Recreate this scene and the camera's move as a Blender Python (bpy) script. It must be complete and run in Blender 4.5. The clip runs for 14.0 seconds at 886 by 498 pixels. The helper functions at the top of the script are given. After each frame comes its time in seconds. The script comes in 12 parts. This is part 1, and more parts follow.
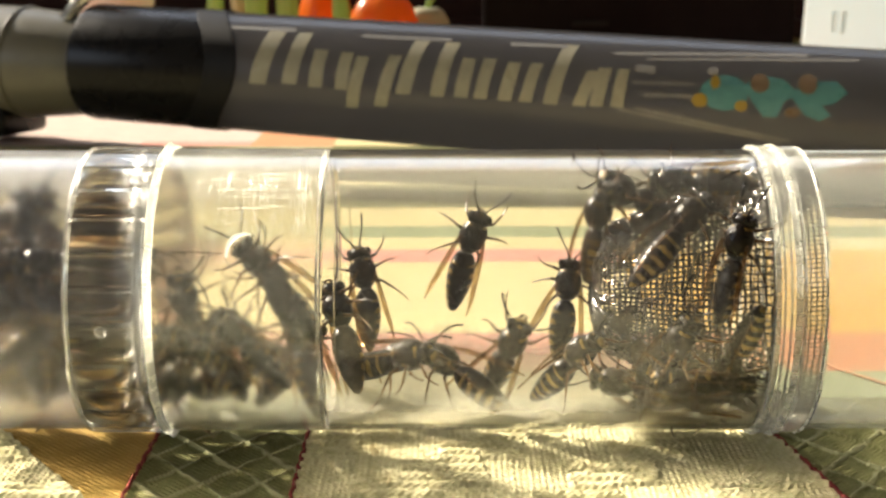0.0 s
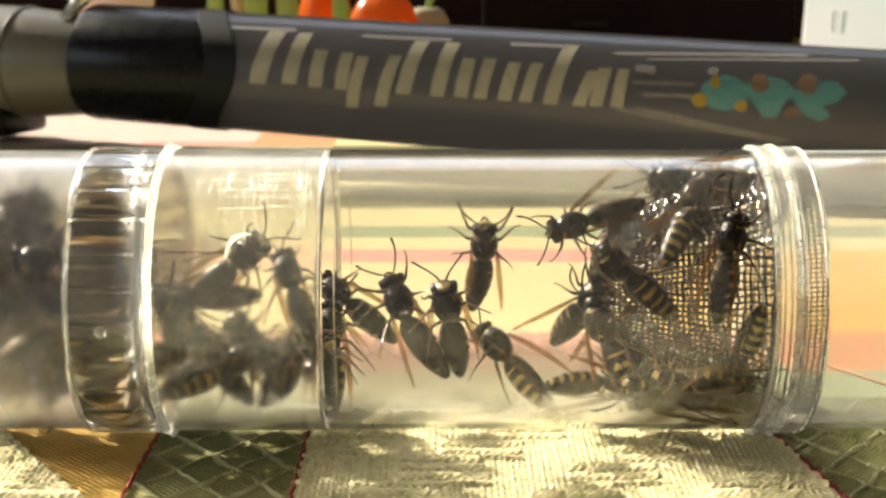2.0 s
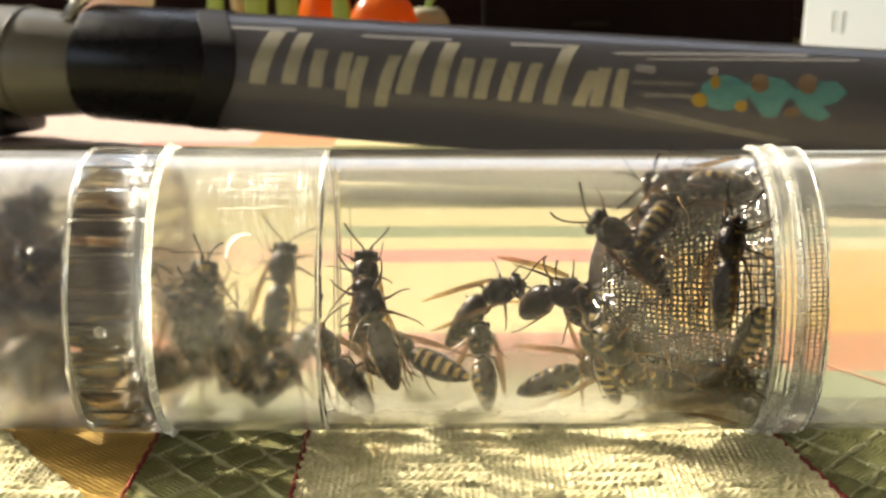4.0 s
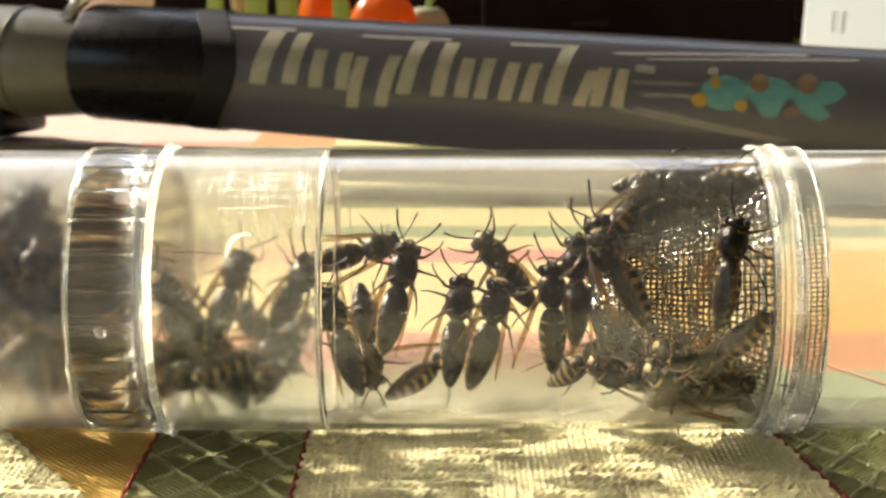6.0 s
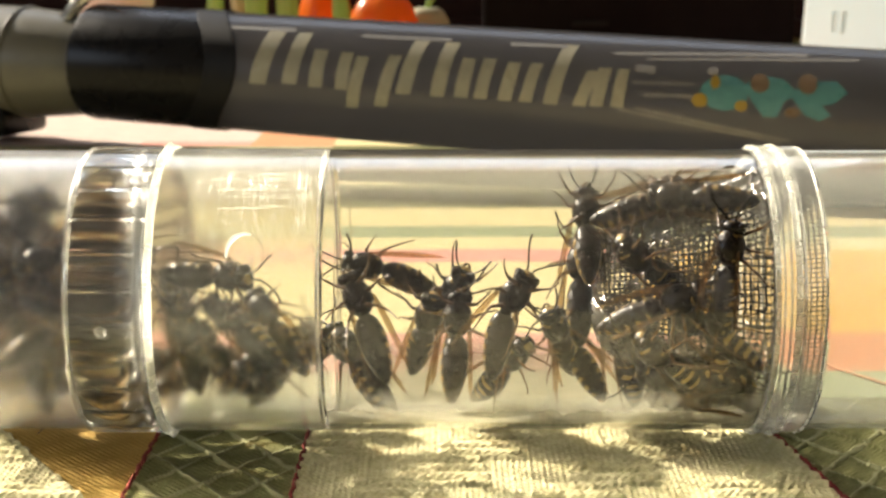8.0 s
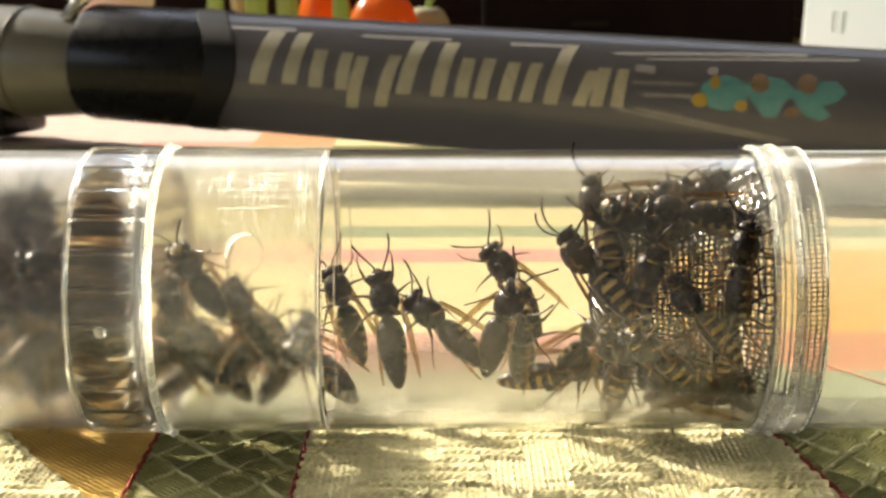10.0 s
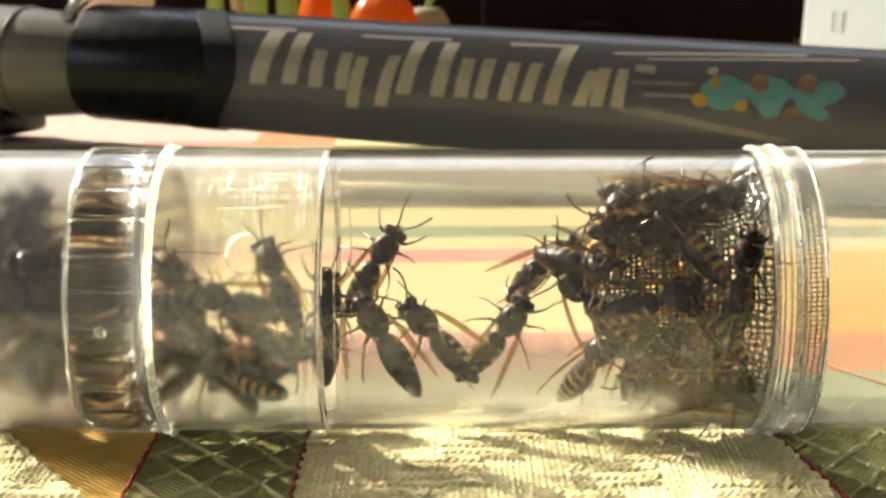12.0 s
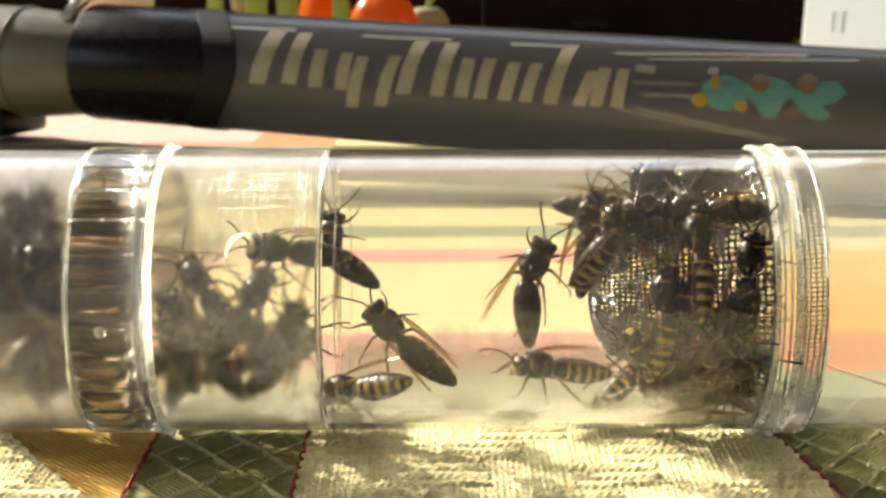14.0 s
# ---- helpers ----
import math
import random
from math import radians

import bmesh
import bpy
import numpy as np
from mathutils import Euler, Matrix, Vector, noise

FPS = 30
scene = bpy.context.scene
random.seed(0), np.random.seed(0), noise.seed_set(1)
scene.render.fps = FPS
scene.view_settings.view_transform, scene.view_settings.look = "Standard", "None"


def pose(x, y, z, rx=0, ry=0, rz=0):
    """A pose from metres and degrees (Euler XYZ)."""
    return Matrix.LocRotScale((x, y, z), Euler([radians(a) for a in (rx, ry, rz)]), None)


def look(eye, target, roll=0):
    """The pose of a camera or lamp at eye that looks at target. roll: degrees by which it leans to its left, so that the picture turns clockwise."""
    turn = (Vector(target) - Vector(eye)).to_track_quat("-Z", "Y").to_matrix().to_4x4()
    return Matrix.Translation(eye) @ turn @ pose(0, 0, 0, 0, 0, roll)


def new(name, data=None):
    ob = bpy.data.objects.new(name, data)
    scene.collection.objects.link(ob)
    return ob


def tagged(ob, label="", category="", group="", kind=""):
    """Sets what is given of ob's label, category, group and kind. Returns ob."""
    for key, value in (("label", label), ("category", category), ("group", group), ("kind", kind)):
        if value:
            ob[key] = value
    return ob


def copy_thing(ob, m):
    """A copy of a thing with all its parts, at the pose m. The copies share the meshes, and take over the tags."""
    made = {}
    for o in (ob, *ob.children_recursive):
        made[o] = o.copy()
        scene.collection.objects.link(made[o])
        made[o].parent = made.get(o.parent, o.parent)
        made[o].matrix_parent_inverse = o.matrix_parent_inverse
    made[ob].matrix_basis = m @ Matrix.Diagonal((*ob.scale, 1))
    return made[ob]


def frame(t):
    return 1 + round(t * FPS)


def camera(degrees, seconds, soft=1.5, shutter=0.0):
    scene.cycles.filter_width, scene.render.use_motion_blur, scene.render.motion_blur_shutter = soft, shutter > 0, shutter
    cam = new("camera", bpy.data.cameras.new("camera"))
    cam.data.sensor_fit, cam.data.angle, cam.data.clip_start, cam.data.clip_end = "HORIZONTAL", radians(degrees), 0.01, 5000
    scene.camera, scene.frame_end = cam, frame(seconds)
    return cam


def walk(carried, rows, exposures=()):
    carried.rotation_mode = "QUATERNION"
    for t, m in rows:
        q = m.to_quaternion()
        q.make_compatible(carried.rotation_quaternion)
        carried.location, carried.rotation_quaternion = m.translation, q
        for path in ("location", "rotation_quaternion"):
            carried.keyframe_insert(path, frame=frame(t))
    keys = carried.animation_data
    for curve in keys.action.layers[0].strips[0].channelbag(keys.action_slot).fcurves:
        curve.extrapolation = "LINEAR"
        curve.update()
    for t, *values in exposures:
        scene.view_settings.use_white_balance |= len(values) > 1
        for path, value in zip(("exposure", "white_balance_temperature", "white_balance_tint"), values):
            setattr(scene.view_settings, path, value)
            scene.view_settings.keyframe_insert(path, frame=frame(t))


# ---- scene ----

# ---- camera ----
cam = camera(33.5, 14.0, soft=2.5, shutter=0.3)
cam.data.dof.use_dof, cam.data.dof.focus_distance, cam.data.dof.aperture_fstop = True, 0.182, 70.0
EYE = (0.0, -0.1897, 0.0632)
TILT = 12.0
still = pose(*EYE, 90 - TILT, 0, 0)
walk(cam, [(0.0, still), (14.0, still)], exposures=[(0.0, 0.85), (14.0, 0.85)])
scene.cycles.transparent_max_bounces = 32

# ---- light ----
SUN_EL, SUN_AZ = 33.0, -50.0          # height and bearing of the sun, seen from the table
world = bpy.data.worlds.new("sky")
scene.world = world
world.use_nodes = True
wn = world.node_tree.nodes
sky = wn.new("ShaderNodeTexSky")
sky.sky_type, sky.sun_disc = "NISHITA", False
sky.sun_elevation, sky.sun_rotation = radians(SUN_EL), radians(SUN_AZ)
world.node_tree.links.new(sky.outputs[0], wn["Background"].inputs[0])
wn["Background"].inputs[1].default_value = 0.12

sun = new("sun", bpy.data.lights.new("sun", "SUN"))
sun.data.energy, sun.data.angle, sun.data.color = 4.7, radians(0.6), (1.0, 0.89, 0.72)
sx, sy = math.sin(radians(SUN_AZ)) * math.cos(radians(SUN_EL)), math.cos(radians(SUN_AZ)) * math.cos(radians(SUN_EL))
sun.matrix_world = look((sx, sy, math.sin(radians(SUN_EL))), (0, 0, 0))

skylight = new("window_skylight", bpy.data.lights.new("window_skylight", "AREA"))
skylight.data.shape, skylight.data.size, skylight.data.size_y = "RECTANGLE", 3.1, 0.90
skylight.data.energy, skylight.data.color = 8.0, (0.92, 0.95, 1.0)
skylight.matrix_world = look((-0.88, 1.66, 1.57), (-0.88, 0.0, 1.0))
# unseen lamp added at the side to fill the vacuum's near face
fill_lamp = new("window_skylight", bpy.data.lights.new("side_fill", "AREA"))
fill_lamp.data.shape, fill_lamp.data.size, fill_lamp.data.size_y = "RECTANGLE", 1.4, 0.9
fill_lamp.data.energy, fill_lamp.data.color = 5.2, (0.84, 0.90, 1.0)
fill_lamp.matrix_world = look((-2.76, -1.15, 0.75), (0.0, 0.1, 0.3))


# ---- materials ----
class Tree:
    """A node tree in short words."""

    def __init__(self, name):
        self.m = bpy.data.materials.new(name)
        self.m.use_nodes = True
        self.t = self.m.node_tree
        self.bsdf = self.t.nodes["Principled BSDF"]
        self.out = self.t.nodes["Material Output"]

    def add(self, kind, **ins):
        n = self.t.nodes.new(kind)
        for k, v in ins.items():
            self.put(n.inputs[k.replace("_", " ")], v)
        return n

    def put(self, socket, v):
        if isinstance(v, bpy.types.NodeSocket):
            self.t.links.new(v, socket)
        elif isinstance(v, (tuple, list)) and len(v) == 3 and len(socket.default_value) == 4:
            socket.default_value = (*v, 1)
        else:
            socket.default_value = v

    def math(self, op, a, b=0.0, c=0.0):
        n = self.t.nodes.new("ShaderNodeMath")
        n.operation = op
        for s, v in zip(n.inputs, (a, b, c)):
            self.put(s, v)
        return n.outputs[0]

    def noise(self, scale, detail=4.0, stretch=None, rough=0.55):
        co = self.t.nodes.new("ShaderNodeTexCoord").outputs["Object"]
        if stretch:
            mp = self.add("ShaderNodeMapping", Vector=co, Scale=stretch)
            co = mp.outputs[0]
        return self.add("ShaderNodeTexNoise", Vector=co, Scale=scale, Detail=detail, Roughness=rough).outputs["Fac"]

    def mix(self, f, a, b):
        n = self.t.nodes.new("ShaderNodeMix")
        n.data_type = "RGBA"
        self.put(n.inputs["Factor"], f)
        self.put(n.inputs["A"], a)
        self.put(n.inputs["B"], b)
        return n.outputs["Result"]

    def ramp(self, f, lo, hi, a=0.0, b=1.0):
        n = self.t.nodes.new("ShaderNodeMapRange")
        for s, v in zip(n.inputs, (f, lo, hi, a, b)):
            self.put(s, v)
        return n.outputs[0]


def mat(name, col, col2=None, rough=0.5, metal=0.0, scale=300.0, grain=1500.0, bump=0.0, spread=0.15, stretch=None, spec=0.5):
    """A plain surface with blotches at one scale and grain at a finer one."""
    k = Tree(name)
    col2 = col2 or tuple(c * 0.7 for c in col)
    big, fine = k.noise(scale, 5, stretch), k.noise(grain, 3, stretch)
    f = k.math("ADD", k.ramp(big, 0.35, 0.65, 0, 0.7), k.ramp(fine, 0.35, 0.65, 0, 0.3))
    k.put(k.bsdf.inputs["Base Color"], k.mix(f, col, col2))
    k.put(k.bsdf.inputs["Roughness"], k.ramp(big, 0.3, 0.7, max(rough - spread, 0.02), min(rough + spread, 1)))
    k.bsdf.inputs["Metallic"].default_value = metal
    k.bsdf.inputs["Specular IOR Level"].default_value = spec
    if bump:
        b = k.add("ShaderNodeBump", Strength=0.6, Distance=bump, Height=k.math("ADD", fine, big))
        k.put(k.bsdf.inputs["Normal"], b.outputs[0])
    return k.m


def clear(name, tint, rough, haze, haze_col, scratch=0.0, ior=1.47):
    """Clear or milky plastic: glass with some scattering in it, scuffed here and there."""
    k = Tree(name)
    n = k.noise(500, 6, (0.3, 1, 1))
    g = k.add("ShaderNodeBsdfGlass", Color=tint, IOR=ior, Roughness=k.ramp(n, 0.3, 0.8, rough * 0.7, rough * 1.4))
    d = k.add("ShaderNodeBsdfTranslucent", Color=haze_col)
    e = k.add("ShaderNodeBsdfDiffuse", Color=haze_col)
    both = k.add("ShaderNodeMixShader", Fac=0.5)
    k.put(both.inputs[1], d.outputs[0])
    k.put(both.inputs[2], e.outputs[0])
    s = k.noise(900, 8, (0.25, 1, 3), 0.7)
    f = k.math("ADD", haze, k.ramp(s, 0.56, 0.75, 0, scratch))
    mx = k.add("ShaderNodeMixShader", Fac=f)
    k.put(mx.inputs[1], g.outputs[0])
    k.put(mx.inputs[2], both.outputs[0])
    k.put(k.out.inputs["Surface"], mx.outputs[0])
    return k.m


M = {}
M["chamber"] = clear("clear_plastic", (0.985, 0.985, 0.975), 0.032, 0.007, (0.82, 0.82, 0.79), 0.022)
M["sleeve"] = clear("frosted_plastic", (0.975, 0.972, 0.945), 0.13, 0.032, (0.84, 0.84, 0.72), 0.20)
M["outlet"] = clear("milky_clear_plastic", (0.98, 0.98, 0.97), 0.03, 0.055, (0.84, 0.85, 0.82), 0.09)
M["inlet"] = clear("hazy_plastic", (0.95, 0.95, 0.94), 0.17, 0.016, (0.40, 0.40, 0.40), 0.06)
M["collar"] = clear("ribbed_plastic", (0.97, 0.97, 0.95), 0.10, 0.03, (0.6, 0.6, 0.56), 0.05)
M["cap"] = clear("cap_plastic", (0.97, 0.97, 0.95), 0.09, 0.12, (0.84, 0.84, 0.80), 0.16)
M["ridge"] = clear("moulded_ridge", (0.97, 0.97, 0.93), 0.28, 0.13, (0.88, 0.88, 0.82), 0.15)
M["bead"] = clear("glue_bead", (0.97, 0.97, 0.92), 0.25, 0.58, (0.92, 0.92, 0.84), 0.2)
M["wire"] = mat("steel_wire", (0.36, 0.35, 0.34), (0.17, 0.16, 0.15), 0.23, 1.0, spread=0.08)


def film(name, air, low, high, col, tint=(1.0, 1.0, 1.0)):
    """Haze painted into a thin film inside the tube: faint on the sides, dense along the bottom and under the top of
    the far side.
    """
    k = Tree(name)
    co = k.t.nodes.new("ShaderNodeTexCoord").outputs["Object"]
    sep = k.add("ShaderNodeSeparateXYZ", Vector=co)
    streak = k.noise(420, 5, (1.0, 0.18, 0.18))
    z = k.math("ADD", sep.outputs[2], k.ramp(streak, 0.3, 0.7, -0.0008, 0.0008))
    # high paints a veil that lightens the vacuum's dark bands through the far wall
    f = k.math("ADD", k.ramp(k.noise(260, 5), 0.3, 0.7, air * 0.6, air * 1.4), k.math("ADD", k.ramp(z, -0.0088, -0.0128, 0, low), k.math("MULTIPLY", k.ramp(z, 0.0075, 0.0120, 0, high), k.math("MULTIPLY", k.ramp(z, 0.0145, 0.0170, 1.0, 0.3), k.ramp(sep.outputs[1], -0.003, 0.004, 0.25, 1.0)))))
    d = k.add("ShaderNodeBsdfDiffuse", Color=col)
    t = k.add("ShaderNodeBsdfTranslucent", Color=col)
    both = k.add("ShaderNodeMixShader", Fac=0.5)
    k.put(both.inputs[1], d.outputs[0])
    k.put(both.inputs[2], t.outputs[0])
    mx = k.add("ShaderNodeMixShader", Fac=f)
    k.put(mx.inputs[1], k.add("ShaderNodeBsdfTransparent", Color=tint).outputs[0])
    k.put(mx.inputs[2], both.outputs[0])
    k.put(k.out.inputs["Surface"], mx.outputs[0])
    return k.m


M["chamber_film"] = film("chamber_haze", 0.004, 0.52, 0.22, (0.45, 0.435, 0.345))
M["sleeve_film"] = film("sleeve_haze", 0.008, 0.26, 0.17, (0.70, 0.71, 0.61))
M["outlet_film"] = film("outlet_haze", 0.02, 0.05, 0.08, (0.50, 0.50, 0.44))
# bluish haze here imitates the sky's sheen on the inlet's top
M["inlet_film"] = film("inlet_haze", 0.01, 0.12, 0.14, (0.60, 0.62, 0.66))
# brown tint added to darken the collar, in place of denser crowding wasps
M["collar_film"] = film("collar_tint", 0.04, 0.0, 0.0, (0.20, 0.15, 0.10), (0.94, 0.92, 0.89))
k = Tree("smoky_plastic")
smoke = k.mix(k.ramp(k.noise(60, 5), 0.35, 0.65), (0.052, 0.052, 0.061), (0.043, 0.043, 0.050))
k.put(k.bsdf.inputs["Base Color"], smoke)
k.put(k.bsdf.inputs["Roughness"], k.ramp(k.noise(300, 5), 0.3, 0.7, 0.20, 0.27))
pt = k.add("ShaderNodeBsdfTranslucent", Color=(0.47, 0.46, 0.46))
pm = k.add("ShaderNodeMixShader", Fac=0.35)
k.put(pm.inputs[1], k.bsdf.outputs[0])
k.put(pm.inputs[2], pt.outputs[0])
k.put(k.out.inputs["Surface"], pm.outputs[0])
M["body"] = k.m
M["black"] = mat("black_plastic", (0.007, 0.0065, 0.007), (0.010, 0.009, 0.009), 0.28, 0, 150, 900, spread=0.03, spec=0.17)
M["lip"] = mat("smoky_lip", (0.010, 0.0095, 0.010), (0.013, 0.012, 0.012), 0.5, 0, 150, 900, spread=0.03, spec=0.15)
M["grey"] = mat("grey_plastic", (0.145, 0.135, 0.095), (0.12, 0.112, 0.083), 0.38, 0, 90, 900, spread=0.08)
M["print_cream"] = mat("cream_print", (0.36, 0.34, 0.25), (0.30, 0.28, 0.205), 0.4, 0, 200, 1200)
M["print_grey"] = mat("grey_print", (0.25, 0.24, 0.23), (0.20, 0.19, 0.18), 0.4)
M["print_teal"] = mat("teal_print", (0.10, 0.27, 0.27), (0.08, 0.22, 0.23), 0.4)
M["print_yellow"] = mat("yellow_print", (0.36, 0.25, 0.03), (0.30, 0.20, 0.03), 0.4)
M["print_brown"] = mat("brown_print", (0.20, 0.14, 0.08), (0.16, 0.11, 0.07), 0.4)
M["cuticle"] = mat("black_cuticle", (0.007, 0.0045, 0.003), (0.018, 0.010, 0.005), 0.34, 0, 900, 6000, 0.00004, spec=0.28)
M["yellow"] = mat("yellow_cuticle", (0.30, 0.20, 0.045), (0.15, 0.085, 0.020), 0.4, 0, 900, 6000, 0.00003)
M["leg"] = mat("amber_leg", (0.15, 0.070, 0.016), (0.035, 0.018, 0.008), 0.35, 0, 700, 5000)
M["eye"] = mat("dark_eye", (0.015, 0.011, 0.009), (0.03, 0.02, 0.012), 0.15, 0, 2000, 9000)
M["wall"] = mat("wall_paint", (0.52, 0.48, 0.40), (0.48, 0.44, 0.37), 0.8, 0, 3, 60, 0.0006)
M["ceiling"] = mat("ceiling_paint", (0.75, 0.73, 0.68), (0.70, 0.68, 0.64), 0.85, 0, 3, 60)
M["floor"] = mat("floor_boards", (0.20, 0.12, 0.065), (0.14, 0.08, 0.04), 0.4, 0, 6, 80, stretch=(1, 8, 1))
M["dark_wood"] = mat("dark_wood", (0.040, 0.011, 0.007), (0.020, 0.007, 0.005), 0.6, 0, 25, 300, 0.0002, stretch=(1, 6, 6), spec=0.2)
M["frame_paint"] = mat("window_paint", (0.75, 0.75, 0.72), (0.68, 0.68, 0.65), 0.45, 0, 8, 90)
k = Tree("white_card")
pa = k.add("ShaderNodeBsdfDiffuse", Color=k.mix(k.noise(60, 5), (0.80, 0.86, 0.87), (0.74, 0.81, 0.82)))
pb = k.add("ShaderNodeBsdfTranslucent", Color=(0.76, 0.84, 0.88))
pm = k.add("ShaderNodeMixShader", Fac=0.65)
k.put(pm.inputs[1], pa.outputs[0])
k.put(pm.inputs[2], pb.outputs[0])
k.put(k.out.inputs["Surface"], pm.outputs[0])
M["paper"] = k.m
k = Tree("faded_ink")
pt = k.add("ShaderNodeBsdfTranslucent", Color=k.mix(k.noise(400, 4), (0.74, 0.76, 0.75), (0.80, 0.82, 0.81)))
k.put(k.out.inputs["Surface"], pt.outputs[0])
M["ink"] = k.m
k = Tree("green_stalk")
fresh = k.mix(k.noise(90, 5, (1, 1, 0.2)), (0.26, 0.42, 0.09), (0.48, 0.58, 0.26))
k.put(k.bsdf.inputs["Base Color"], fresh)
k.bsdf.inputs["Roughness"].default_value = 0.35
pt = k.add("ShaderNodeBsdfTranslucent", Color=fresh)
pm = k.add("ShaderNodeMixShader", Fac=0.45)
k.put(pm.inputs[1], k.bsdf.outputs[0])
k.put(pm.inputs[2], pt.outputs[0])
k.put(k.out.inputs["Surface"], pm.outputs[0])
M["stalk"] = k.m
M["matte_black"] = mat("matte_black", (0.008, 0.006, 0.006), (0.012, 0.009, 0.009), 0.95, 0, 40, 500, spec=0.02)
k = Tree("orange_skin")
ripe = k.mix(k.noise(60, 5), (0.85, 0.24, 0.02), (0.80, 0.17, 0.012))
k.put(k.bsdf.inputs["Base Color"], ripe)
k.bsdf.inputs["Roughness"].default_value = 0.28
pt = k.add("ShaderNodeBsdfTranslucent", Color=ripe)
pm = k.add("ShaderNodeMixShader", Fac=0.4)
k.put(pm.inputs[1], k.bsdf.outputs[0])
k.put(pm.inputs[2], pt.outputs[0])
k.put(k.out.inputs["Surface"], pm.outputs[0])
M["orange"] = k.m
M["cream_skin"] = mat("cream_skin", (0.46, 0.43, 0.28), (0.36, 0.34, 0.20), 0.4, 0, 40, 500)
M["chrome"] = mat("bright_metal", (0.7, 0.7, 0.68), (0.6, 0.6, 0.58), 0.2, 1.0)

k = Tree("amber_wing")
v = k.noise(900, 3, (0.35, 1.4, 1))
tr = k.add("ShaderNodeBsdfTransparent", Color=(0.70, 0.54, 0.34))
gl = k.add("ShaderNodeBsdfGlossy", Color=(0.8, 0.6, 0.35), Roughness=0.25)
di = k.add("ShaderNodeBsdfTranslucent", Color=(0.26, 0.15, 0.065))
m1 = k.add("ShaderNodeMixShader", Fac=k.ramp(v, 0.4, 0.6, 0.10, 0.32))
k.put(m1.inputs[1], tr.outputs[0])
k.put(m1.inputs[2], di.outputs[0])
m2 = k.add("ShaderNodeMixShader", Fac=0.08)
k.put(m2.inputs[1], m1.outputs[0])
k.put(m2.inputs[2], gl.outputs[0])
k.put(k.out.inputs["Surface"], m2.outputs[0])
M["wing"] = k.m


def cloth(name, col, col2, yarn=None, yarn_col=None, rib=2600.0):
    """Woven cotton: two mixed yarn shades, ribbed, and lighter yarns crossing it where yarn gives (pitch_x, pitch_y, width) in metres."""
    k = Tree(name)
    sep = k.add("ShaderNodeSeparateXYZ", Vector=k.t.nodes.new("ShaderNodeTexCoord").outputs["Object"])
    x, y = sep.outputs[0], sep.outputs[1]
    big, fine = k.noise(140, 4), k.noise(1500, 4)
    f = k.math("ADD", k.ramp(big, 0.35, 0.65, 0, 0.45), k.ramp(fine, 0.3, 0.7, 0, 0.55))
    base = k.mix(f, col, col2)
    w = k.math("MULTIPLY", k.math("SINE", k.math("MULTIPLY", x, rib * 2.4)), k.math("SINE", k.math("MULTIPLY", y, rib * 2.4)))
    if yarn:
        px, py, wd = yarn
        wob = k.math("MULTIPLY", k.math("SUBTRACT", big, 0.5), 0.5)
        lines = None
        for s in (1, -1):
            u = k.math("ADD", k.math("ADD", k.math("DIVIDE", x, px), k.math("MULTIPLY", k.math("DIVIDE", y, py), s)), wob)
            d = k.math("ABSOLUTE", k.math("SUBTRACT", k.math("FRACT", u), 0.5))
            one = k.ramp(d, wd * 0.5, wd, 1, 0)
            lines = k.math("MAXIMUM", lines, one) if lines else one
        base = k.mix(k.math("MULTIPLY", lines, 0.85), base, yarn_col)
        w = k.math("ADD", w, k.math("MULTIPLY", lines, 3.0))
    k.put(k.bsdf.inputs["Base Color"], base)
    k.bsdf.inputs["Roughness"].default_value = 0.92
    k.bsdf.inputs["Specular IOR Level"].default_value = 0.15
    b = k.add("ShaderNodeBump", Strength=0.7, Distance=0.00010, Height=k.math("ADD", w, k.math("MULTIPLY", fine, 2.0)))
    k.put(k.bsdf.inputs["Normal"], b.outputs[0])
    return k.m


CLOTHS = [
    cloth("cream_weave", (0.56, 0.52, 0.33), (0.34, 0.31, 0.16)),
    cloth("olive_diamonds", (0.125, 0.125, 0.045), (0.19, 0.185, 0.075), (0.0072, 0.0098, 0.075), (0.31, 0.31, 0.17)),
    cloth("mustard_weave", (0.38, 0.25, 0.065), (0.30, 0.19, 0.045)),
    cloth("coral_weave", (0.80, 0.38, 0.20), (0.74, 0.33, 0.17)),
    cloth("pink_weave", (0.80, 0.42, 0.34), (0.74, 0.36, 0.29)),
    cloth("pale_yellow_weave", (0.84, 0.73, 0.41), (0.78, 0.66, 0.35)),
    cloth("pale_green_weave", (0.40, 0.44, 0.26), (0.34, 0.38, 0.22)),
    cloth("red_stitch", (0.19, 0.034, 0.027), (0.14, 0.02, 0.018)),
    cloth("brown_weave", (0.17, 0.10, 0.045), (0.12, 0.07, 0.035)),
    cloth("blush_weave", (0.78, 0.64, 0.55), (0.70, 0.54, 0.47)),
    cloth("orange_weave", (0.84, 0.56, 0.17), (0.78, 0.48, 0.13)),
]
CREAM, OLIVE, MUSTARD, CORAL, PINK, YELLOW, GREEN, RED, BROWN, BLUSH, ORANGE = range(11)


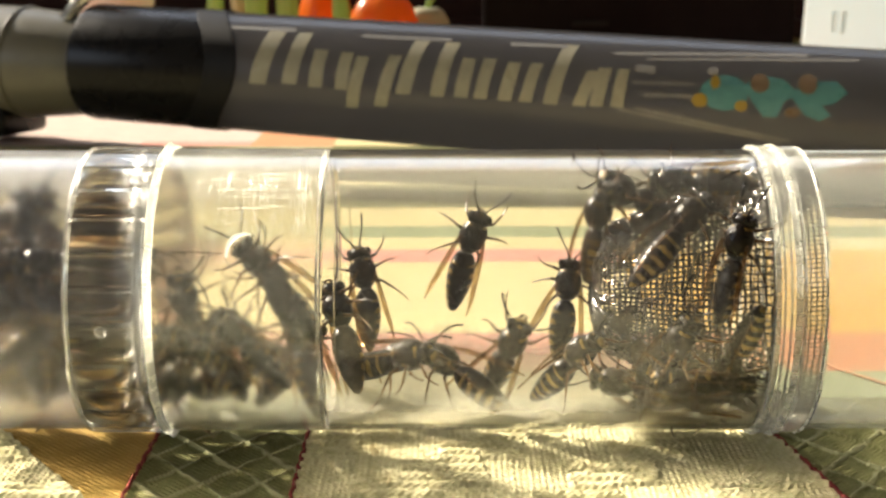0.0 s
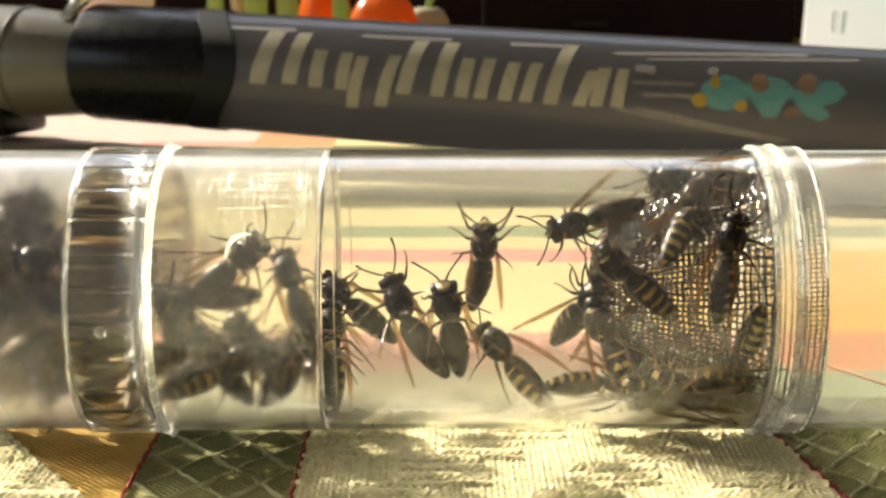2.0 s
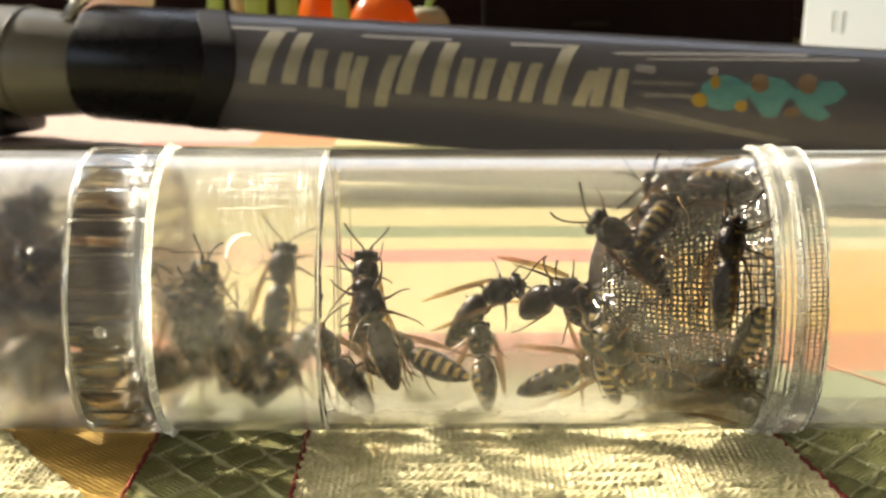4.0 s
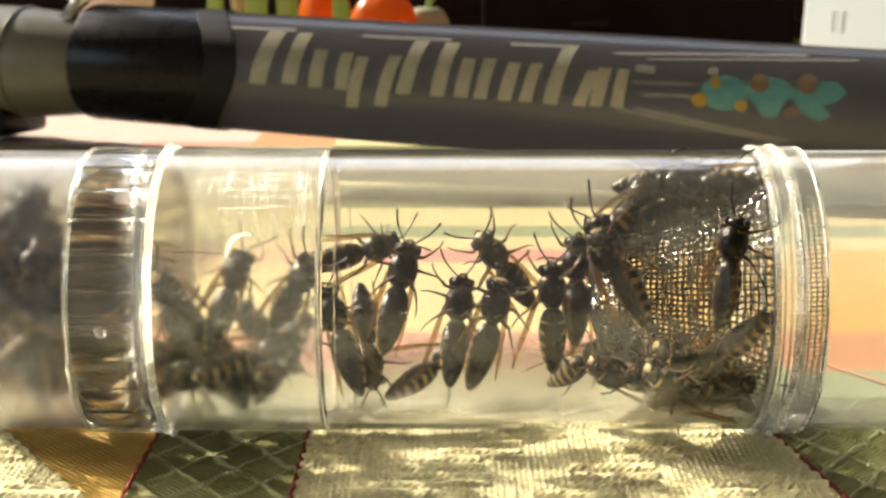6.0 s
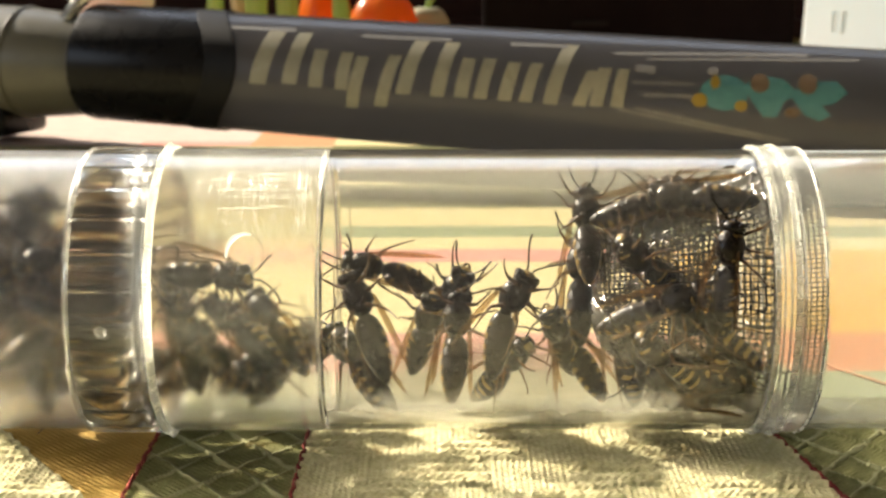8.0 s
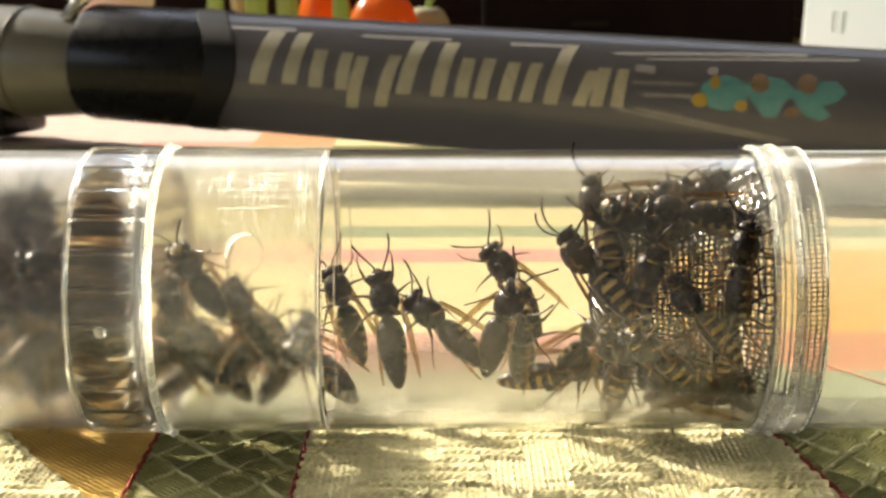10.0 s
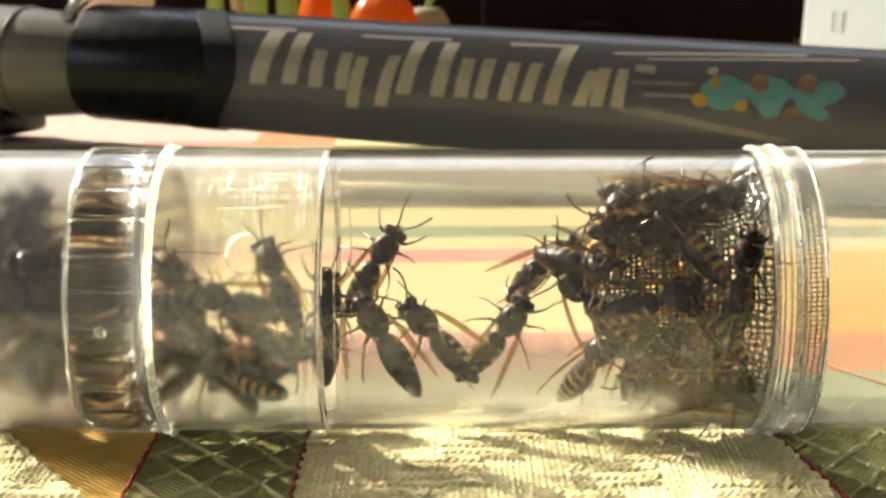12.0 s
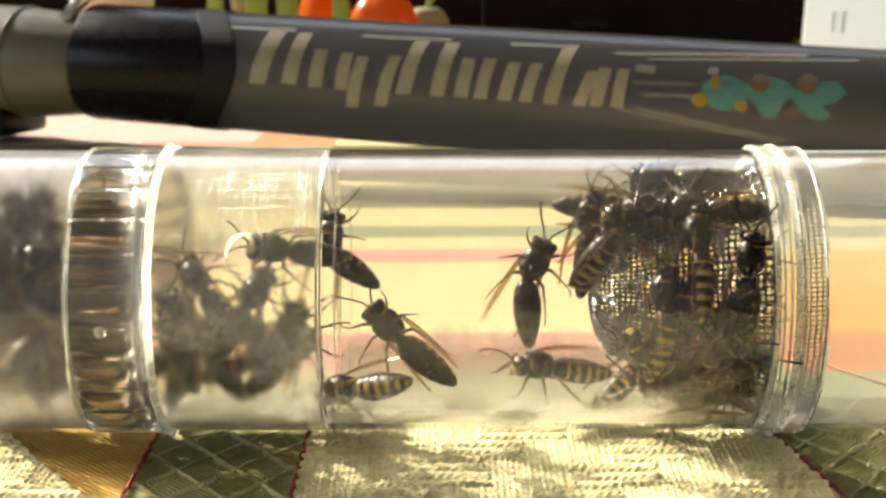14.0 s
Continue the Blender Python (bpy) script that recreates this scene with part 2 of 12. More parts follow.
# ---- building ----
def part(name, bm, material, parent=None, label="", smooth=True):
    """Link a bmesh as one mesh object, under a thing or a part."""
    me = bpy.data.meshes.new(name)
    bmesh.ops.recalc_face_normals(bm, faces=bm.faces)
    for f in bm.faces:
        f.smooth = smooth
    if smooth:
        for e in bm.edges:
            if len(e.link_faces) == 2 and e.calc_face_angle(0.0) > 0.6:
                e.smooth = False
    bm.to_mesh(me)
    bm.free()
    for one in material if isinstance(material, (list, tuple)) else [material]:
        me.materials.append(one)
    ob = new(name, me)
    ob.parent = parent
    return tagged(ob, label)


def empty(name, m, label, category, group="", kind=""):
    ob = new(name)
    ob.empty_display_size = 0.01
    ob.matrix_world = m
    return tagged(ob, label, category, group, kind)


def box(bm, lo, hi, bevel=0.0, seg=2):
    """A box from corner to corner, its edges rounded."""
    r = bmesh.ops.create_cube(bm, size=1.0)
    vs = r["verts"]
    for v in vs:
        v.co = Vector([lo[i] + (v.co[i] + 0.5) * (hi[i] - lo[i]) for i in range(3)])
    if bevel:
        es = list({e for v in vs for e in v.link_edges})
        bmesh.ops.bevel(bm, geom=es, offset=bevel, segments=seg, affect="EDGES", profile=0.5)
    return bm


def lathe(bm, profile, seg=96, closed=False, wob=0.0, mats=None):
    """Turn a profile of (along, radius) round the x axis. closed: the profile is a loop, a wall with two sides."""
    rings = []
    for i, (a, r) in enumerate(profile):
        if r < 1e-7:
            rings.append([bm.verts.new((a, 0, 0))])
            continue
        row = []
        for j in range(seg):
            w = 2 * math.pi * j / seg
            q = r + (wob * noise.noise(Vector((math.cos(w) * 4, math.sin(w) * 4, i * 0.7))) if wob else 0)
            row.append(bm.verts.new((a, q * math.cos(w), q * math.sin(w))))
        rings.append(row)
    pairs = list(zip(rings, rings[1:])) + ([(rings[-1], rings[0])] if closed else [])
    for n, (p, q) in enumerate(pairs):
        for j in range(seg):
            jj = (j + 1) % seg
            if len(p) == 1 and len(q) == 1:
                continue
            if len(p) == 1:
                f = bm.faces.new((p[0], q[jj], q[j]))
            elif len(q) == 1:
                f = bm.faces.new((p[j], p[jj], q[0]))
            else:
                f = bm.faces.new((p[j], p[jj], q[jj], q[j]))
            if mats:
                f.material_index = mats(n, j)
    return bm


def shell(lo, hi, ro, ri, soft=0.0003):
    """The profile of a tube's wall with softened rims."""
    return [(lo, ri + soft), (lo, ro - soft), (lo + soft, ro), (hi - soft, ro), (hi, ro - soft), (hi, ri + soft), (hi - soft, ri), (lo + soft, ri)]


def rod(bm, pts, r, seg=8, r2=None):
    """A round bar through points, tapering from r to r2, with closed ends."""
    pts = [Vector(p) for p in pts]
    r2 = r if r2 is None else r2
    rings = []
    for i, p in enumerate(pts):
        t = (pts[min(i + 1, len(pts) - 1)] - pts[max(i - 1, 0)]).normalized()
        a = t.orthogonal().normalized() if i == 0 else (a - t * a.dot(t)).normalized()
        b = t.cross(a)
        q = r + (r2 - r) * i / (len(pts) - 1)
        rings.append([bm.verts.new(p + (a * math.cos(w) + b * math.sin(w)) * q) for w in [2 * math.pi * j / seg for j in range(seg)]])
    for p, q in zip(rings, rings[1:]):
        for j in range(seg):
            bm.faces.new((p[j], p[(j + 1) % seg], q[(j + 1) % seg], q[j]))
    bm.faces.new(rings[0][::-1])
    bm.faces.new(rings[-1])
    return bm


# ---- room ----
def slab(name, lo, hi, material, bevel=0.0):
    return tagged(part(name, box(bmesh.new(), lo, hi, bevel), material, smooth=False), kind="structure")


RX, RY0, RY1, RZ0, RZ1 = 2.8, -2.6, 1.70, -0.76, 2.20
slab("floor", (-RX, RY0, RZ0 - 0.1), (RX, RY1, RZ0), M["floor"])
slab("ceiling", (-RX, RY0, RZ1), (RX, RY1, RZ1 + 0.1), M["ceiling"])
slab("wall_east", (RX, RY0, RZ0 - 0.1), (RX + 0.15, RY1, RZ1 + 0.1), M["wall"])
slab("wall_south", (-RX - 0.15, RY0 - 0.15, RZ0 - 0.1), (RX + 0.15, RY0, RZ1 + 0.1), M["wall"])
# opening for the added side fill, kept out of the tube's reflections
SY0, SY1, SZ0, SZ1 = -1.90, -0.40, 0.25, 1.25
bm = bmesh.new()
box(bm, (-RX - 0.15, RY0, RZ0 - 0.1), (-RX, SY0, RZ1 + 0.1))
box(bm, (-RX - 0.15, SY1, RZ0 - 0.1), (-RX, RY1, RZ1 + 0.1))
box(bm, (-RX - 0.15, SY0, RZ0 - 0.1), (-RX, SY1, SZ0))
box(bm, (-RX - 0.15, SY0, SZ1), (-RX, SY1, RZ1 + 0.1))
tagged(part("wall_west", bm, M["wall"], smooth=False), kind="structure")
# unseen window, made up to house the side fill lamp
win2 = empty("window_2", pose(0, 0, 0), "unseen white painted window added for the side fill lamp", "window", kind="structure")
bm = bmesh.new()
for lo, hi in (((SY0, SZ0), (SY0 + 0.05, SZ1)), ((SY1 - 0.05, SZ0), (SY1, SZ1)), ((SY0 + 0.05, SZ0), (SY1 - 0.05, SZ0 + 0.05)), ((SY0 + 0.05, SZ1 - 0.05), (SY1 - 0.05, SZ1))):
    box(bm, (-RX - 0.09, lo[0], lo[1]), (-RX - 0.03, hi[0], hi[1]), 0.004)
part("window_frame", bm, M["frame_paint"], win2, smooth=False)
WX0, WX1, WZ0, WZ1 = -2.52, 0.75, 1.05, 2.10
bm = bmesh.new()
box(bm, (-RX - 0.15, RY1, RZ0 - 0.1), (WX0, RY1 + 0.15, RZ1 + 0.1))
box(bm, (WX1, RY1, RZ0 - 0.1), (RX + 0.15, RY1 + 0.15, RZ1 + 0.1))
box(bm, (WX0, RY1, RZ0 - 0.1), (WX1, RY1 + 0.15, WZ0))
box(bm, (WX0, RY1, WZ1), (WX1, RY1 + 0.15, RZ1 + 0.1))
tagged(part("wall_north", bm, M["wall"], smooth=False), kind="structure")
win = empty("window_1", pose(0, 0, 0), "white painted window letting in low sun", "window", kind="structure")
bm = bmesh.new()
for lo, hi in (((WX0, WZ0), (WX0 + 0.05, WZ1)), ((WX1 - 0.05, WZ0), (WX1, WZ1)), ((WX0 + 0.05, WZ0), (WX1 - 0.05, WZ0 + 0.05)), ((WX0 + 0.05, WZ1 - 0.05), (WX1 - 0.05, WZ1))):
    box(bm, (lo[0], RY1 + 0.03, lo[1]), (hi[0], RY1 + 0.09, hi[1]), 0.004)
part("window_frame", bm, M["frame_paint"], win, smooth=False)
part("window_sill", box(bmesh.new(), (WX0 - 0.05, RY1 - 0.10, WZ0 - 0.035), (WX1 + 0.05, RY1 - 0.002, WZ0 - 0.003), 0.005), M["frame_paint"], win, smooth=False)

# ---- table ----
table = empty("table", pose(0, 0, 0), "dark wooden table under a woven plaid cloth", "table")
part("tabletop", box(bmesh.new(), (-0.75, -0.42, -0.034), (0.75, 1.28, -0.004), 0.004), M["dark_wood"], table, smooth=False)
for lx in (-0.68, 0.68):
    for ly in (-0.35, 1.21):
        part("leg", box(bmesh.new(), (lx - 0.035, ly - 0.035, RZ0), (lx + 0.035, ly + 0.035, -0.034), 0.004), M["dark_wood"], table, smooth=False)


def zone(x, y):
    """Which weave lies at a place of the cloth: a plaid of squares and borders, with some shade put into its colours.
    """
    if y < 0.0065:
        seam = 0.0430 - (y + 0.006) * 0.15
        if x < -0.0371:
            # mustard is real cloth, but its slanting edge paints a shadow's edge
            return MUSTARD if x > -0.0403 - (y + 0.0305) * 0.69 else CREAM
        if x < -0.0176:
            return OLIVE
        return CREAM if x < seam else OLIVE
    # brown put in to darken what shows through the inlet, not a plaid border
    if x < -0.047 and y < 0.13:
        return BROWN
    if y < 0.0200:
        return CREAM if x < 0.036 else GREEN
    if y < 0.043:
        return PINK if x < 0.036 else CORAL
    if y < 0.100:
        return YELLOW if x < 0.036 else ORANGE
    if y < 0.116:
        return PINK if x < 0.036 else ORANGE
    if y < 0.131:
        return YELLOW
    if y < 0.148:
        return GREEN
    if y < 0.183:
        return YELLOW
    # dark olive strip painted as shade, hiding the sunlit gap under the barrel
    if y < 0.265:
        return OLIVE if x > -0.034 else CREAM
    if y < 0.40:
        if x > -0.034:
            return YELLOW
        if x > -0.060:
            return CORAL
        return PINK if y < 0.276 and x > -0.102 else BLUSH
    return (CORAL, CREAM, OLIVE, MUSTARD)[int(y * 9 + 0.5) % 4]


def weave(x, y, z):
    """The height of the yarns: ribbed blocks turned against one another, and crossing yarns on the dark squares."""
    r = 0.0
    if z == CREAM:
        by = math.floor(y / 0.0084 + 0.12 * noise.noise(Vector((x * 90, y * 90, 9))))
        bx = math.floor(x / 0.0104 + 0.5 * by + 0.1 * noise.noise(Vector((x * 110, y * 110, 3))))
        wob = 0.00025 * noise.noise(Vector((x * 160, y * 160, 6)))
        if (bx + by) % 2:                  # thick strands lying along x, with gaps between
            lane = math.floor((y + wob) / 0.0029)
            slope = 0.00035 * noise.noise(Vector((x * 120, lane * 3.1, 2)))
            across = math.sin(((y + wob + slope) / 0.0029 - lane) * math.pi)
            r = 0.00078 * (max(0.0, across - 0.2) / 0.8) ** 0.6 * (0.94 + 0.06 * math.sin(x * 2 * math.pi / 0.0011 + lane * 2.0)) * (0.85 + 0.35 * noise.noise(Vector((x * 210, lane * 1.7, 8)))) + 0.00010 * noise.noise(Vector((x * 1500, y * 1500, 2)))
        else:                              # fine ribs standing across, knotted
            rib = math.floor((x + wob * 0.4) / 0.00074)
            own = rib * 0.618 % 1.0        # each rib has its own height and knots
            r = (0.00014 + 0.00014 * own) * abs(math.sin((x + wob * 0.4) * math.pi / 0.00074)) * (0.25 + 0.75 * abs(math.sin(y * math.pi / 0.0021 + own * 9.0))) + 0.0001
    elif z == OLIVE:
        for s in (1, -1):
            u = x / 0.0072 + s * y / 0.0098
            d = abs(u - math.floor(u) - 0.5)
            r = max(r, 0.00036 * max(0.0, 1 - d / 0.085))
        r += 0.00014 * math.sin(x * 2 * math.pi / 0.0008) * math.sin(y * 2 * math.pi / 0.0011)
    else:
        r = 0.00010 * math.sin(x * 2 * math.pi / 0.0009) * math.sin(y * 2 * math.pi / 0.0012)
    n = noise.noise(Vector((x * 700, y * 700, 1.3)))
    return r * (0.9 + 0.28 * n) + 0.00003 * n + 0.00035 * noise.noise(Vector((x * 38, y * 38, 4.0)))


def sheet(name, xs, ys, label):
    """The tablecloth: one sheet, finely woven where it is seen from close by."""
    me = bpy.data.meshes.new(name)
    nx = len(xs)
    verts = []
    for y in ys:
        near = -0.07 < y < -0.003
        for x in xs:
            z = weave(x, y, zone(x, y)) if near and abs(x) < 0.075 else 0.00025 * noise.noise(Vector((x * 38, y * 38, 4.0)))
            verts.append((x, y, z - 0.0006))
    faces = [(j * nx + i, j * nx + i + 1, (j + 1) * nx + i + 1, (j + 1) * nx + i) for j in range(len(ys) - 1) for i in range(nx - 1)]
    me.from_pydata(verts, [], faces)
    for c in CLOTHS:
        me.materials.append(c)
    ids = [zone((xs[i] + xs[i + 1]) / 2, (ys[j] + ys[j + 1]) / 2) for j in range(len(ys) - 1) for i in range(nx - 1)]
    me.polygons.foreach_set("material_index", ids)
    me.polygons.foreach_set("use_smooth", [True] * len(ids))
    return tagged(new(name, me), label, "tablecloth")


def steps(*spans):
    out = []
    for lo, hi, d in spans:
        n = max(1, round((hi - lo) / d))
        out += [lo + (hi - lo) * i / n for i in range(n)]
    return out + [spans[-1][1]]


tablecloth = sheet("tablecloth", steps((-0.80, -0.075, 0.02), (-0.075, 0.075, 0.00016), (0.075, 0.80, 0.02)),
                   steps((-0.46, -0.07, 0.02), (-0.07, -0.045, 0.0005), (-0.045, 0.008, 0.00024), (0.008, 0.02, 0.0005), (0.02, 0.45, 0.0025), (0.45, 1.30, 0.02)),
                   "plaid woven cotton tablecloth in cream, olive, coral and yellow")


def stitch(name, a, b, yarn=0.00026, cloth_id=7, label="dark red stitched seam"):
    """A seam of red yarn, stitch by stitch, sewn into the cloth."""
    bm = bmesh.new()
    a, b = Vector(a), Vector(b)
    n = int((b - a).length / 0.0011)
    side = (b - a).cross(Vector((0, 0, 1))).normalized()
    for i in range(n):
        p = a.lerp(b, i / n) + side * 0.00012 * math.sin(i * 2.1)
        q = a.lerp(b, (i + 1.15) / n) + side * 0.00020 * math.cos(i * 1.7)
        m = (p + q) / 2 + Vector((0, 0, 0.00022))
        rod(bm, [p, m, q], yarn, 6, yarn * 0.8)
    return part(name, bm, CLOTHS[cloth_id], tablecloth, label)


stitch("seam", (-0.0371, 0.006, -0.0003), (-0.0371, -0.065, -0.0003))
stitch("seam", (-0.0176, 0.006, -0.0003), (-0.0176, -0.065, -0.0003))
stitch("seam", (0.0535, 0.028, -0.0003), (0.0670, 0.006, -0.0003), 0.00022, CORAL, "faint coral stitched seam")
stitch("seam", (0.0413, 0.0055, -0.0003), (0.0518, -0.065, -0.0003))

# ---- catch tube ----
R, WALL, AX, YT = 0.0182, 0.0011, 0.0184, -0.0039
tube = empty("insect_catch_tube", pose(0, YT, AX), "clear plastic insect catch tube lying on the tablecloth", "insect trap")
A0, A1, A2, A3, A4 = -0.0446, -0.0351, -0.0147, 0.0392, 0.0453


def glassy(ob):
    ob.visible_shadow = False
    return ob


inlet = part("inlet_tube", lathe(bmesh.new(), shell(-0.135, A0 - 0.0001, R - 0.0002, R - 0.0010), 128, True), M["inlet"], tube, "scuffed clear plastic inlet tube")
glassy(part("frosted_sleeve", lathe(bmesh.new(), shell(A1 + 0.0001, A2 - 0.0001, R, R - 0.0008), 128, True), M["sleeve"], tube, "milky frosted plastic sleeve with scuffs"))
glassy(part("chamber_wall", lathe(bmesh.new(), shell(A2 + 0.0001, A3 - 0.0001, R - 0.0001, R - 0.0008), 160, True), M["chamber"], tube, "clear plastic chamber wall"))
glassy(part("outlet_tube", lathe(bmesh.new(), shell(A4 + 0.0001, 0.135, R - 0.0002, R - 0.0009), 128, True), M["outlet"], tube, "clear plastic outlet tube"))

# painted haze layers, one added inside each length of wall
for lo, hi, depth, which, what in ((A1 + 0.0004, A2 - 0.0004, 0.00095, "sleeve_film", "greyish haze painted inside the sleeve"), (A2 + 0.0004, A3 - 0.0004, 0.00095, "chamber_film", "beige haze painted along the chamber's bottom"),
                            (A0 + 0.0006, A1 - 0.0002, 0.0015, "collar_film", "brown tint added to darken the collar's inside"), (-0.134, A0 - 0.0006, 0.00115, "inlet_film", "bluish grey haze painted inside the inlet like a sky sheen"), (A4 + 0.0006, 0.134, 0.00105, "outlet_film", "thin grey haze painted inside the outlet")):
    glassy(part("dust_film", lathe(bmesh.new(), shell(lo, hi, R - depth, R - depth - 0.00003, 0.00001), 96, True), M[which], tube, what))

# ribbed collar: flat facets with a raised rib at every joint
bm = bmesh.new()
NR = 26
loop_o, loop_i = [], []
prof = []
for a in (A0, A0 + 0.0005, A1 - 0.0006, A1):
    edge = 0.0003 if a in (A0, A1) else 0.0
    row = []
    for j in range(NR):
        for dw, dr in ((0.0, 0.00015), (0.07, 0.00017), (0.14, 0.0), (0.93, 0.0)):
            w = 2 * math.pi * (j + dw) / NR
            r = R + 0.0001 + dr - edge
            row.append(bm.verts.new((a, r * math.cos(w), r * math.sin(w))))
    prof.append(row)
inner = []
for a in (A1, A0):
    inner.append([bm.verts.new((a, (R - 0.0013) * math.cos(2 * math.pi * j / (NR * 4)), (R - 0.0013) * math.sin(2 * math.pi * j / (NR * 4)))) for j in range(NR * 4)])
rows = prof + inner
for p, q in zip(rows, rows[1:] + rows[:1]):
    for j in range(NR * 4):
        bm.faces.new((p[j], p[(j + 1) % (NR * 4)], q[(j + 1) % (NR * 4)], q[j]))
collar = part("ribbed_collar", bm, M["collar"], tube, "clear ribbed plastic collar", smooth=False)
for f in collar.data.polygons:
    f.use_smooth = f.center.y ** 2 + f.center.z ** 2 < (R - 0.0008) ** 2


glassy(inlet)
glassy(collar)


def hoop(a, r, thick, wob=0.0, seg=160):
    prof = [(a + thick * math.cos(w), r + thick * math.sin(w)) for w in [2 * math.pi * i / 10 for i in range(10)]]
    return lathe(bmesh.new(), prof, seg, True, wob)


def near_run(bm):
    """Only the run of a bead on the tube's front, with closed ends."""
    bmesh.ops.delete(bm, geom=[q for q in bm.verts if q.co.y > 0.0075], context="VERTS")
    bmesh.ops.holes_fill(bm, edges=[e for e in bm.edges if e.is_boundary], sides=12)
    return bm


bead = part("glue_bead", near_run(hoop(A1 + 0.0003, R + 0.0002, 0.00050, 0.0006)), M["bead"], tube, "uneven whitish glue bead")
glassy(part("collar_rim", hoop(A0, R + 0.0001, 0.00014, 0.0001), M["sleeve"], tube))
glassy(part("sleeve_rim", hoop(A2, R - 0.0001, 0.00015), M["sleeve"], tube))
glassy(part("inner_rim", hoop(A2 + 0.0018, R - 0.0015, 0.00010), M["chamber"], tube))
cap = part("end_cap", lathe(bmesh.new(), [(A3, R - 0.0013), (A3, R + 0.0001), (A3 + 0.0006, R + 0.0004), (A3 + 0.0016, R + 0.0004), (A3 + 0.0020, R), (A3 + 0.0028, R),
     (A3 + 0.0032, R + 0.0003), (A4 - 0.0006, R + 0.0003), (A4, R - 0.0001), (A4, R - 0.0013)], 160, True), M["cap"], tube, "clear stepped plastic end cap")
for a, th, skin in ((A3 + 0.0003, 0.00030, "ridge"), (A3 + 0.0010, 0.00012, "cap"), (A3 + 0.0027, 0.00040, "ridge"), (A3 + 0.0035, 0.00012, "cap"), (A4 - 0.0002, 0.00011, "ridge")):
    glassy(part("cap_ridge", hoop(a, R + 0.0002, th, 0.0002), M[skin], tube, "milky moulded ridge" if skin == "ridge" else ""))

glassy(cap)
glassy(bead)

# ring of the small hole in the sleeve, and a nub on the collar
hx, hz = -0.0234, 0.0082


def on_front(x, z, r):
    """A place on the wall's near side: x along the tube, z above its axis."""
    return Vector((x, -math.sqrt(r * r - z * z), z))


bm = bmesh.new()
ring = [on_front(hx + 0.00225 * math.cos(w), hz + 0.00225 * math.sin(w), R + 0.0001) for w in [2 * math.pi * i / 40 for i in range(41)]]
rod(bm, ring, 0.00006, 8)
glassy(part("hole_edge", bm, M["chamber"], tube))
# highlight on the hole's upper left rim, modelled as a white crescent
bm = bmesh.new()
arc = [on_front(hx + 0.00215 * math.cos(w), hz + 0.00215 * math.sin(w), R + 0.0001) for w in [1.25 + 2.1 * i / 20 for i in range(21)]]
rod(bm, arc[:11], 0.00012, 8, 0.00034)
rod(bm, arc[10:], 0.00034, 8, 0.00012)
glassy(part("hole_rim", bm, M["bead"], tube, "white crescent made as the highlight on a small round hole's rim"))
bm = bmesh.new()
bmesh.ops.create_uvsphere(bm, u_segments=20, v_segments=12, radius=0.00075)
for v_ in bm.verts:
    v_.co.y *= 0.5
    v_.co += on_front(-0.0404, -0.0009, R)
glassy(part("moulding_nub", bm, M["sleeve"], tube))
bm = bmesh.new()
rod(bm, [on_front(-0.0322 + 0.0059 * i / 5, 0.0079 + 0.0001 * math.sin(i), R - 0.0016) for i in range(6)], 0.00008, 6)
part("fine_wire", bm, M["leg"], tube, "fine dark strand")


rs = random.Random(21)
bm = bmesh.new()


def scuff(x0, z0, dx, dz, thick):
    zz = lambda z: min(max(z, -0.9 * R), 0.985 * R)
    rod(bm, [on_front(x0 + dx * k_ / 4, zz(z0 + dz * k_ / 4), R + 0.00002) for k_ in range(5)], thick, 5, thick * 0.4)


for i in range(240):                       # fine scratches running round the wall
    x0 = min(max(rs.gauss(-0.0235, 0.0042), -0.0345), -0.0160)
    scuff(x0, rs.uniform(0.0105, 0.0172), rs.uniform(-0.0003, 0.0003), -rs.uniform(0.0004, 0.0034) * rs.random(), rs.uniform(0.000010, 0.000034))
for i in range(70):                        # worn moulded lines along the tube
    x0, row_ = rs.uniform(-0.0285, -0.0190), rs.choice((0.0131, 0.0142, 0.0150, 0.0158, 0.0164))
    scuff(x0, row_ + rs.uniform(-0.0002, 0.0002), rs.uniform(0.0006, 0.0030), rs.uniform(-0.0001, 0.0001), rs.uniform(0.000014, 0.00004))
for i in range(60):                        # a rubbed patch near the rim
    scuff(rs.gauss(-0.0172, 0.0006), rs.uniform(0.0115, 0.0168), rs.uniform(-0.0003, 0.0003), -rs.uniform(0.0004, 0.0016), rs.uniform(0.00002, 0.00005))
tagged(glassy(part("scuffing", bm, M["bead"], tube, "fine whitish scuffs on the sleeve")), kind="stuff")
bm = bmesh.new()
for i in range(60):
    x0, w = rs.uniform(A2 + 0.002, A3 - 0.001), rs.uniform(-0.3, 1.3)
    c = on_front(x0, R * math.sin(w), R)
    res = bmesh.ops.create_icosphere(bm, subdivisions=1, radius=rs.uniform(0.00003, 0.00009))
    for q in res["verts"]:
        q.co += c
tagged(glassy(part("dust_specks", bm, M["bead"], tube, "pale dust specks")), kind="stuff")


# woven wire cup standing into the chamber
def cup_profile(u):
    """Along and radius of the wire cup, u from the middle of its blunt nose to its foot."""
    if u < 0.30:
        w = u / 0.30 * math.pi / 2
        return 0.0191 + 0.0041 * (1 - math.cos(w)), 0.0088 * math.sin(w) ** 0.85
    s = (u - 0.30) / 0.70
    return 0.0232 + s * 0.0168, 0.0088 + 0.0064 * s ** 0.8 + 0.0010 * s ** 6


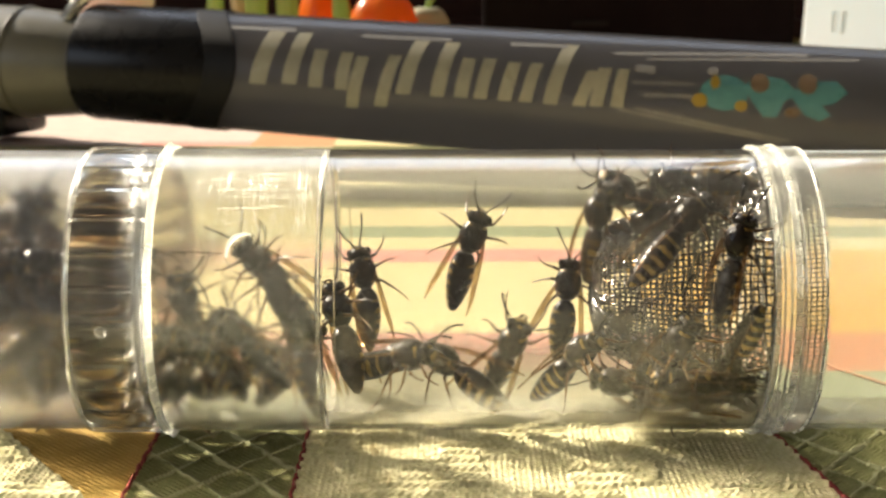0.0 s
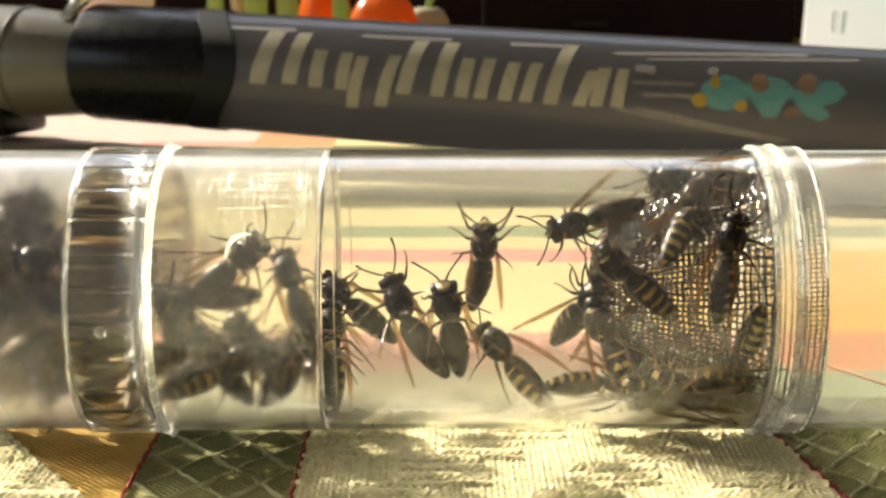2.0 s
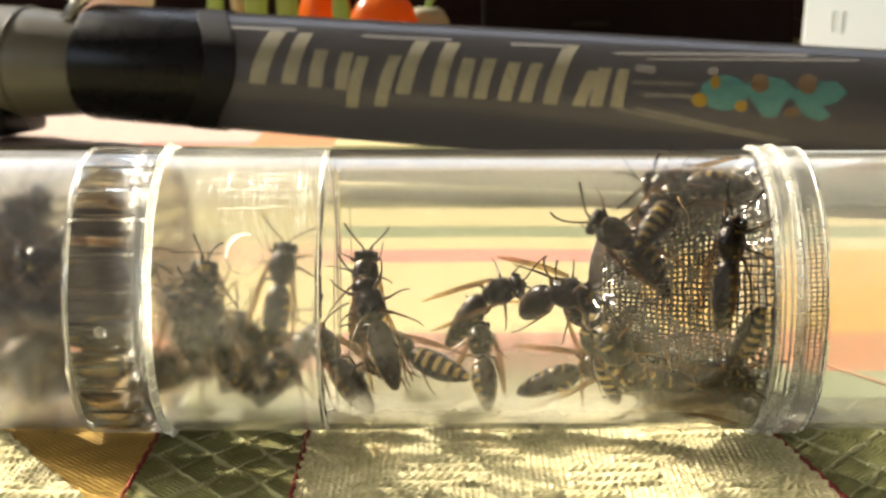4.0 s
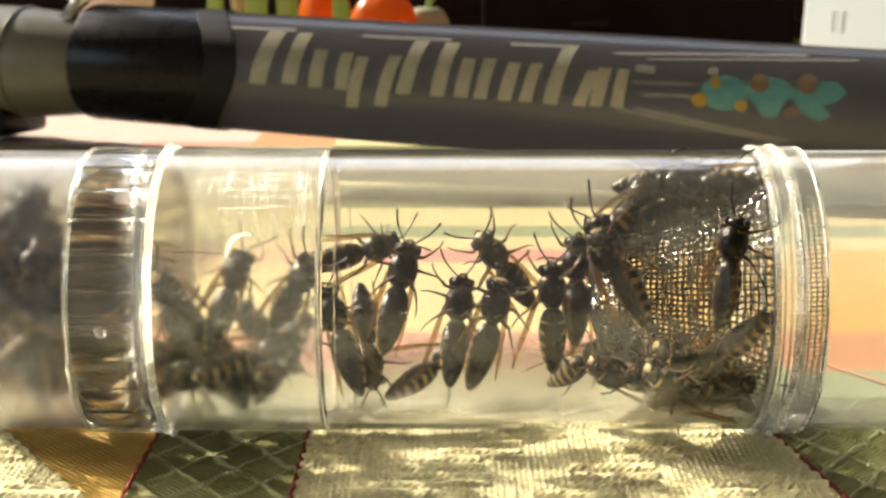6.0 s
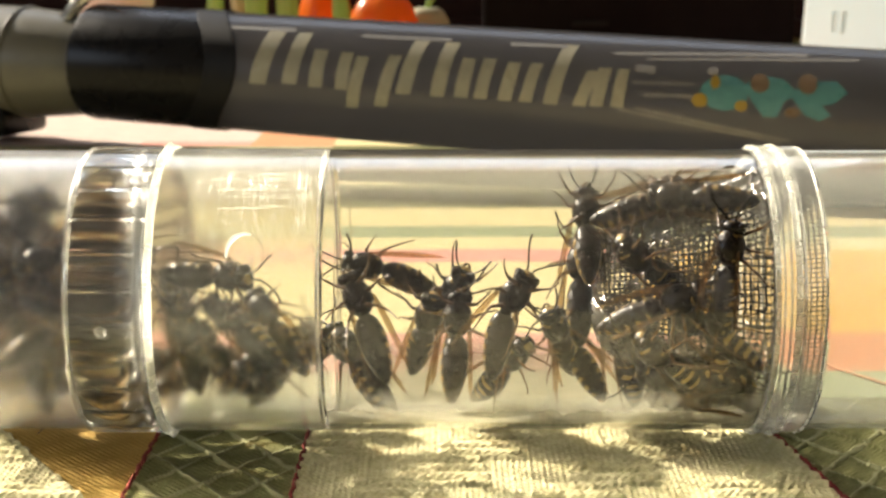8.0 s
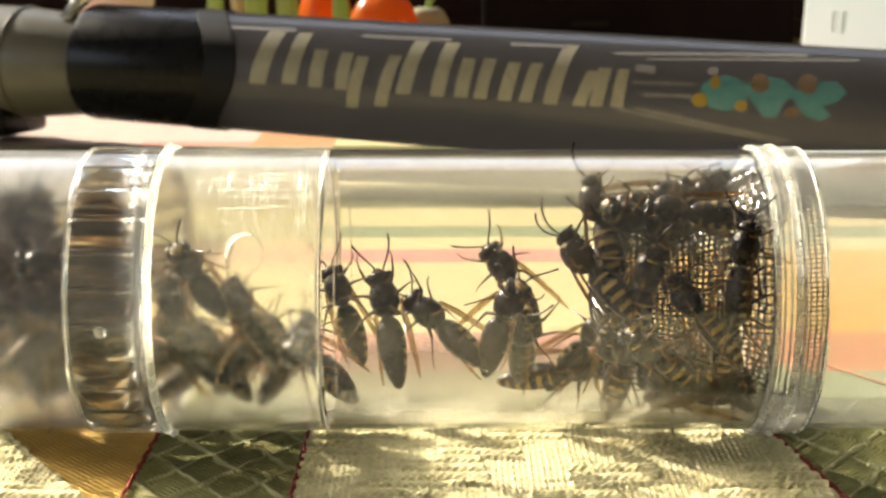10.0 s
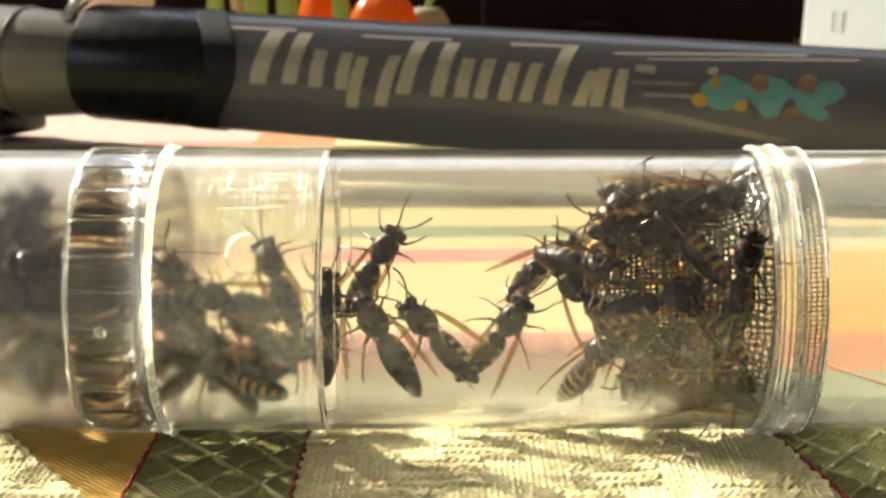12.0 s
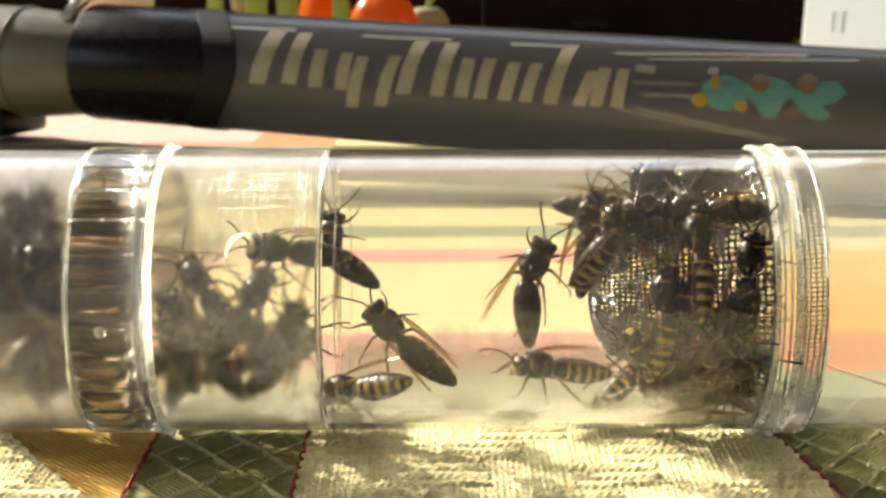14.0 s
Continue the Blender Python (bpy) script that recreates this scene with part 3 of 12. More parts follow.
bm = bmesh.new()
NM, NU = 104, 30
for j in range(NM):
    w0 = 2 * math.pi * j / NM
    pts = []
    for i in range(NU + 1):
        u = 0.05 + 0.95 * i / NU
        if u < (0.0 if j % 4 == 0 else 0.12 if j % 2 == 0 else 0.24):
            continue                       # wires end where the nose grows too tight for them
        a, r = cup_profile(u)
        w = w0 + 0.012 * math.sin(i * 0.9 + j)
        r += 0.00020 * (1 if (i + j) % 2 else -1) + 0.0002 * noise.noise(Vector((a * 150, w * 2, 0)))
        pts.append((a, r * math.cos(w), r * math.sin(w)))
    rod(bm, pts, 0.000165, 6)
for i in range(NU + 1):
    u = 0.05 + 0.95 * i / NU
    a, r0 = cup_profile(u)
    pts = []
    for j in range(NM + 1):
        w = 2 * math.pi * j / NM
        r = r0 - 0.00020 * (1 if (i + j) % 2 else -1) + 0.0002 * noise.noise(Vector((a * 150, (w % 6.2831) * 2, 0)))
        pts.append((a + 0.0001 * math.sin(j * 1.3), r * math.cos(w), r * math.sin(w)))
    rod(bm, pts, 0.000165, 6)
band = bmesh.new()
NB, rb = 176, random.Random(5)
for i in range(7):
    a = A3 + 0.0033 + i * 0.00058
    rod(band, [(a + 0.00004 * math.sin(j * 0.9 + i), (R - 0.0026 + 0.00013 * (1 if (i + j) % 2 else -1)) * math.cos(2 * math.pi * j / NB), (R - 0.0026 + 0.00013 * (1 if (i + j) % 2 else -1)) * math.sin(2 * math.pi * j / NB)) for j in range(NB + 1)], 0.000095, 5)
for j in range(NB):                        # cut ends stick out unevenly beyond the cap
    n_ = 7 + rb.choice((0, 0, 0, 1))
    rod(band, [(A3 + 0.0031 + i * 0.00058, (R - 0.0026 - 0.00013 * (1 if (i + j) % 2 else -1)) * math.cos(2 * math.pi * (j + 0.12 * math.sin(i)) / NB), (R - 0.0026 - 0.00013 * (1 if (i + j) % 2 else -1)) * math.sin(2 * math.pi * (j + 0.12 * math.sin(i)) / NB)) for i in range(n_)], 0.000095, 5)
part("wire_mesh_band", band, M["wire"], tube, "woven steel wire mesh band inside the cap")
wire_cup = part("wire_mesh_cup", bm, M["wire"], tube, "woven steel wire mesh cup")

# ---- vacuum behind the tube ----
BR = 0.0174
BODY = pose(-0.111, 0.269, 0.0254, 0, 1.92, -19.57)
vac = empty("bug_vacuum", BODY, "charcoal hand-held bug vacuum with cream printing, lying on the tablecloth", "bug vacuum")
barrel = part("barrel", lathe(bmesh.new(), [(0.050, 0), (0.050, BR - 0.0006), (0.0506, BR), (0.2545, BR), (0.2555, BR - 0.001), (0.2555, 0)], 128), M["body"], vac, "charcoal glossy plastic barrel")
bm = lathe(bmesh.new(), [(0.004, 0), (0.004, BR - 0.0008), (0.0046, BR), (0.0065, BR + 0.0003), (0.0602, BR + 0.0003), (0.0606, BR + 0.0001), (0.0606, BR - 0.001), (0.0606, 0)], 128)
for q in bm.verts:
    if q.co.x > 0.06:
        q.co.x -= 0.0114 * math.sin(math.atan2(q.co.z, -q.co.y) - 0.18) ** 2 if q.co.y < 0.002 else 0.0114
part("black_grip", bm, M["black"], vac, "glossy black grip sleeve")
bm = lathe(bmesh.new(), [(0.0510, BR - 0.0005), (0.0510, BR + 0.00035), (0.0512, BR + 0.0005), (0.0607, BR + 0.0005), (0.0609, BR + 0.00035), (0.0609, BR - 0.0005)], 128, True)
for q in bm.verts:
    q.co.x -= 0.0112 * math.sin(math.atan2(q.co.z, -q.co.y) - 0.18) ** 2 if q.co.y < 0.002 else 0.0106
part("grip_lip", bm, M["lip"], vac, "dark smoky lip of the grip sleeve")
nozzle = part("nozzle_collar", lathe(bmesh.new(), [(-0.075, 0), (-0.075, 0.012), (-0.045, 0.0172), (-0.022, 0.0172), (-0.012, 0.0166), (0.0, 0.0152), (0.0048, 0.0146), (0.0050, 0)], 128), M["grey"], vac, "grey plastic nozzle collar")
nozzle.location = (0, 0, -0.0016)
part("collar_ridge", lathe(bmesh.new(), [(-0.0205, 0.0165), (-0.0205, 0.0174), (-0.0200, 0.0177), (-0.0192, 0.0174), (-0.0192, 0.0165)], 96, True), M["grey"], nozzle)
bm = bmesh.new()
rod(bm, [(-0.004, -0.004, 0.0128), (0.001, -0.003, 0.0185), (0.006, 0.001, 0.0250), (0.011, 0.006, 0.0330)], 0.0022, 10)
part("wire_latch", bm, M["chrome"], vac, "bright metal wire latch")
bm = bmesh.new()
box(bm, (-0.040, -0.012, -0.0246), (-0.022, 0.012, -0.0155), 0.002)
part("foot", bm, M["black"], vac, "black rubber foot")


def printed(ink, corners):
    """A flat patch of print on the barrel, bent to its curve: corners are along it and up round it, in mm."""
    bm = bmesh.new()
    r = BR + (0.00022 if ink in ("print_yellow", "print_brown") else 0.00012)
    f = bm.faces.new([bm.verts.new((a * 0.001, 0, u * 0.001)) for a, u in corners])
    bmesh.ops.triangulate(bm, faces=[f])
    for _ in range(3):
        bmesh.ops.subdivide_edges(bm, edges=list(bm.edges), cuts=1, use_grid_fill=True)
    for q in bm.verts:
        w = q.co.z / BR
        q.co = Vector((q.co.x, -r * math.cos(w), r * math.sin(w)))
    bmesh.ops.triangulate(bm, faces=bm.faces)
    return part("printed_mark", bm, M[ink], barrel, {"print_cream": "cream slanted printed mark", "print_teal": "teal printed patch"}.get(ink, ""))


printed("print_cream", [(65.2, -1.0), (70.6, -0.9), (74.1, 15.6), (68.7, 15.6)])
printed("print_cream", [(75.5, -0.4), (80.1, -0.4), (82.5, 15.6), (77.9, 15.6)])
printed("print_cream", [(83.8, -0.8), (87.9, -0.8), (88.8, 10.0), (84.6, 10.0)])
printed("print_cream", [(91.9, -0.9), (95.7, -0.9), (96.5, 9.8), (92.8, 9.8)])
printed("print_cream", [(95.0, -6.0), (98.8, -5.9), (101.4, 8.8), (97.7, 8.7)])
printed("print_cream", [(103.6, -5.0), (107.4, -4.9), (110.9, 9.7), (107.2, 9.7)])
printed("print_cream", [(110.2, -0.9), (114.5, -0.9), (117.6, 15.3), (113.3, 15.2)])
printed("print_cream", [(120.2, -0.9), (124.4, -0.8), (126.6, 15.3), (122.4, 15.3)])
printed("print_cream", [(127.2, -0.7), (131.1, -0.6), (132.4, 10.3), (128.6, 10.3)])
printed("print_cream", [(132.8, -0.6), (136.4, -0.6), (138.2, 10.6), (134.6, 10.6)])
printed("print_cream", [(139.6, -0.7), (143.4, -0.7), (145.3, 10.0), (141.5, 10.0)])
printed("print_cream", [(145.6, -0.6), (149.1, -0.6), (151.2, 10.1), (147.8, 10.1)])
printed("print_cream", [(152.2, -0.8), (156.2, -0.7), (159.6, 17.1), (155.6, 17.1)])
printed("print_cream", [(160.3, -0.6), (163.9, -0.6), (167.1, 9.0), (163.5, 9.0)])
printed("print_cream", [(164.9, -0.5), (168.5, -0.4), (170.0, 10.1), (166.4, 10.0)])
printed("print_cream", [(170.6, -0.3), (174.0, -0.3), (174.8, 10.1), (171.5, 10.1)])
printed("print_grey", [(52.3, 16.7), (76.4, 17.2), (77.0, 15.8), (52.9, 15.2)])
printed("print_grey", [(96.9, 16.2), (123.5, 16.8), (123.9, 15.7), (97.2, 15.1)])
printed("print_grey", [(140.6, 16.7), (156.3, 17.2), (156.7, 15.8), (141.0, 15.3)])
printed("print_grey", [(169.6, 15.4), (219.1, 19.3), (219.2, 18.0), (169.8, 14.3)])
printed("print_grey", [(178.5, 13.8), (231.7, 18.3), (231.9, 17.3), (178.6, 13.1)])
printed("print_grey", [(175.6, 6.9), (191.9, 7.4), (191.9, 6.8), (175.7, 6.2)])
printed("print_grey", [(179.3, 3.9), (191.8, 4.4), (191.9, 3.6), (179.4, 3.2)])
printed("print_grey", [(175.9, 11.8), (181.2, 11.6), (181.5, 9.3), (176.3, 9.4)])
printed("print_grey", [(173.4, -0.4), (215.5, -6.2), (214.3, -6.8), (172.2, -1.0)])
printed("print_grey", [(177.8, 0.2), (217.5, -5.5), (216.4, -6.1), (176.7, -0.4)])
printed("print_teal", [(206.2, 5.8), (205.6, 3.4), (203.5, 1.6), (200.4, 0.8), (197.2, 1.2), (194.7, 2.7), (193.6, 4.9), (194.2, 7.4), (196.2, 9.3), (199.3, 10.3), (202.5, 9.8), (205.0, 8.1)])
printed("print_teal", [(204.8, 8.0), (208.3, 10.6), (214.0, 10.2), (218.2, 6.7), (216.7, 5.1), (215.1, 4.3), (213.7, 0.2), (210.2, 0.0), (207.0, 3.7)])
printed("print_teal", [(215.8, 6.5), (221.7, 10.0), (227.2, 10.4), (230.5, 7.5), (227.4, 6.3), (227.2, 4.4), (224.5, 3.8), (226.8, 1.6), (224.2, -0.1), (220.6, 1.1)])
printed("print_yellow", [(195.8, 3.2), (195.7, 2.2), (195.0, 1.5), (194.0, 1.2), (193.0, 1.4), (192.2, 2.0), (191.8, 2.9), (192.0, 3.9), (192.6, 4.6), (193.6, 4.9), (194.7, 4.8), (195.5, 4.1)])
printed("print_yellow", [(198.6, 8.1), (198.5, 7.2), (198.1, 6.5), (197.5, 6.2), (196.8, 6.4), (196.3, 7.1), (196.0, 8.0), (196.0, 8.9), (196.4, 9.6), (197.0, 9.9), (197.7, 9.7), (198.3, 9.1)])
printed("print_brown", [(210.9, 8.7), (210.8, 7.4), (210.0, 6.4), (208.9, 6.0), (207.6, 6.2), (206.6, 7.1), (206.1, 8.4), (206.3, 9.7), (207.0, 10.8), (208.2, 11.3), (209.4, 11.0), (210.4, 10.0)])
printed("print_brown", [(222.7, 9.3), (222.6, 7.9), (221.9, 6.8), (220.7, 6.4), (219.5, 6.7), (218.5, 7.6), (218.1, 8.9), (218.2, 10.4), (218.9, 11.5), (220.0, 12.0), (221.3, 11.7), (222.3, 10.7)])
printed("print_yellow", [(206.2, 2.5), (206.1, 1.8), (205.5, 1.2), (204.7, 0.9), (203.8, 1.1), (203.1, 1.5), (202.8, 2.2), (203.0, 3.0), (203.6, 3.5), (204.4, 3.8), (205.3, 3.7), (206.0, 3.2)])
printed("print_brown", [(219.3, 1.7), (219.1, 1.1), (218.4, 0.5), (217.5, 0.3), (216.5, 0.4), (215.7, 0.8), (215.4, 1.4), (215.6, 2.1), (216.3, 2.6), (217.2, 2.8), (218.2, 2.7), (219.0, 2.3)])
printed("print_grey", [(197.8, 11.3), (197.7, 10.7), (197.2, 10.3), (196.4, 10.1), (195.6, 10.1), (195.0, 10.5), (194.7, 11.1), (194.8, 11.7), (195.3, 12.2), (196.0, 12.4), (196.9, 12.3), (197.5, 11.9)])


# ---- behind the vacuum, on the table ----
chest = empty("wooden_chest", pose(0.05, 0.86, 0), "low dark red-brown wooden chest on the tablecloth", "chest")
part("body", box(bmesh.new(), (-0.55, -0.10, 0), (0.55, 0.10, 0.085), 0.004), M["dark_wood"], chest, smooth=False)
part("lid", box(bmesh.new(), (-0.56, -0.11, 0.087), (0.56, 0.11, 0.105), 0.006), M["dark_wood"], chest, smooth=False)
part("plinth", box(bmesh.new(), (-0.56, -0.112, 0.0), (0.56, -0.102, 0.012), 0.002), M["dark_wood"], chest, smooth=False)

slim_case = empty("black_case", pose(0.095, 0.56, 0, 0, 0, -4), "low black plastic case on the tablecloth", "case")
bm = bmesh.new()
box(bm, (-0.075, -0.01, 0.0), (0.080, 0.01, 0.040), 0.003)
part("base", bm, M["matte_black"], slim_case, smooth=False)
part("latch", box(bmesh.new(), (-0.030, -0.0115, 0.0195), (-0.012, -0.0102, 0.0220), 0.0008), M["lip"], slim_case, smooth=False)

card = empty("white_card", pose(0.218, 0.44, 0, 8, 0, 2), "white standing card with a faint grey mark", "card")
part("sheet", box(bmesh.new(), (-0.067, -0.001, 0.0), (0.12, 0.001, 0.13), 0.0006), M["paper"], card, smooth=False)
for i in range(2):
    part("grey_bar", box(bmesh.new(), (-0.0555 + i * 0.004, -0.0016, 0.0245 - i * 0.001), (-0.0535 + i * 0.004, -0.0010, 0.033), 0.0002), M["ink"], card, "illegible faint grey mark", smooth=False)


def stalk(x, y, lean, height, wide, pale):
    """A ribbed green stalk with a paler foot, standing on the cloth."""
    st = empty("green_stalk", pose(x, y, 0), "glossy green leafy vegetable stalk standing behind the vacuum", "vegetable", "vegetables behind the vacuum")
    bm = bmesh.new()
    pts = [(lean * (i / 6) ** 1.3, 0.004 * math.sin(i), height * i / 6) for i in range(7)]
    rod(bm, pts, wide, 12, wide * 0.7)
    for q in bm.verts:
        q.co.x += 0.0006 * math.sin(q.co.y * 2200)
    part("stem", bm, M["cream_skin"] if pale else M["stalk"], st)
    bm = bmesh.new()
    tip = Vector(pts[-1])
    for s in (-1, 1):
        rows_ = []
        for i in range(6):
            u = i / 5
            c = tip + Vector((s * 0.022 * u, 0.004 * u, 0.016 * u - 0.018 * u * u))
            wd = 0.008 * math.sin(math.pi * min(1, u * 0.9 + 0.08))
            rows_.append([bm.verts.new(c + Vector((0, -wd, 0.002))), bm.verts.new(c), bm.verts.new(c + Vector((0, wd, 0.002)))])
        for p, q in zip(rows_, rows_[1:]):
            for j in range(2):
                bm.faces.new((p[j], p[j + 1], q[j + 1], q[j]))
    bmesh.ops.solidify(bm, geom=bm.faces[:], thickness=0.0008)
    part("leaf", bm, M["stalk"], st)
    return st


for x, y, lean, height, wide, pale in ((-0.1035, 0.475, 0.004, 0.072, 0.0040, 0), (-0.0835, 0.47, 0.002, 0.080, 0.0056, 0), (-0.0665, 0.465, -0.003, 0.078, 0.0056, 0),
                                       (-0.0425, 0.46, -0.003, 0.070, 0.0043, 0), (-0.092, 0.50, -0.004, 0.070, 0.0036, 1)):
    stalk(x, y, lean, height * 0.68, wide, pale)


def pepper(x, y, tall, size, skin, label):
    """A lobed bell pepper with its green stem."""
    pp = empty("bell_pepper", pose(x, y, 0, 0, 0, x * 900), label, "vegetable", "vegetables behind the vacuum")
    bm = bmesh.new()
    bmesh.ops.create_uvsphere(bm, u_segments=36, v_segments=20, radius=size)
    for q in bm.verts:
        w = math.atan2(q.co.y, q.co.x)
        lobe = 1 + 0.10 * abs(math.sin(w * 2)) * math.cos(q.co.z / size * 1.2)
        q.co = Vector((q.co.x * lobe, q.co.y * lobe, (q.co.z * 1.1 - size * 0.25 * math.exp(-((q.co.x ** 2 + q.co.y ** 2) / (size * 0.45) ** 2)) * (1 if q.co.z > 0 else -1) + size * 1.05) * tall))
    part("flesh", bm, M[skin], pp)
    bm = bmesh.new()
    rod(bm, [(0, 0, size * 1.7 * tall), (0.001, 0, size * 2.1 * tall), (0.004, 0.001, size * (2.1 * tall + 0.4))], size * 0.16, 10, size * 0.12)
    part("stem", bm, M["stalk"], pp)


pepper(-0.0545, 0.50, 1.75, 0.0120, "orange", "shiny orange bell pepper behind the vacuum")
pepper(-0.0262, 0.47, 1.35, 0.0145, "orange", "shiny orange bell pepper behind the vacuum")
pepper(-0.0075, 0.50, 1.45, 0.0110, "cream_skin", "dull beige pepper behind the vacuum")


bowl = empty("white_bowl", pose(-0.153, 0.50, 0), "small white china bowl behind the vacuum", "bowl")
bm = lathe(bmesh.new(), [(0.0, 0.0), (0.0, 0.009), (0.004, 0.010), (0.020, 0.017), (0.036, 0.0195), (0.0368, 0.0188), (0.020, 0.0155), (0.005, 0.007), (0.004, 0.0)], 48)
bmesh.ops.rotate(bm, cent=(0, 0, 0), matrix=Matrix.Rotation(-math.pi / 2, 3, "Y"), verts=bm.verts)
part("china", bm, M["frame_paint"], bowl, "glazed white china")

# ---- wasps ----
from mathutils import Quaternion


def ball(bm, c, r, seg=20):
    res = bmesh.ops.create_uvsphere(bm, u_segments=seg, v_segments=seg // 2, radius=1.0)
    for q in res["verts"]:
        q.co = Vector([c[i] + q.co[i] * r[i] for i in range(3)])
    return res["verts"]


MM = 0.001


def mm(*p):
    return Vector(p) * MM


def wasp():
    """A yellowjacket, head to +x, its back to +z, the waist at the origin."""
    root = empty("wasp", pose(0, 0, 0), "black and yellow striped live wasp inside the clear tube", "wasp", "wasps in the tube")
    # thorax with yellow shoulder marks and a shallow hump
    bm = bmesh.new()
    ball(bm, (2.5, 0, 0.25), (2.50, 1.86, 1.92), 56)
    ball(bm, (0.35, 0, -0.1), (0.75, 0.75, 0.8), 16)
    for f in bm.faces:
        c = f.calc_center_median()
        w = math.atan2(c.z, abs(c.y))
        if (4.05 < c.x < 4.30 and 0.2 < w < 1.1) or (0.85 < c.x < 1.15 and 0.55 < w < 1.0) or (2.1 < c.x < 2.5 and -0.20 < w < 0.05):
            f.material_index = 1
    for q in bm.verts:
        q.co *= MM * (1 + 0.03 * noise.noise(q.co * 1.7))
    part("thorax", bm, [M["cuticle"], M["yellow"]], root, "black thorax with small yellow marks")
    # head
    bm = bmesh.new()
    ball(bm, (0, 0, 0), (0.92, 1.62, 1.35), 24)
    for q in bm.verts:
        q.co.x += -0.35 * abs(q.co.y / 1.6) ** 2
    for f in bm.faces:
        c = f.calc_center_median()
        if c.x > 0.45 and abs(c.y) < 0.7 and c.z < 0.15 or c.x > 0.5 and abs(c.y) < 0.3 and 0.55 < c.z < 0.95:
            f.material_index = 1
    for q in bm.verts:
        q.co *= MM
    head = part("head", bm, [M["cuticle"], M["yellow"]], root, "black head with a yellow face")
    head.location = mm(5.1, 0, -0.05)
    for s in (-1, 1):
        bm = bmesh.new()
        ball(bm, (0.10, 1.22 * s, 0.15), (0.55, 0.50, 0.92), 16)
        for q in bm.verts:
            q.co *= MM
        part("eye", bm, M["eye"], head, "dark glossy eye")
        bm = bmesh.new()
        rod(bm, [mm(0, 0, 0), mm(0.55, 0.25 * s, 0.35), mm(0.85, 0.42 * s, 0.55)], 0.00013, 7, 0.00012)
        rod(bm, [mm(0.85, 0.42 * s, 0.55), mm(1.7, 1.1 * s, 0.75), mm(2.6, 1.75 * s, 0.65), mm(3.4, 2.2 * s, 0.30), mm(4.0, 2.45 * s, -0.2)], 0.00011, 7, 0.00014)
        an = part("antenna", bm, M["cuticle"], head, "thin black antenna")
        an.location = mm(0.72, 0.35 * s, 0.45)
        bm = bmesh.new()
        rod(bm, [mm(0.55, 0.45 * s, -0.85), mm(0.8, 0.25 * s, -1.25), mm(0.75, 0.02 * s, -1.45)], 0.00022, 7, 0.00012)
        part("jaw", bm, M["leg"], head)
    # abdomen: overlapping rings, black in front and yellow behind
    rad = lambda u: 0.26 + 1.58 * math.sin(math.pi * min(1.0, (u + 0.02) ** 0.72 * 0.985)) ** 0.62 if u < 0.995 else 0.05
    prof, tags = [(0.0, 0.0)], []
    segs = (0.0, 0.20, 0.38, 0.55, 0.71, 0.86, 1.0)
    for a, b in zip(segs, segs[1:]):
        for i in range(10):
            u = a + (b - a) * i / 10
            prof.append((-8.7 * u * MM, rad(u) * (0.955 + 0.045 * i / 9) * MM))
            tags.append(i / 10)
    prof.append((-8.8 * MM, 0.0))

    def band(n, j):
        i = tags[min(max(n - 1, 0), len(tags) - 1)]
        w = 2 * math.pi * (j + 0.5) / 64
        up, side = math.sin(w), abs(math.cos(w))
        edge = 0.50 + 0.45 * math.exp(-((1 - up) / 0.22) ** 2) + 0.16 * math.exp(-((side - 0.55) / 0.12) ** 2) + (0.6 if up < -0.45 else 0)
        edge += 0.10 * noise.noise(Vector((side * 3, up * 3, n * 0.11)))
        return 1 if i >= edge and n > 8 else 0

    bm = lathe(bmesh.new(), prof, 64, False, 0, band)
    for q in bm.verts:
        q.co.z = q.co.z * 0.93 - 0.25 * MM * math.sin(min(1, -q.co.x / (8.7 * MM)) * 2.6)
    part("abdomen", bm, [M["cuticle"], M["yellow"]], root, "tapered abdomen banded black and yellow")
    # wings, folded lengthwise and held back
    for s in (-1, 1):
        bm = bmesh.new()
        n = 14
        rows_ = []
        for i in range(n + 1):
            u = i / n
            half = 0.60 * math.sin(math.pi * (0.06 + 0.92 * u ** 0.8)) ** 0.6
            z = 0.25 * math.sin(u * 3)
            rows_.append([bm.verts.new(mm(-10.2 * u, s * (0.1 + half * v), z + 0.12 * math.sin(v * 9 + u * 4))) for v in (0, 0.35, 0.7, 1.05, 1.4)])
        for p, q in zip(rows_, rows_[1:]):
            for j in range(4):
                bm.faces.new((p[j], p[j + 1], q[j + 1], q[j]))
        bmesh.ops.solidify(bm, geom=bm.faces[:], thickness=0.00003)
        wing = part("wing", bm, M["wing"], root, "smoky amber folded wing")
        wing.matrix_basis = pose(0.0024, s * 0.0013, 0.0013, 24 * s, 4, -5 * s)
        bm = bmesh.new()
        rod(bm, [mm(-0.1, 0.55 * s, 0.05), mm(-4.0, 0.80 * s, 0.28), mm(-8.4, 0.70 * s, 0.15)], 0.00009, 6, 0.00004)
        rod(bm, [mm(-0.1, 0.30 * s, 0.05), mm(-3.6, 0.45 * s, 0.3), mm(-7.6, 0.35 * s, 0.2)], 0.00006, 6, 0.00003)
        part("vein", bm, M["leg"], wing)
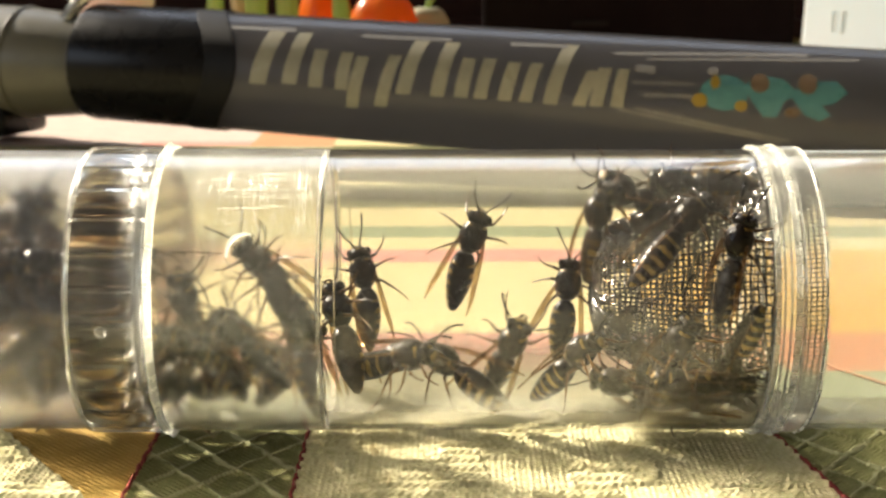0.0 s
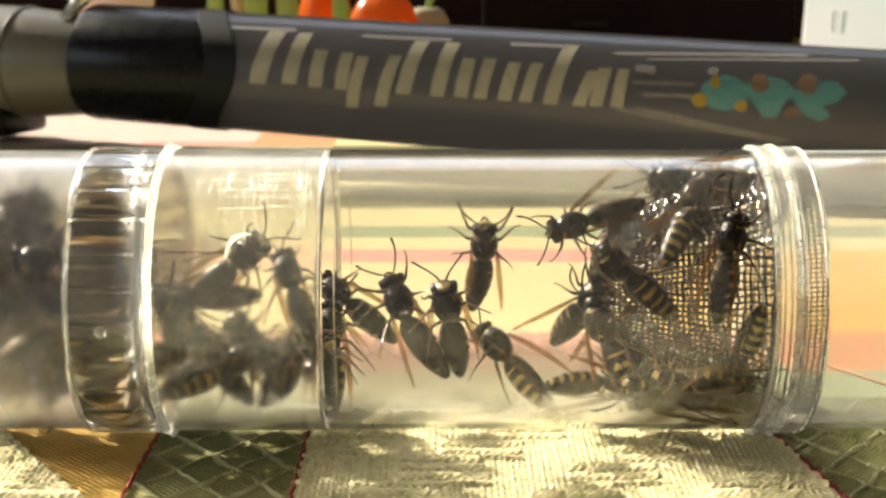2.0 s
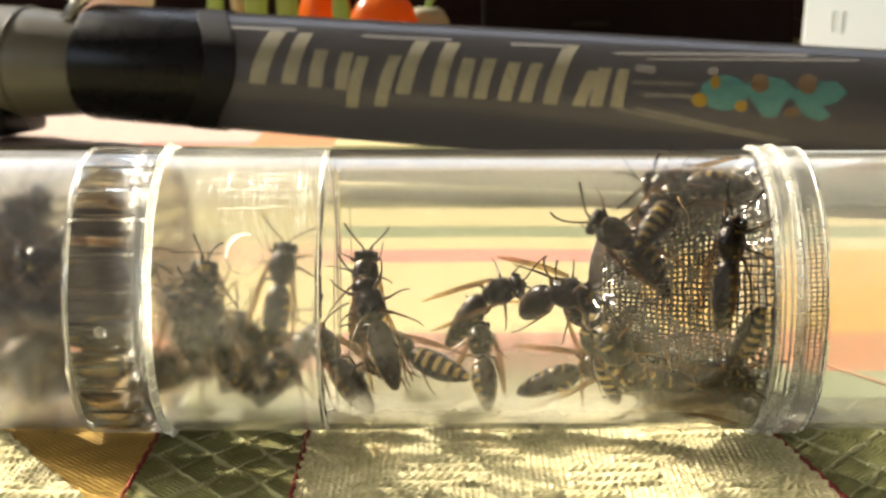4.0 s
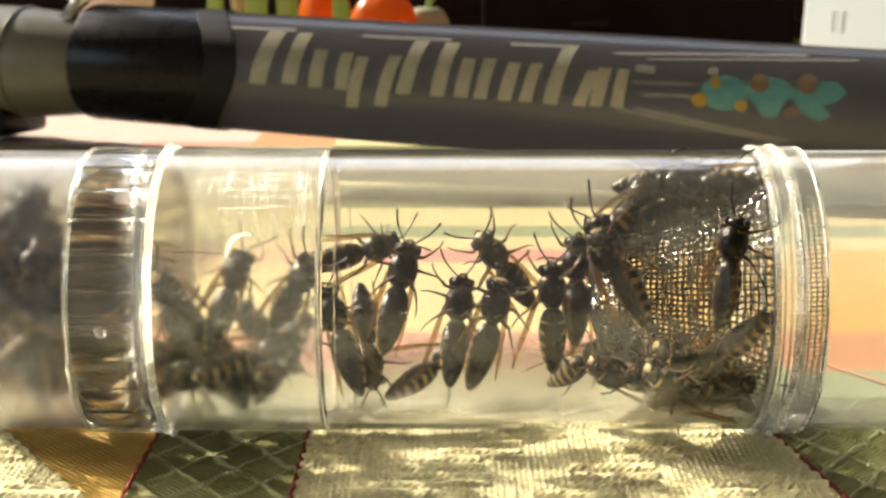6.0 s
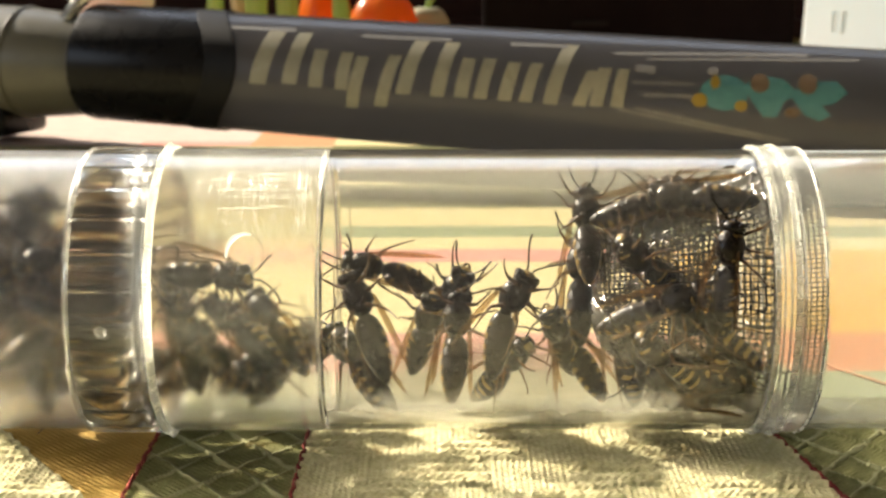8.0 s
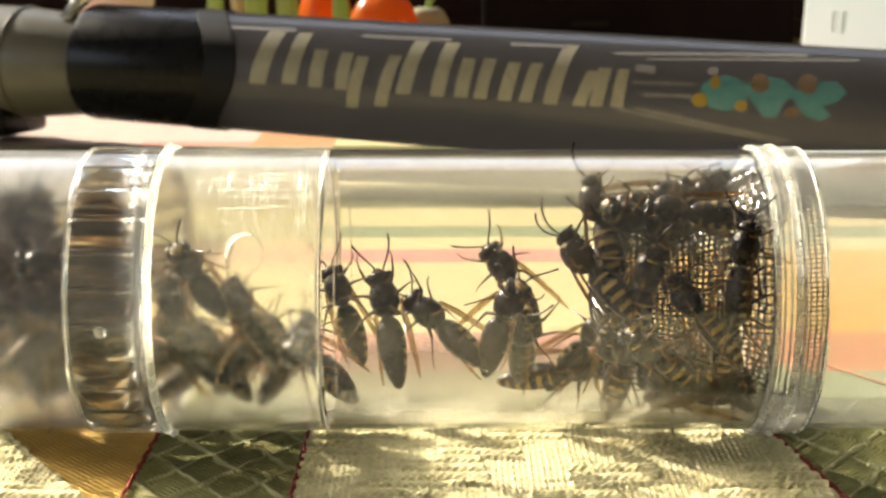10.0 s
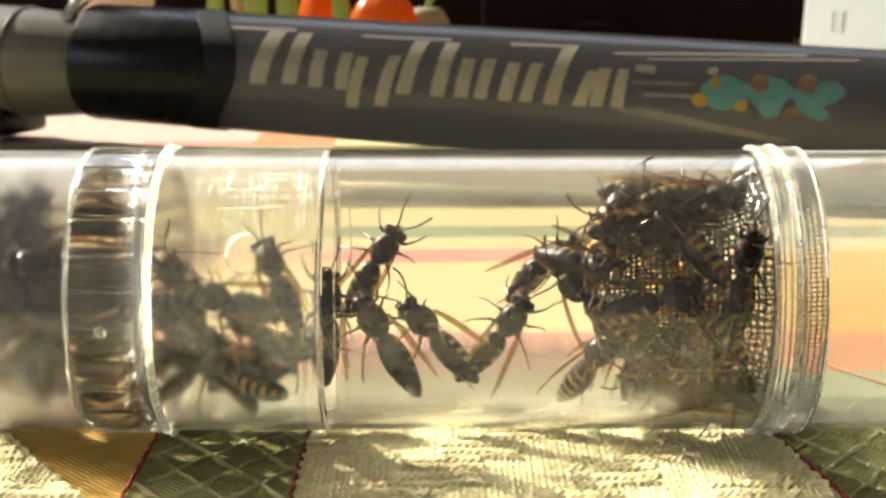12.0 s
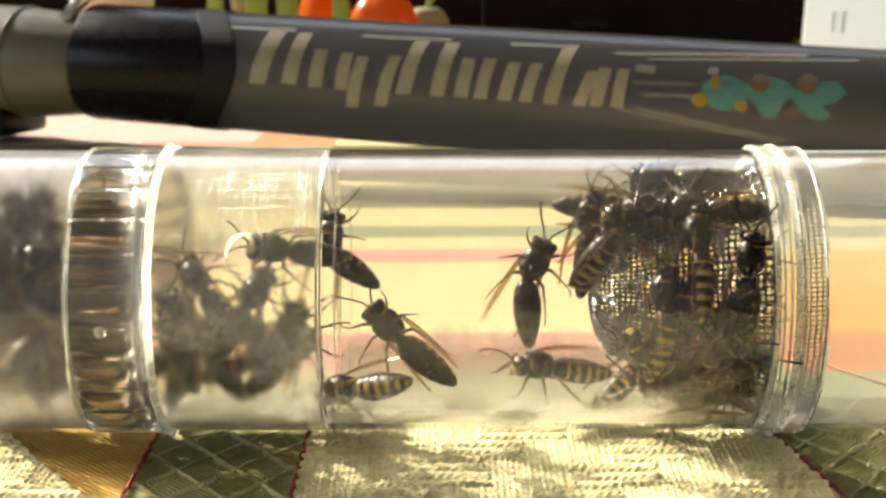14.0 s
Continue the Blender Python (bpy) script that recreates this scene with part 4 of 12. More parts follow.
    # legs: thigh, shin, foot
    shapes = (((0.9, 1.5, 0.35), (1.7, 2.4, -1.3), (2.5, 2.9, -2.1), (3.3, 3.0, -2.5)),
              ((0.1, 1.8, 0.55), (-0.2, 3.2, -1.2), (-0.5, 4.2, -2.2), (-0.9, 4.9, -2.6)),
              ((-0.9, 1.7, 0.65), (-2.9, 2.9, -0.9), (-4.3, 3.6, -2.0), (-5.4, 3.9, -2.4)))
    for (kx, knee) in zip((3.9, 2.5, 1.1), shapes):
        for s in (-1, 1):
            bm = bmesh.new()
            pts = [mm(0, 0, 0)] + [mm(p[0] * 0.9, p[1] * 0.86 * s, p[2] * 0.9) for p in knee]
            rod(bm, [pts[0], pts[0].lerp(pts[1], 0.5) * 1.04, pts[1]], 0.00028, 8, 0.00021)
            rod(bm, [pts[1], pts[1].lerp(pts[2], 0.5), pts[2]], 0.00019, 8, 0.00013)
            rod(bm, pts[2:], 0.00012, 6, 0.00007)
            lg = part("leg", bm, M["leg"], root, "amber jointed leg")
            lg.location = mm(kx, 0.75 * s, -0.95)
    return root


COUNT = 67
first = wasp()
WASPS = [first] + [copy_thing(first, pose(0, 0, 0)) for _ in range(COUNT - 1)]
rnd = random.Random(11)
for wsp in WASPS:
    g = rnd.uniform(0.94, 1.06)
    wsp.scale = (g, g, g)
for n, wsp in enumerate(WASPS):
    tagged(wsp, "live black and yellow wasp climbing in the clear chamber" if n < 10 else "live black and yellow wasp clinging to the wire mesh cup" if n < 25
           else "live dark wasp crowded behind the frosted sleeve" if n < 36 else "live dark wasp crowded in the hazy inlet tube")


def limb(ob, name):
    """The first part of a thing with that name."""
    return next(c for c in ob.children if c.name.split(".")[0] == name)


def at(x, y, z, w, i, j, k):
    """A pose from millimetres and a turn."""
    return Matrix.LocRotScale((x * MM, y * MM, z * MM), Quaternion((w, i, j, k)).normalized(), None)


def fidget(ob, seed):
    """Legs tread, antennae feel about and wings shift while the wasp climbs."""
    r = random.Random(seed)
    for c in list(ob.children) + [a for a in limb(ob, "head").children]:
        kind = c.name.split(".")[0]
        if kind not in ("leg", "antenna", "wing"):
            continue
        base, rows = c.matrix_basis.copy(), []
        t, amp, gap = 0.0, {"leg": 22, "antenna": 20, "wing": 5}[kind], {"leg": 0.33, "antenna": 0.4, "wing": 1.1}[kind]
        out = r.uniform(0, 22) if r.random() < 0.25 else 0
        while t < 14.0:
            rows.append((t, base @ pose(0, 0, 0, r.uniform(-amp, amp) * 0.5, r.uniform(-amp, amp) * 0.6, r.uniform(-amp, amp) - (out * (1 if c.location.y > 0 else -1) if kind == "wing" else 0))))
            t += gap * r.uniform(0.75, 1.5)
        rows.append((14.0, base))
        walk(c, rows)


def motions():
    walk(WASPS[0], [(0.00, at(-10.4, 5.3, 16.2, 0.46, 0.43, -0.52, 0.57)), (0.50, at(-12.6, 5.1, 15.8, 0.50, 0.50, -0.50, 0.50)), (1.00, at(-12.0, 5.2, 15.4, 0.39, 0.33, -0.56, 0.65)), (1.50, at(-12.6, 5.7, 13.9, 0.43, 0.20, -0.51, 0.71)), (2.00, at(-12.8, 4.9, 14.4, 0.37, 0.08, -0.49, 0.79)), (2.25, at(-13.9, 5.0, 17.4, 0.71, 0.42, -0.30, 0.48)), (2.50, at(-15.0, 5.1, 20.4, 0.79, 0.61, -0.00, 0.00)), (2.75, at(-14.5, 5.3, 18.1, 0.73, 0.56, -0.23, 0.30)), (3.00, at(-14.1, 5.5, 15.8, 0.57, 0.44, -0.42, 0.55)), (3.83, at(-11.4, 5.8, 15.5, 0.51, 0.50, -0.35, 0.60)), (4.67, at(-7.6, 6.1, 16.2, 0.53, 0.48, -0.45, 0.53)), (5.50, at(-4.6, 6.4, 15.6, 0.55, 0.33, -0.43, 0.63)), (5.75, at(-7.8, 6.1, 18.4, 0.71, 0.48, -0.17, 0.48)), (6.00, at(-11.0, 5.9, 21.3, 0.77, 0.57, 0.11, 0.26)), (6.25, at(-8.5, 5.5, 20.0, 0.73, 0.48, -0.13, 0.47)), (6.50, at(-6.0, 5.2, 18.8, 0.61, 0.33, -0.36, 0.63)), (7.00, at(-12.2, 1.4, 23.1, 0.71, 0.28, -0.12, 0.63)), (7.50, at(-8.8, 5.8, 14.8, 0.67, 0.42, -0.26, 0.55)), (7.75, at(-8.4, 5.5, 17.0, 0.40, 0.27, -0.48, 0.74)), (8.00, at(-8.0, 5.1, 19.1, 0.05, 0.06, -0.60, 0.79)), (8.83, at(-11.4, 5.3, 16.6, 0.21, 0.28, -0.49, 0.80)), (9.67, at(-12.2, 5.5, 14.6, 0.38, 0.36, -0.54, 0.66)), (10.50, at(-15.0, 5.8, 12.9, 0.54, 0.30, -0.43, 0.66)), (11.00, at(-14.0, 5.7, 16.5, 0.54, 0.32, -0.44, 0.64)), (11.50, at(-5.6, 5.4, 19.4, 0.62, 0.49, -0.35, 0.50)), (12.00, at(-9.3, 5.1, 19.9, 0.64, 0.61, -0.33, 0.32)), (12.25, at(-10.7, 5.4, 14.9, 0.50, 0.36, -0.47, 0.64)), (12.50, at(-12.1, 5.7, 9.9, 0.25, 0.03, -0.51, 0.82)), (13.00, at(-9.8, 5.9, 10.1, 0.37, 0.18, -0.53, 0.74)), (13.50, at(-4.8, 5.1, 17.8, 0.22, 0.24, -0.64, 0.70)), (14.00, at(-15.7, 5.1, 21.4, 0.54, 0.55, -0.45, 0.45))])
    walk(limb(WASPS[0], "abdomen"), [(0.00, at(0, 0, 0, 1.00, 0.00, 0.01, -0.08)), (0.50, at(0, 0, 0, 0.99, 0.00, 0.00, 0.14)), (1.00, at(0, 0, 0, 0.99, -0.00, -0.02, -0.12)), (1.50, at(0, 0, 0, 0.99, 0.00, 0.01, -0.12)), (2.00, at(0, 0, 0, 0.99, 0.00, -0.11, 0.01)), (2.25, at(0, 0, 0, 0.99, 0.00, -0.09, 0.12)), (2.50, at(0, 0, 0, 0.97, 0.00, -0.06, 0.22)), (2.75, at(0, 0, 0, 0.99, 0.00, -0.03, 0.11)), (3.00, at(0, 0, 0, 1.00, 0.00, 0.00, 0.00)), (3.83, at(0, 0, 0, 1.00, 0.00, 0.04, -0.05)), (4.67, at(0, 0, 0, 0.99, 0.00, 0.07, -0.10)), (5.50, at(0, 0, 0, 0.98, 0.00, 0.10, -0.15)), (5.75, at(0, 0, 0, 1.00, 0.00, 0.05, -0.07)), (6.00, at(0, 0, 0, 1.00, 0.00, 0.01, 0.00)), (6.25, at(0, 0, 0, 1.00, 0.00, 0.01, 0.00)), (6.50, at(0, 0, 0, 1.00, 0.00, 0.01, -0.00)), (7.00, at(0, 0, 0, 0.92, -0.00, -0.40, -0.01)), (7.50, at(0, 0, 0, 1.00, 0.00, 0.01, 0.00)), (7.75, at(0, 0, 0, 1.00, 0.00, -0.02, -0.07)), (8.00, at(0, 0, 0, 0.99, -0.00, -0.04, -0.14)), (8.83, at(0, 0, 0, 1.00, 0.00, -0.02, -0.09)), (9.67, at(0, 0, 0, 1.00, 0.00, -0.01, -0.05)), (10.50, at(0, 0, 0, 1.00, 0.00, 0.01, -0.00)), (11.00, at(0, 0, 0, 1.00, 0.00, 0.01, -0.00)), (11.50, at(0, 0, 0, 1.00, 0.00, -0.01, 0.02)), (12.00, at(0, 0, 0, 1.00, 0.00, -0.00, 0.07)), (12.25, at(0, 0, 0, 1.00, 0.00, 0.00, 0.03)), (12.50, at(0, 0, 0, 1.00, 0.00, 0.00, -0.00)), (13.00, at(0, 0, 0, 0.99, 0.00, 0.07, 0.11)), (13.50, at(0, 0, 0, 0.97, -0.00, -0.02, -0.24)), (14.00, at(0, 0, 0, 0.84, 0.00, 0.00, 0.54))])
    walk(WASPS[1], [(0.00, at(3.1, 3.9, 21.7, 0.56, 0.60, -0.44, 0.36)), (0.50, at(6.3, 3.5, 20.0, 0.24, 0.48, -0.65, 0.53)), (1.00, at(1.8, 3.1, 13.2, 0.36, 0.51, -0.59, 0.51)), (1.50, at(8.1, 3.5, 14.1, 0.44, 0.59, -0.56, 0.38)), (2.00, at(5.5, 4.2, 20.8, 0.36, 0.61, -0.61, 0.36)), (2.50, at(1.6, 2.9, 11.8, 0.09, 0.42, -0.64, 0.63)), (2.75, at(3.0, 3.6, 13.9, 0.54, 0.59, -0.43, 0.41)), (3.00, at(4.4, 4.1, 16.3, 0.81, 0.57, -0.08, 0.06)), (3.83, at(5.3, 3.8, 15.5, 0.81, 0.55, -0.18, 0.05)), (4.67, at(6.5, 3.5, 15.1, 0.81, 0.57, -0.13, 0.07)), (5.50, at(9.0, 3.2, 13.9, 0.77, 0.58, -0.27, -0.00)), (5.75, at(8.6, 3.4, 16.9, 0.54, 0.57, -0.53, 0.33)), (6.00, at(8.1, 3.6, 19.9, 0.19, 0.43, -0.67, 0.58)), (6.50, at(15.6, 2.4, 13.5, 0.27, 0.58, -0.64, 0.44)), (7.00, at(-4.3, 3.6, 13.9, 0.42, 0.56, -0.57, 0.44)), (7.50, at(7.4, 4.1, 19.5, 0.13, 0.18, -0.60, 0.77)), (7.75, at(4.2, 3.7, 17.4, 0.34, 0.46, -0.63, 0.53)), (8.00, at(0.9, 3.3, 15.3, 0.48, 0.66, -0.54, 0.19)), (8.83, at(4.7, 3.6, 16.5, 0.41, 0.52, -0.63, 0.41)), (9.67, at(9.0, 3.8, 17.3, 0.32, 0.39, -0.54, 0.67)), (10.50, at(11.3, 4.1, 18.8, 0.19, 0.25, -0.59, 0.74)), (11.00, at(17.4, 3.3, 19.7, -0.12, 0.30, -0.60, 0.73)), (11.25, at(14.3, 3.7, 18.9, 0.40, 0.55, -0.50, 0.55)), (11.50, at(11.3, 4.1, 18.1, 0.76, 0.59, -0.21, 0.16)), (12.00, at(13.5, 3.5, 20.5, 0.73, 0.62, -0.30, 0.02)), (12.50, at(18.4, -9.2, 23.2, 0.73, 0.16, -0.67, 0.04)), (13.00, at(18.6, -4.3, 26.6, 0.75, 0.20, -0.63, -0.02)), (13.25, at(17.4, -0.5, 20.9, 0.59, 0.44, -0.66, 0.16)), (13.50, at(16.2, 3.3, 15.3, 0.35, 0.62, -0.62, 0.33)), (13.75, at(17.5, -0.4, 20.4, 0.58, 0.40, -0.68, 0.19)), (14.00, at(18.8, -4.1, 25.6, 0.74, 0.13, -0.66, 0.04))])
    walk(limb(WASPS[1], "abdomen"), [(0.00, at(0, 0, 0, 1.00, 0.00, -0.00, 0.07)), (0.50, at(0, 0, 0, 1.00, 0.00, -0.01, 0.00)), (1.00, at(0, 0, 0, 0.97, 0.00, -0.01, 0.25)), (1.50, at(0, 0, 0, 1.00, -0.00, -0.00, -0.00)), (2.00, at(0, 0, 0, 0.99, 0.00, 0.09, -0.09)), (2.50, at(0, 0, 0, 1.00, 0.00, -0.02, 0.00)), (2.75, at(0, 0, 0, 0.97, 0.00, -0.09, 0.23)), (3.00, at(0, 0, 0, 0.89, 0.00, -0.15, 0.43)), (3.83, at(0, 0, 0, 0.94, 0.00, -0.13, 0.31)), (4.67, at(0, 0, 0, 0.98, 0.00, -0.11, 0.18)), (5.50, at(0, 0, 0, 1.00, 0.00, -0.08, 0.05)), (5.75, at(0, 0, 0, 1.00, 0.00, -0.04, 0.01)), (6.00, at(0, 0, 0, 1.00, 0.00, 0.00, -0.03)), (6.50, at(0, 0, 0, 1.00, 0.00, -0.01, 0.00)), (7.00, at(0, 0, 0, 1.00, 0.00, -0.00, 0.00)), (7.50, at(0, 0, 0, 0.96, -0.00, -0.07, -0.28)), (7.75, at(0, 0, 0, 0.99, -0.00, -0.04, -0.14)), (8.00, at(0, 0, 0, 1.00, -0.00, -0.01, -0.00)), (8.83, at(0, 0, 0, 1.00, -0.00, -0.01, -0.04)), (9.67, at(0, 0, 0, 1.00, -0.00, -0.02, -0.09)), (10.50, at(0, 0, 0, 0.99, -0.00, -0.03, -0.13)), (11.00, at(0, 0, 0, 1.00, 0.00, -0.01, 0.00)), (11.25, at(0, 0, 0, 1.00, 0.00, -0.02, 0.06)), (11.50, at(0, 0, 0, 0.99, 0.00, -0.03, 0.11)), (12.00, at(0, 0, 0, 0.98, 0.00, -0.09, 0.18)), (12.50, at(0, 0, 0, 1.00, -0.00, -0.00, -0.00)), (13.00, at(0, 0, 0, 1.00, -0.00, -0.00, -0.00)), (13.25, at(0, 0, 0, 1.00, -0.00, -0.00, -0.00)), (13.50, at(0, 0, 0, 1.00, -0.00, -0.01, -0.00)), (13.75, at(0, 0, 0, 1.00, -0.00, -0.00, -0.00)), (14.00, at(0, 0, 0, 1.00, -0.00, -0.00, -0.00))])
    walk(WASPS[2], [(0.00, at(-18.1, -7.0, 11.1, 0.49, 0.34, -0.28, 0.75)), (0.50, at(-11.9, -7.2, 9.5, 0.32, 0.29, -0.20, 0.88)), (1.00, at(-14.2, -6.4, 10.4, 0.47, 0.31, -0.25, 0.79)), (1.50, at(-11.9, -7.0, 10.2, 0.37, 0.33, -0.24, 0.84)), (2.00, at(-14.5, -6.7, 11.4, 0.60, 0.35, -0.34, 0.64)), (2.17, at(-14.4, -6.9, 11.4, 0.35, 0.56, 0.01, 0.75)), (2.33, at(-14.2, -7.1, 11.5, 0.01, 0.65, 0.35, 0.68)), (2.50, at(-14.0, -7.2, 11.6, -0.33, 0.57, 0.61, 0.44)), (2.75, at(-13.8, -7.1, 9.8, -0.01, 0.45, 0.29, 0.85)), (3.00, at(-13.5, -7.1, 7.4, 0.31, 0.14, -0.15, 0.93)), (3.83, at(-14.0, -6.5, 9.2, 0.41, 0.22, -0.26, 0.85)), (4.67, at(-13.1, -7.1, 9.7, 0.51, 0.10, -0.17, 0.84)), (5.50, at(-11.4, -6.9, 11.3, 0.55, 0.35, -0.31, 0.69)), (5.67, at(-12.1, -7.1, 11.8, 0.36, 0.52, 0.04, 0.77)), (5.83, at(-12.7, -7.1, 12.7, 0.11, 0.59, 0.38, 0.71)), (6.00, at(-13.4, -7.1, 13.6, -0.17, 0.54, 0.65, 0.50)), (6.50, at(-10.7, -7.0, 11.5, -0.41, 0.62, 0.59, 0.32)), (7.00, at(-13.9, -7.4, 11.6, -0.34, 0.55, 0.60, 0.46)), (7.50, at(-12.1, -7.3, 10.8, -0.19, 0.48, 0.63, 0.58)), (7.75, at(-11.7, -7.2, 9.9, 0.10, 0.45, 0.25, 0.85)), (8.00, at(-11.3, -6.8, 9.5, 0.36, 0.28, -0.21, 0.87)), (8.83, at(-12.4, -6.8, 9.9, 0.38, 0.29, -0.27, 0.84)), (9.67, at(-16.2, -7.1, 9.8, 0.42, 0.11, -0.13, 0.89)), (10.50, at(-16.4, -7.1, 10.6, 0.41, 0.31, -0.24, 0.82)), (10.67, at(-15.5, -7.1, 11.8, 0.14, 0.57, 0.08, 0.81)), (10.83, at(-14.5, -7.1, 13.0, -0.17, 0.69, 0.37, 0.59)), (11.00, at(-13.6, -7.1, 14.2, -0.44, 0.65, 0.58, 0.24)), (11.17, at(-13.9, -7.1, 12.9, -0.16, 0.71, 0.36, 0.58)), (11.33, at(-14.1, -7.1, 11.6, 0.16, 0.59, 0.06, 0.79)), (11.50, at(-14.4, -6.9, 10.7, 0.44, 0.33, -0.26, 0.79)), (11.67, at(-14.5, -7.1, 12.0, 0.21, 0.55, 0.08, 0.81)), (11.83, at(-14.7, -7.1, 13.7, -0.07, 0.65, 0.39, 0.65)), (12.00, at(-14.9, -7.1, 15.5, -0.33, 0.62, 0.62, 0.35)), (12.17, at(-13.0, -7.1, 12.3, -0.71, 0.46, 0.50, 0.16)), (12.33, at(-11.2, -7.1, 9.1, -0.94, 0.20, 0.27, -0.07)), (12.50, at(-9.4, -7.1, 6.0, -0.95, -0.10, -0.02, -0.28)), (13.00, at(4.9, -7.1, 6.6, -0.94, -0.13, 0.08, -0.30)), (13.25, at(-3.7, -6.2, 8.1, -0.69, -0.04, 0.10, -0.71)), (13.50, at(-12.3, -7.1, 7.3, -0.28, 0.07, 0.09, -0.95)), (14.00, at(-11.2, -7.1, 5.9, -0.27, 0.18, 0.06, -0.94))])
    walk(WASPS[3], [(0.00, at(-6.0, -15.1, 12.2, 0.95, 0.07, -0.18, -0.24)), (0.50, at(2.2, -14.5, 11.0, 0.97, 0.11, -0.05, -0.20)), (1.00, at(7.4, -14.3, 11.5, 0.96, 0.09, -0.09, -0.25)), (1.50, at(13.2, -15.4, 15.3, 0.77, -0.49, -0.12, -0.39)), (2.00, at(0.9, -15.0, 17.0, 0.55, -0.35, -0.44, -0.62)), (2.50, at(12.0, -15.1, 19.5, 0.70, -0.57, -0.20, -0.39)), (3.00, at(12.4, -15.6, 15.9, 0.63, -0.47, -0.34, -0.51)), (3.83, at(12.9, -15.1, 19.9, 0.79, -0.58, 0.05, -0.19)), (4.67, at(11.6, -14.3, 23.4, 0.63, -0.66, 0.37, -0.20)), (5.50, at(13.1, -14.1, 27.9, 0.49, -0.71, 0.49, 0.10)), (5.75, at(9.6, -14.5, 22.3, 0.63, -0.75, 0.02, -0.21)), (6.00, at(6.0, -14.9, 16.6, 0.55, -0.53, -0.46, -0.45)), (6.50, at(9.8, -14.9, 18.7, 0.58, -0.57, -0.42, -0.40)), (7.00, at(10.1, -14.9, 18.9, 0.33, -0.34, -0.61, -0.63)), (7.50, at(15.5, -12.4, 19.8, 0.58, -0.28, -0.40, -0.65)), (8.00, at(7.5, -14.9, 18.1, 0.64, -0.60, -0.36, -0.33)), (8.83, at(6.9, -15.0, 18.0, 0.77, -0.52, -0.30, -0.21)), (9.67, at(7.8, -15.1, 17.5, 0.67, -0.53, -0.22, -0.47)), (10.50, at(5.5, -15.2, 17.3, 0.64, -0.55, -0.34, -0.41)), (11.00, at(6.0, -14.9, 18.8, 0.69, -0.63, -0.27, -0.24)), (11.25, at(6.7, -14.9, 16.3, 0.62, -0.41, -0.41, -0.53)), (11.50, at(7.3, -14.9, 13.9, 0.45, -0.12, -0.49, -0.74)), (11.75, at(12.4, -13.6, 18.6, 0.66, -0.41, -0.13, -0.61)), (12.00, at(17.4, -12.2, 23.4, 0.69, -0.59, 0.27, -0.31)), (12.25, at(16.2, -11.7, 21.9, 0.72, -0.47, 0.01, -0.51)), (12.50, at(14.9, -11.1, 20.4, 0.66, -0.28, -0.25, -0.65)), (13.00, at(15.2, -11.4, 20.6, 0.66, -0.37, -0.25, -0.60)), (13.50, at(17.6, -13.2, 23.3, 0.74, -0.59, 0.18, -0.27)), (13.75, at(19.4, -10.4, 24.1, 0.95, -0.20, -0.16, -0.17)), (14.00, at(21.2, -8.4, 26.2, 0.85, 0.25, -0.46, -0.00))])
    walk(limb(WASPS[3], "abdomen"), [(0.00, at(0, 0, 0, 1.00, -0.00, -0.00, -0.01)), (0.50, at(0, 0, 0, 1.00, -0.00, -0.00, -0.01)), (1.00, at(0, 0, 0, 1.00, -0.00, -0.00, -0.01)), (1.50, at(0, 0, 0, 1.00, 0.00, 0.01, -0.00)), (2.00, at(0, 0, 0, 1.00, 0.00, 0.01, 0.00)), (2.50, at(0, 0, 0, 0.98, 0.00, 0.03, -0.20)), (3.00, at(0, 0, 0, 0.91, 0.00, 0.09, -0.40)), (3.83, at(0, 0, 0, 0.90, 0.00, 0.21, -0.37)), (4.67, at(0, 0, 0, 0.88, 0.00, 0.33, -0.34)), (5.50, at(0, 0, 0, 0.84, 0.00, 0.44, -0.30)), (5.75, at(0, 0, 0, 0.97, 0.00, 0.23, -0.12)), (6.00, at(0, 0, 0, 1.00, 0.00, 0.00, 0.08)), (6.50, at(0, 0, 0, 0.99, -0.00, -0.00, -0.10)), (7.00, at(0, 0, 0, 0.95, 0.00, 0.01, -0.32)), (7.50, at(0, 0, 0, 1.00, 0.00, 0.01, 0.00)), (8.00, at(0, 0, 0, 0.98, -0.00, -0.01, -0.18)), (8.83, at(0, 0, 0, 0.99, 0.00, -0.00, -0.16)), (9.67, at(0, 0, 0, 0.99, 0.00, 0.00, -0.13)), (10.50, at(0, 0, 0, 0.99, 0.00, 0.01, -0.11)), (11.00, at(0, 0, 0, 0.95, -0.00, -0.03, -0.32)), (11.25, at(0, 0, 0, 0.99, 0.00, -0.01, -0.16)), (11.50, at(0, 0, 0, 1.00, 0.00, 0.01, 0.00)), (11.75, at(0, 0, 0, 1.00, 0.00, 0.01, -0.00)), (12.00, at(0, 0, 0, 1.00, 0.00, 0.01, -0.00)), (12.25, at(0, 0, 0, 1.00, 0.00, 0.01, -0.00)), (12.50, at(0, 0, 0, 1.00, 0.00, 0.01, 0.00)), (13.00, at(0, 0, 0, 1.00, 0.00, 0.01, -0.00)), (13.50, at(0, 0, 0, 1.00, 0.00, 0.01, -0.00)), (13.75, at(0, 0, 0, 1.00, 0.00, 0.00, -0.00)), (14.00, at(0, 0, 0, 1.00, -0.00, -0.00, -0.00))])
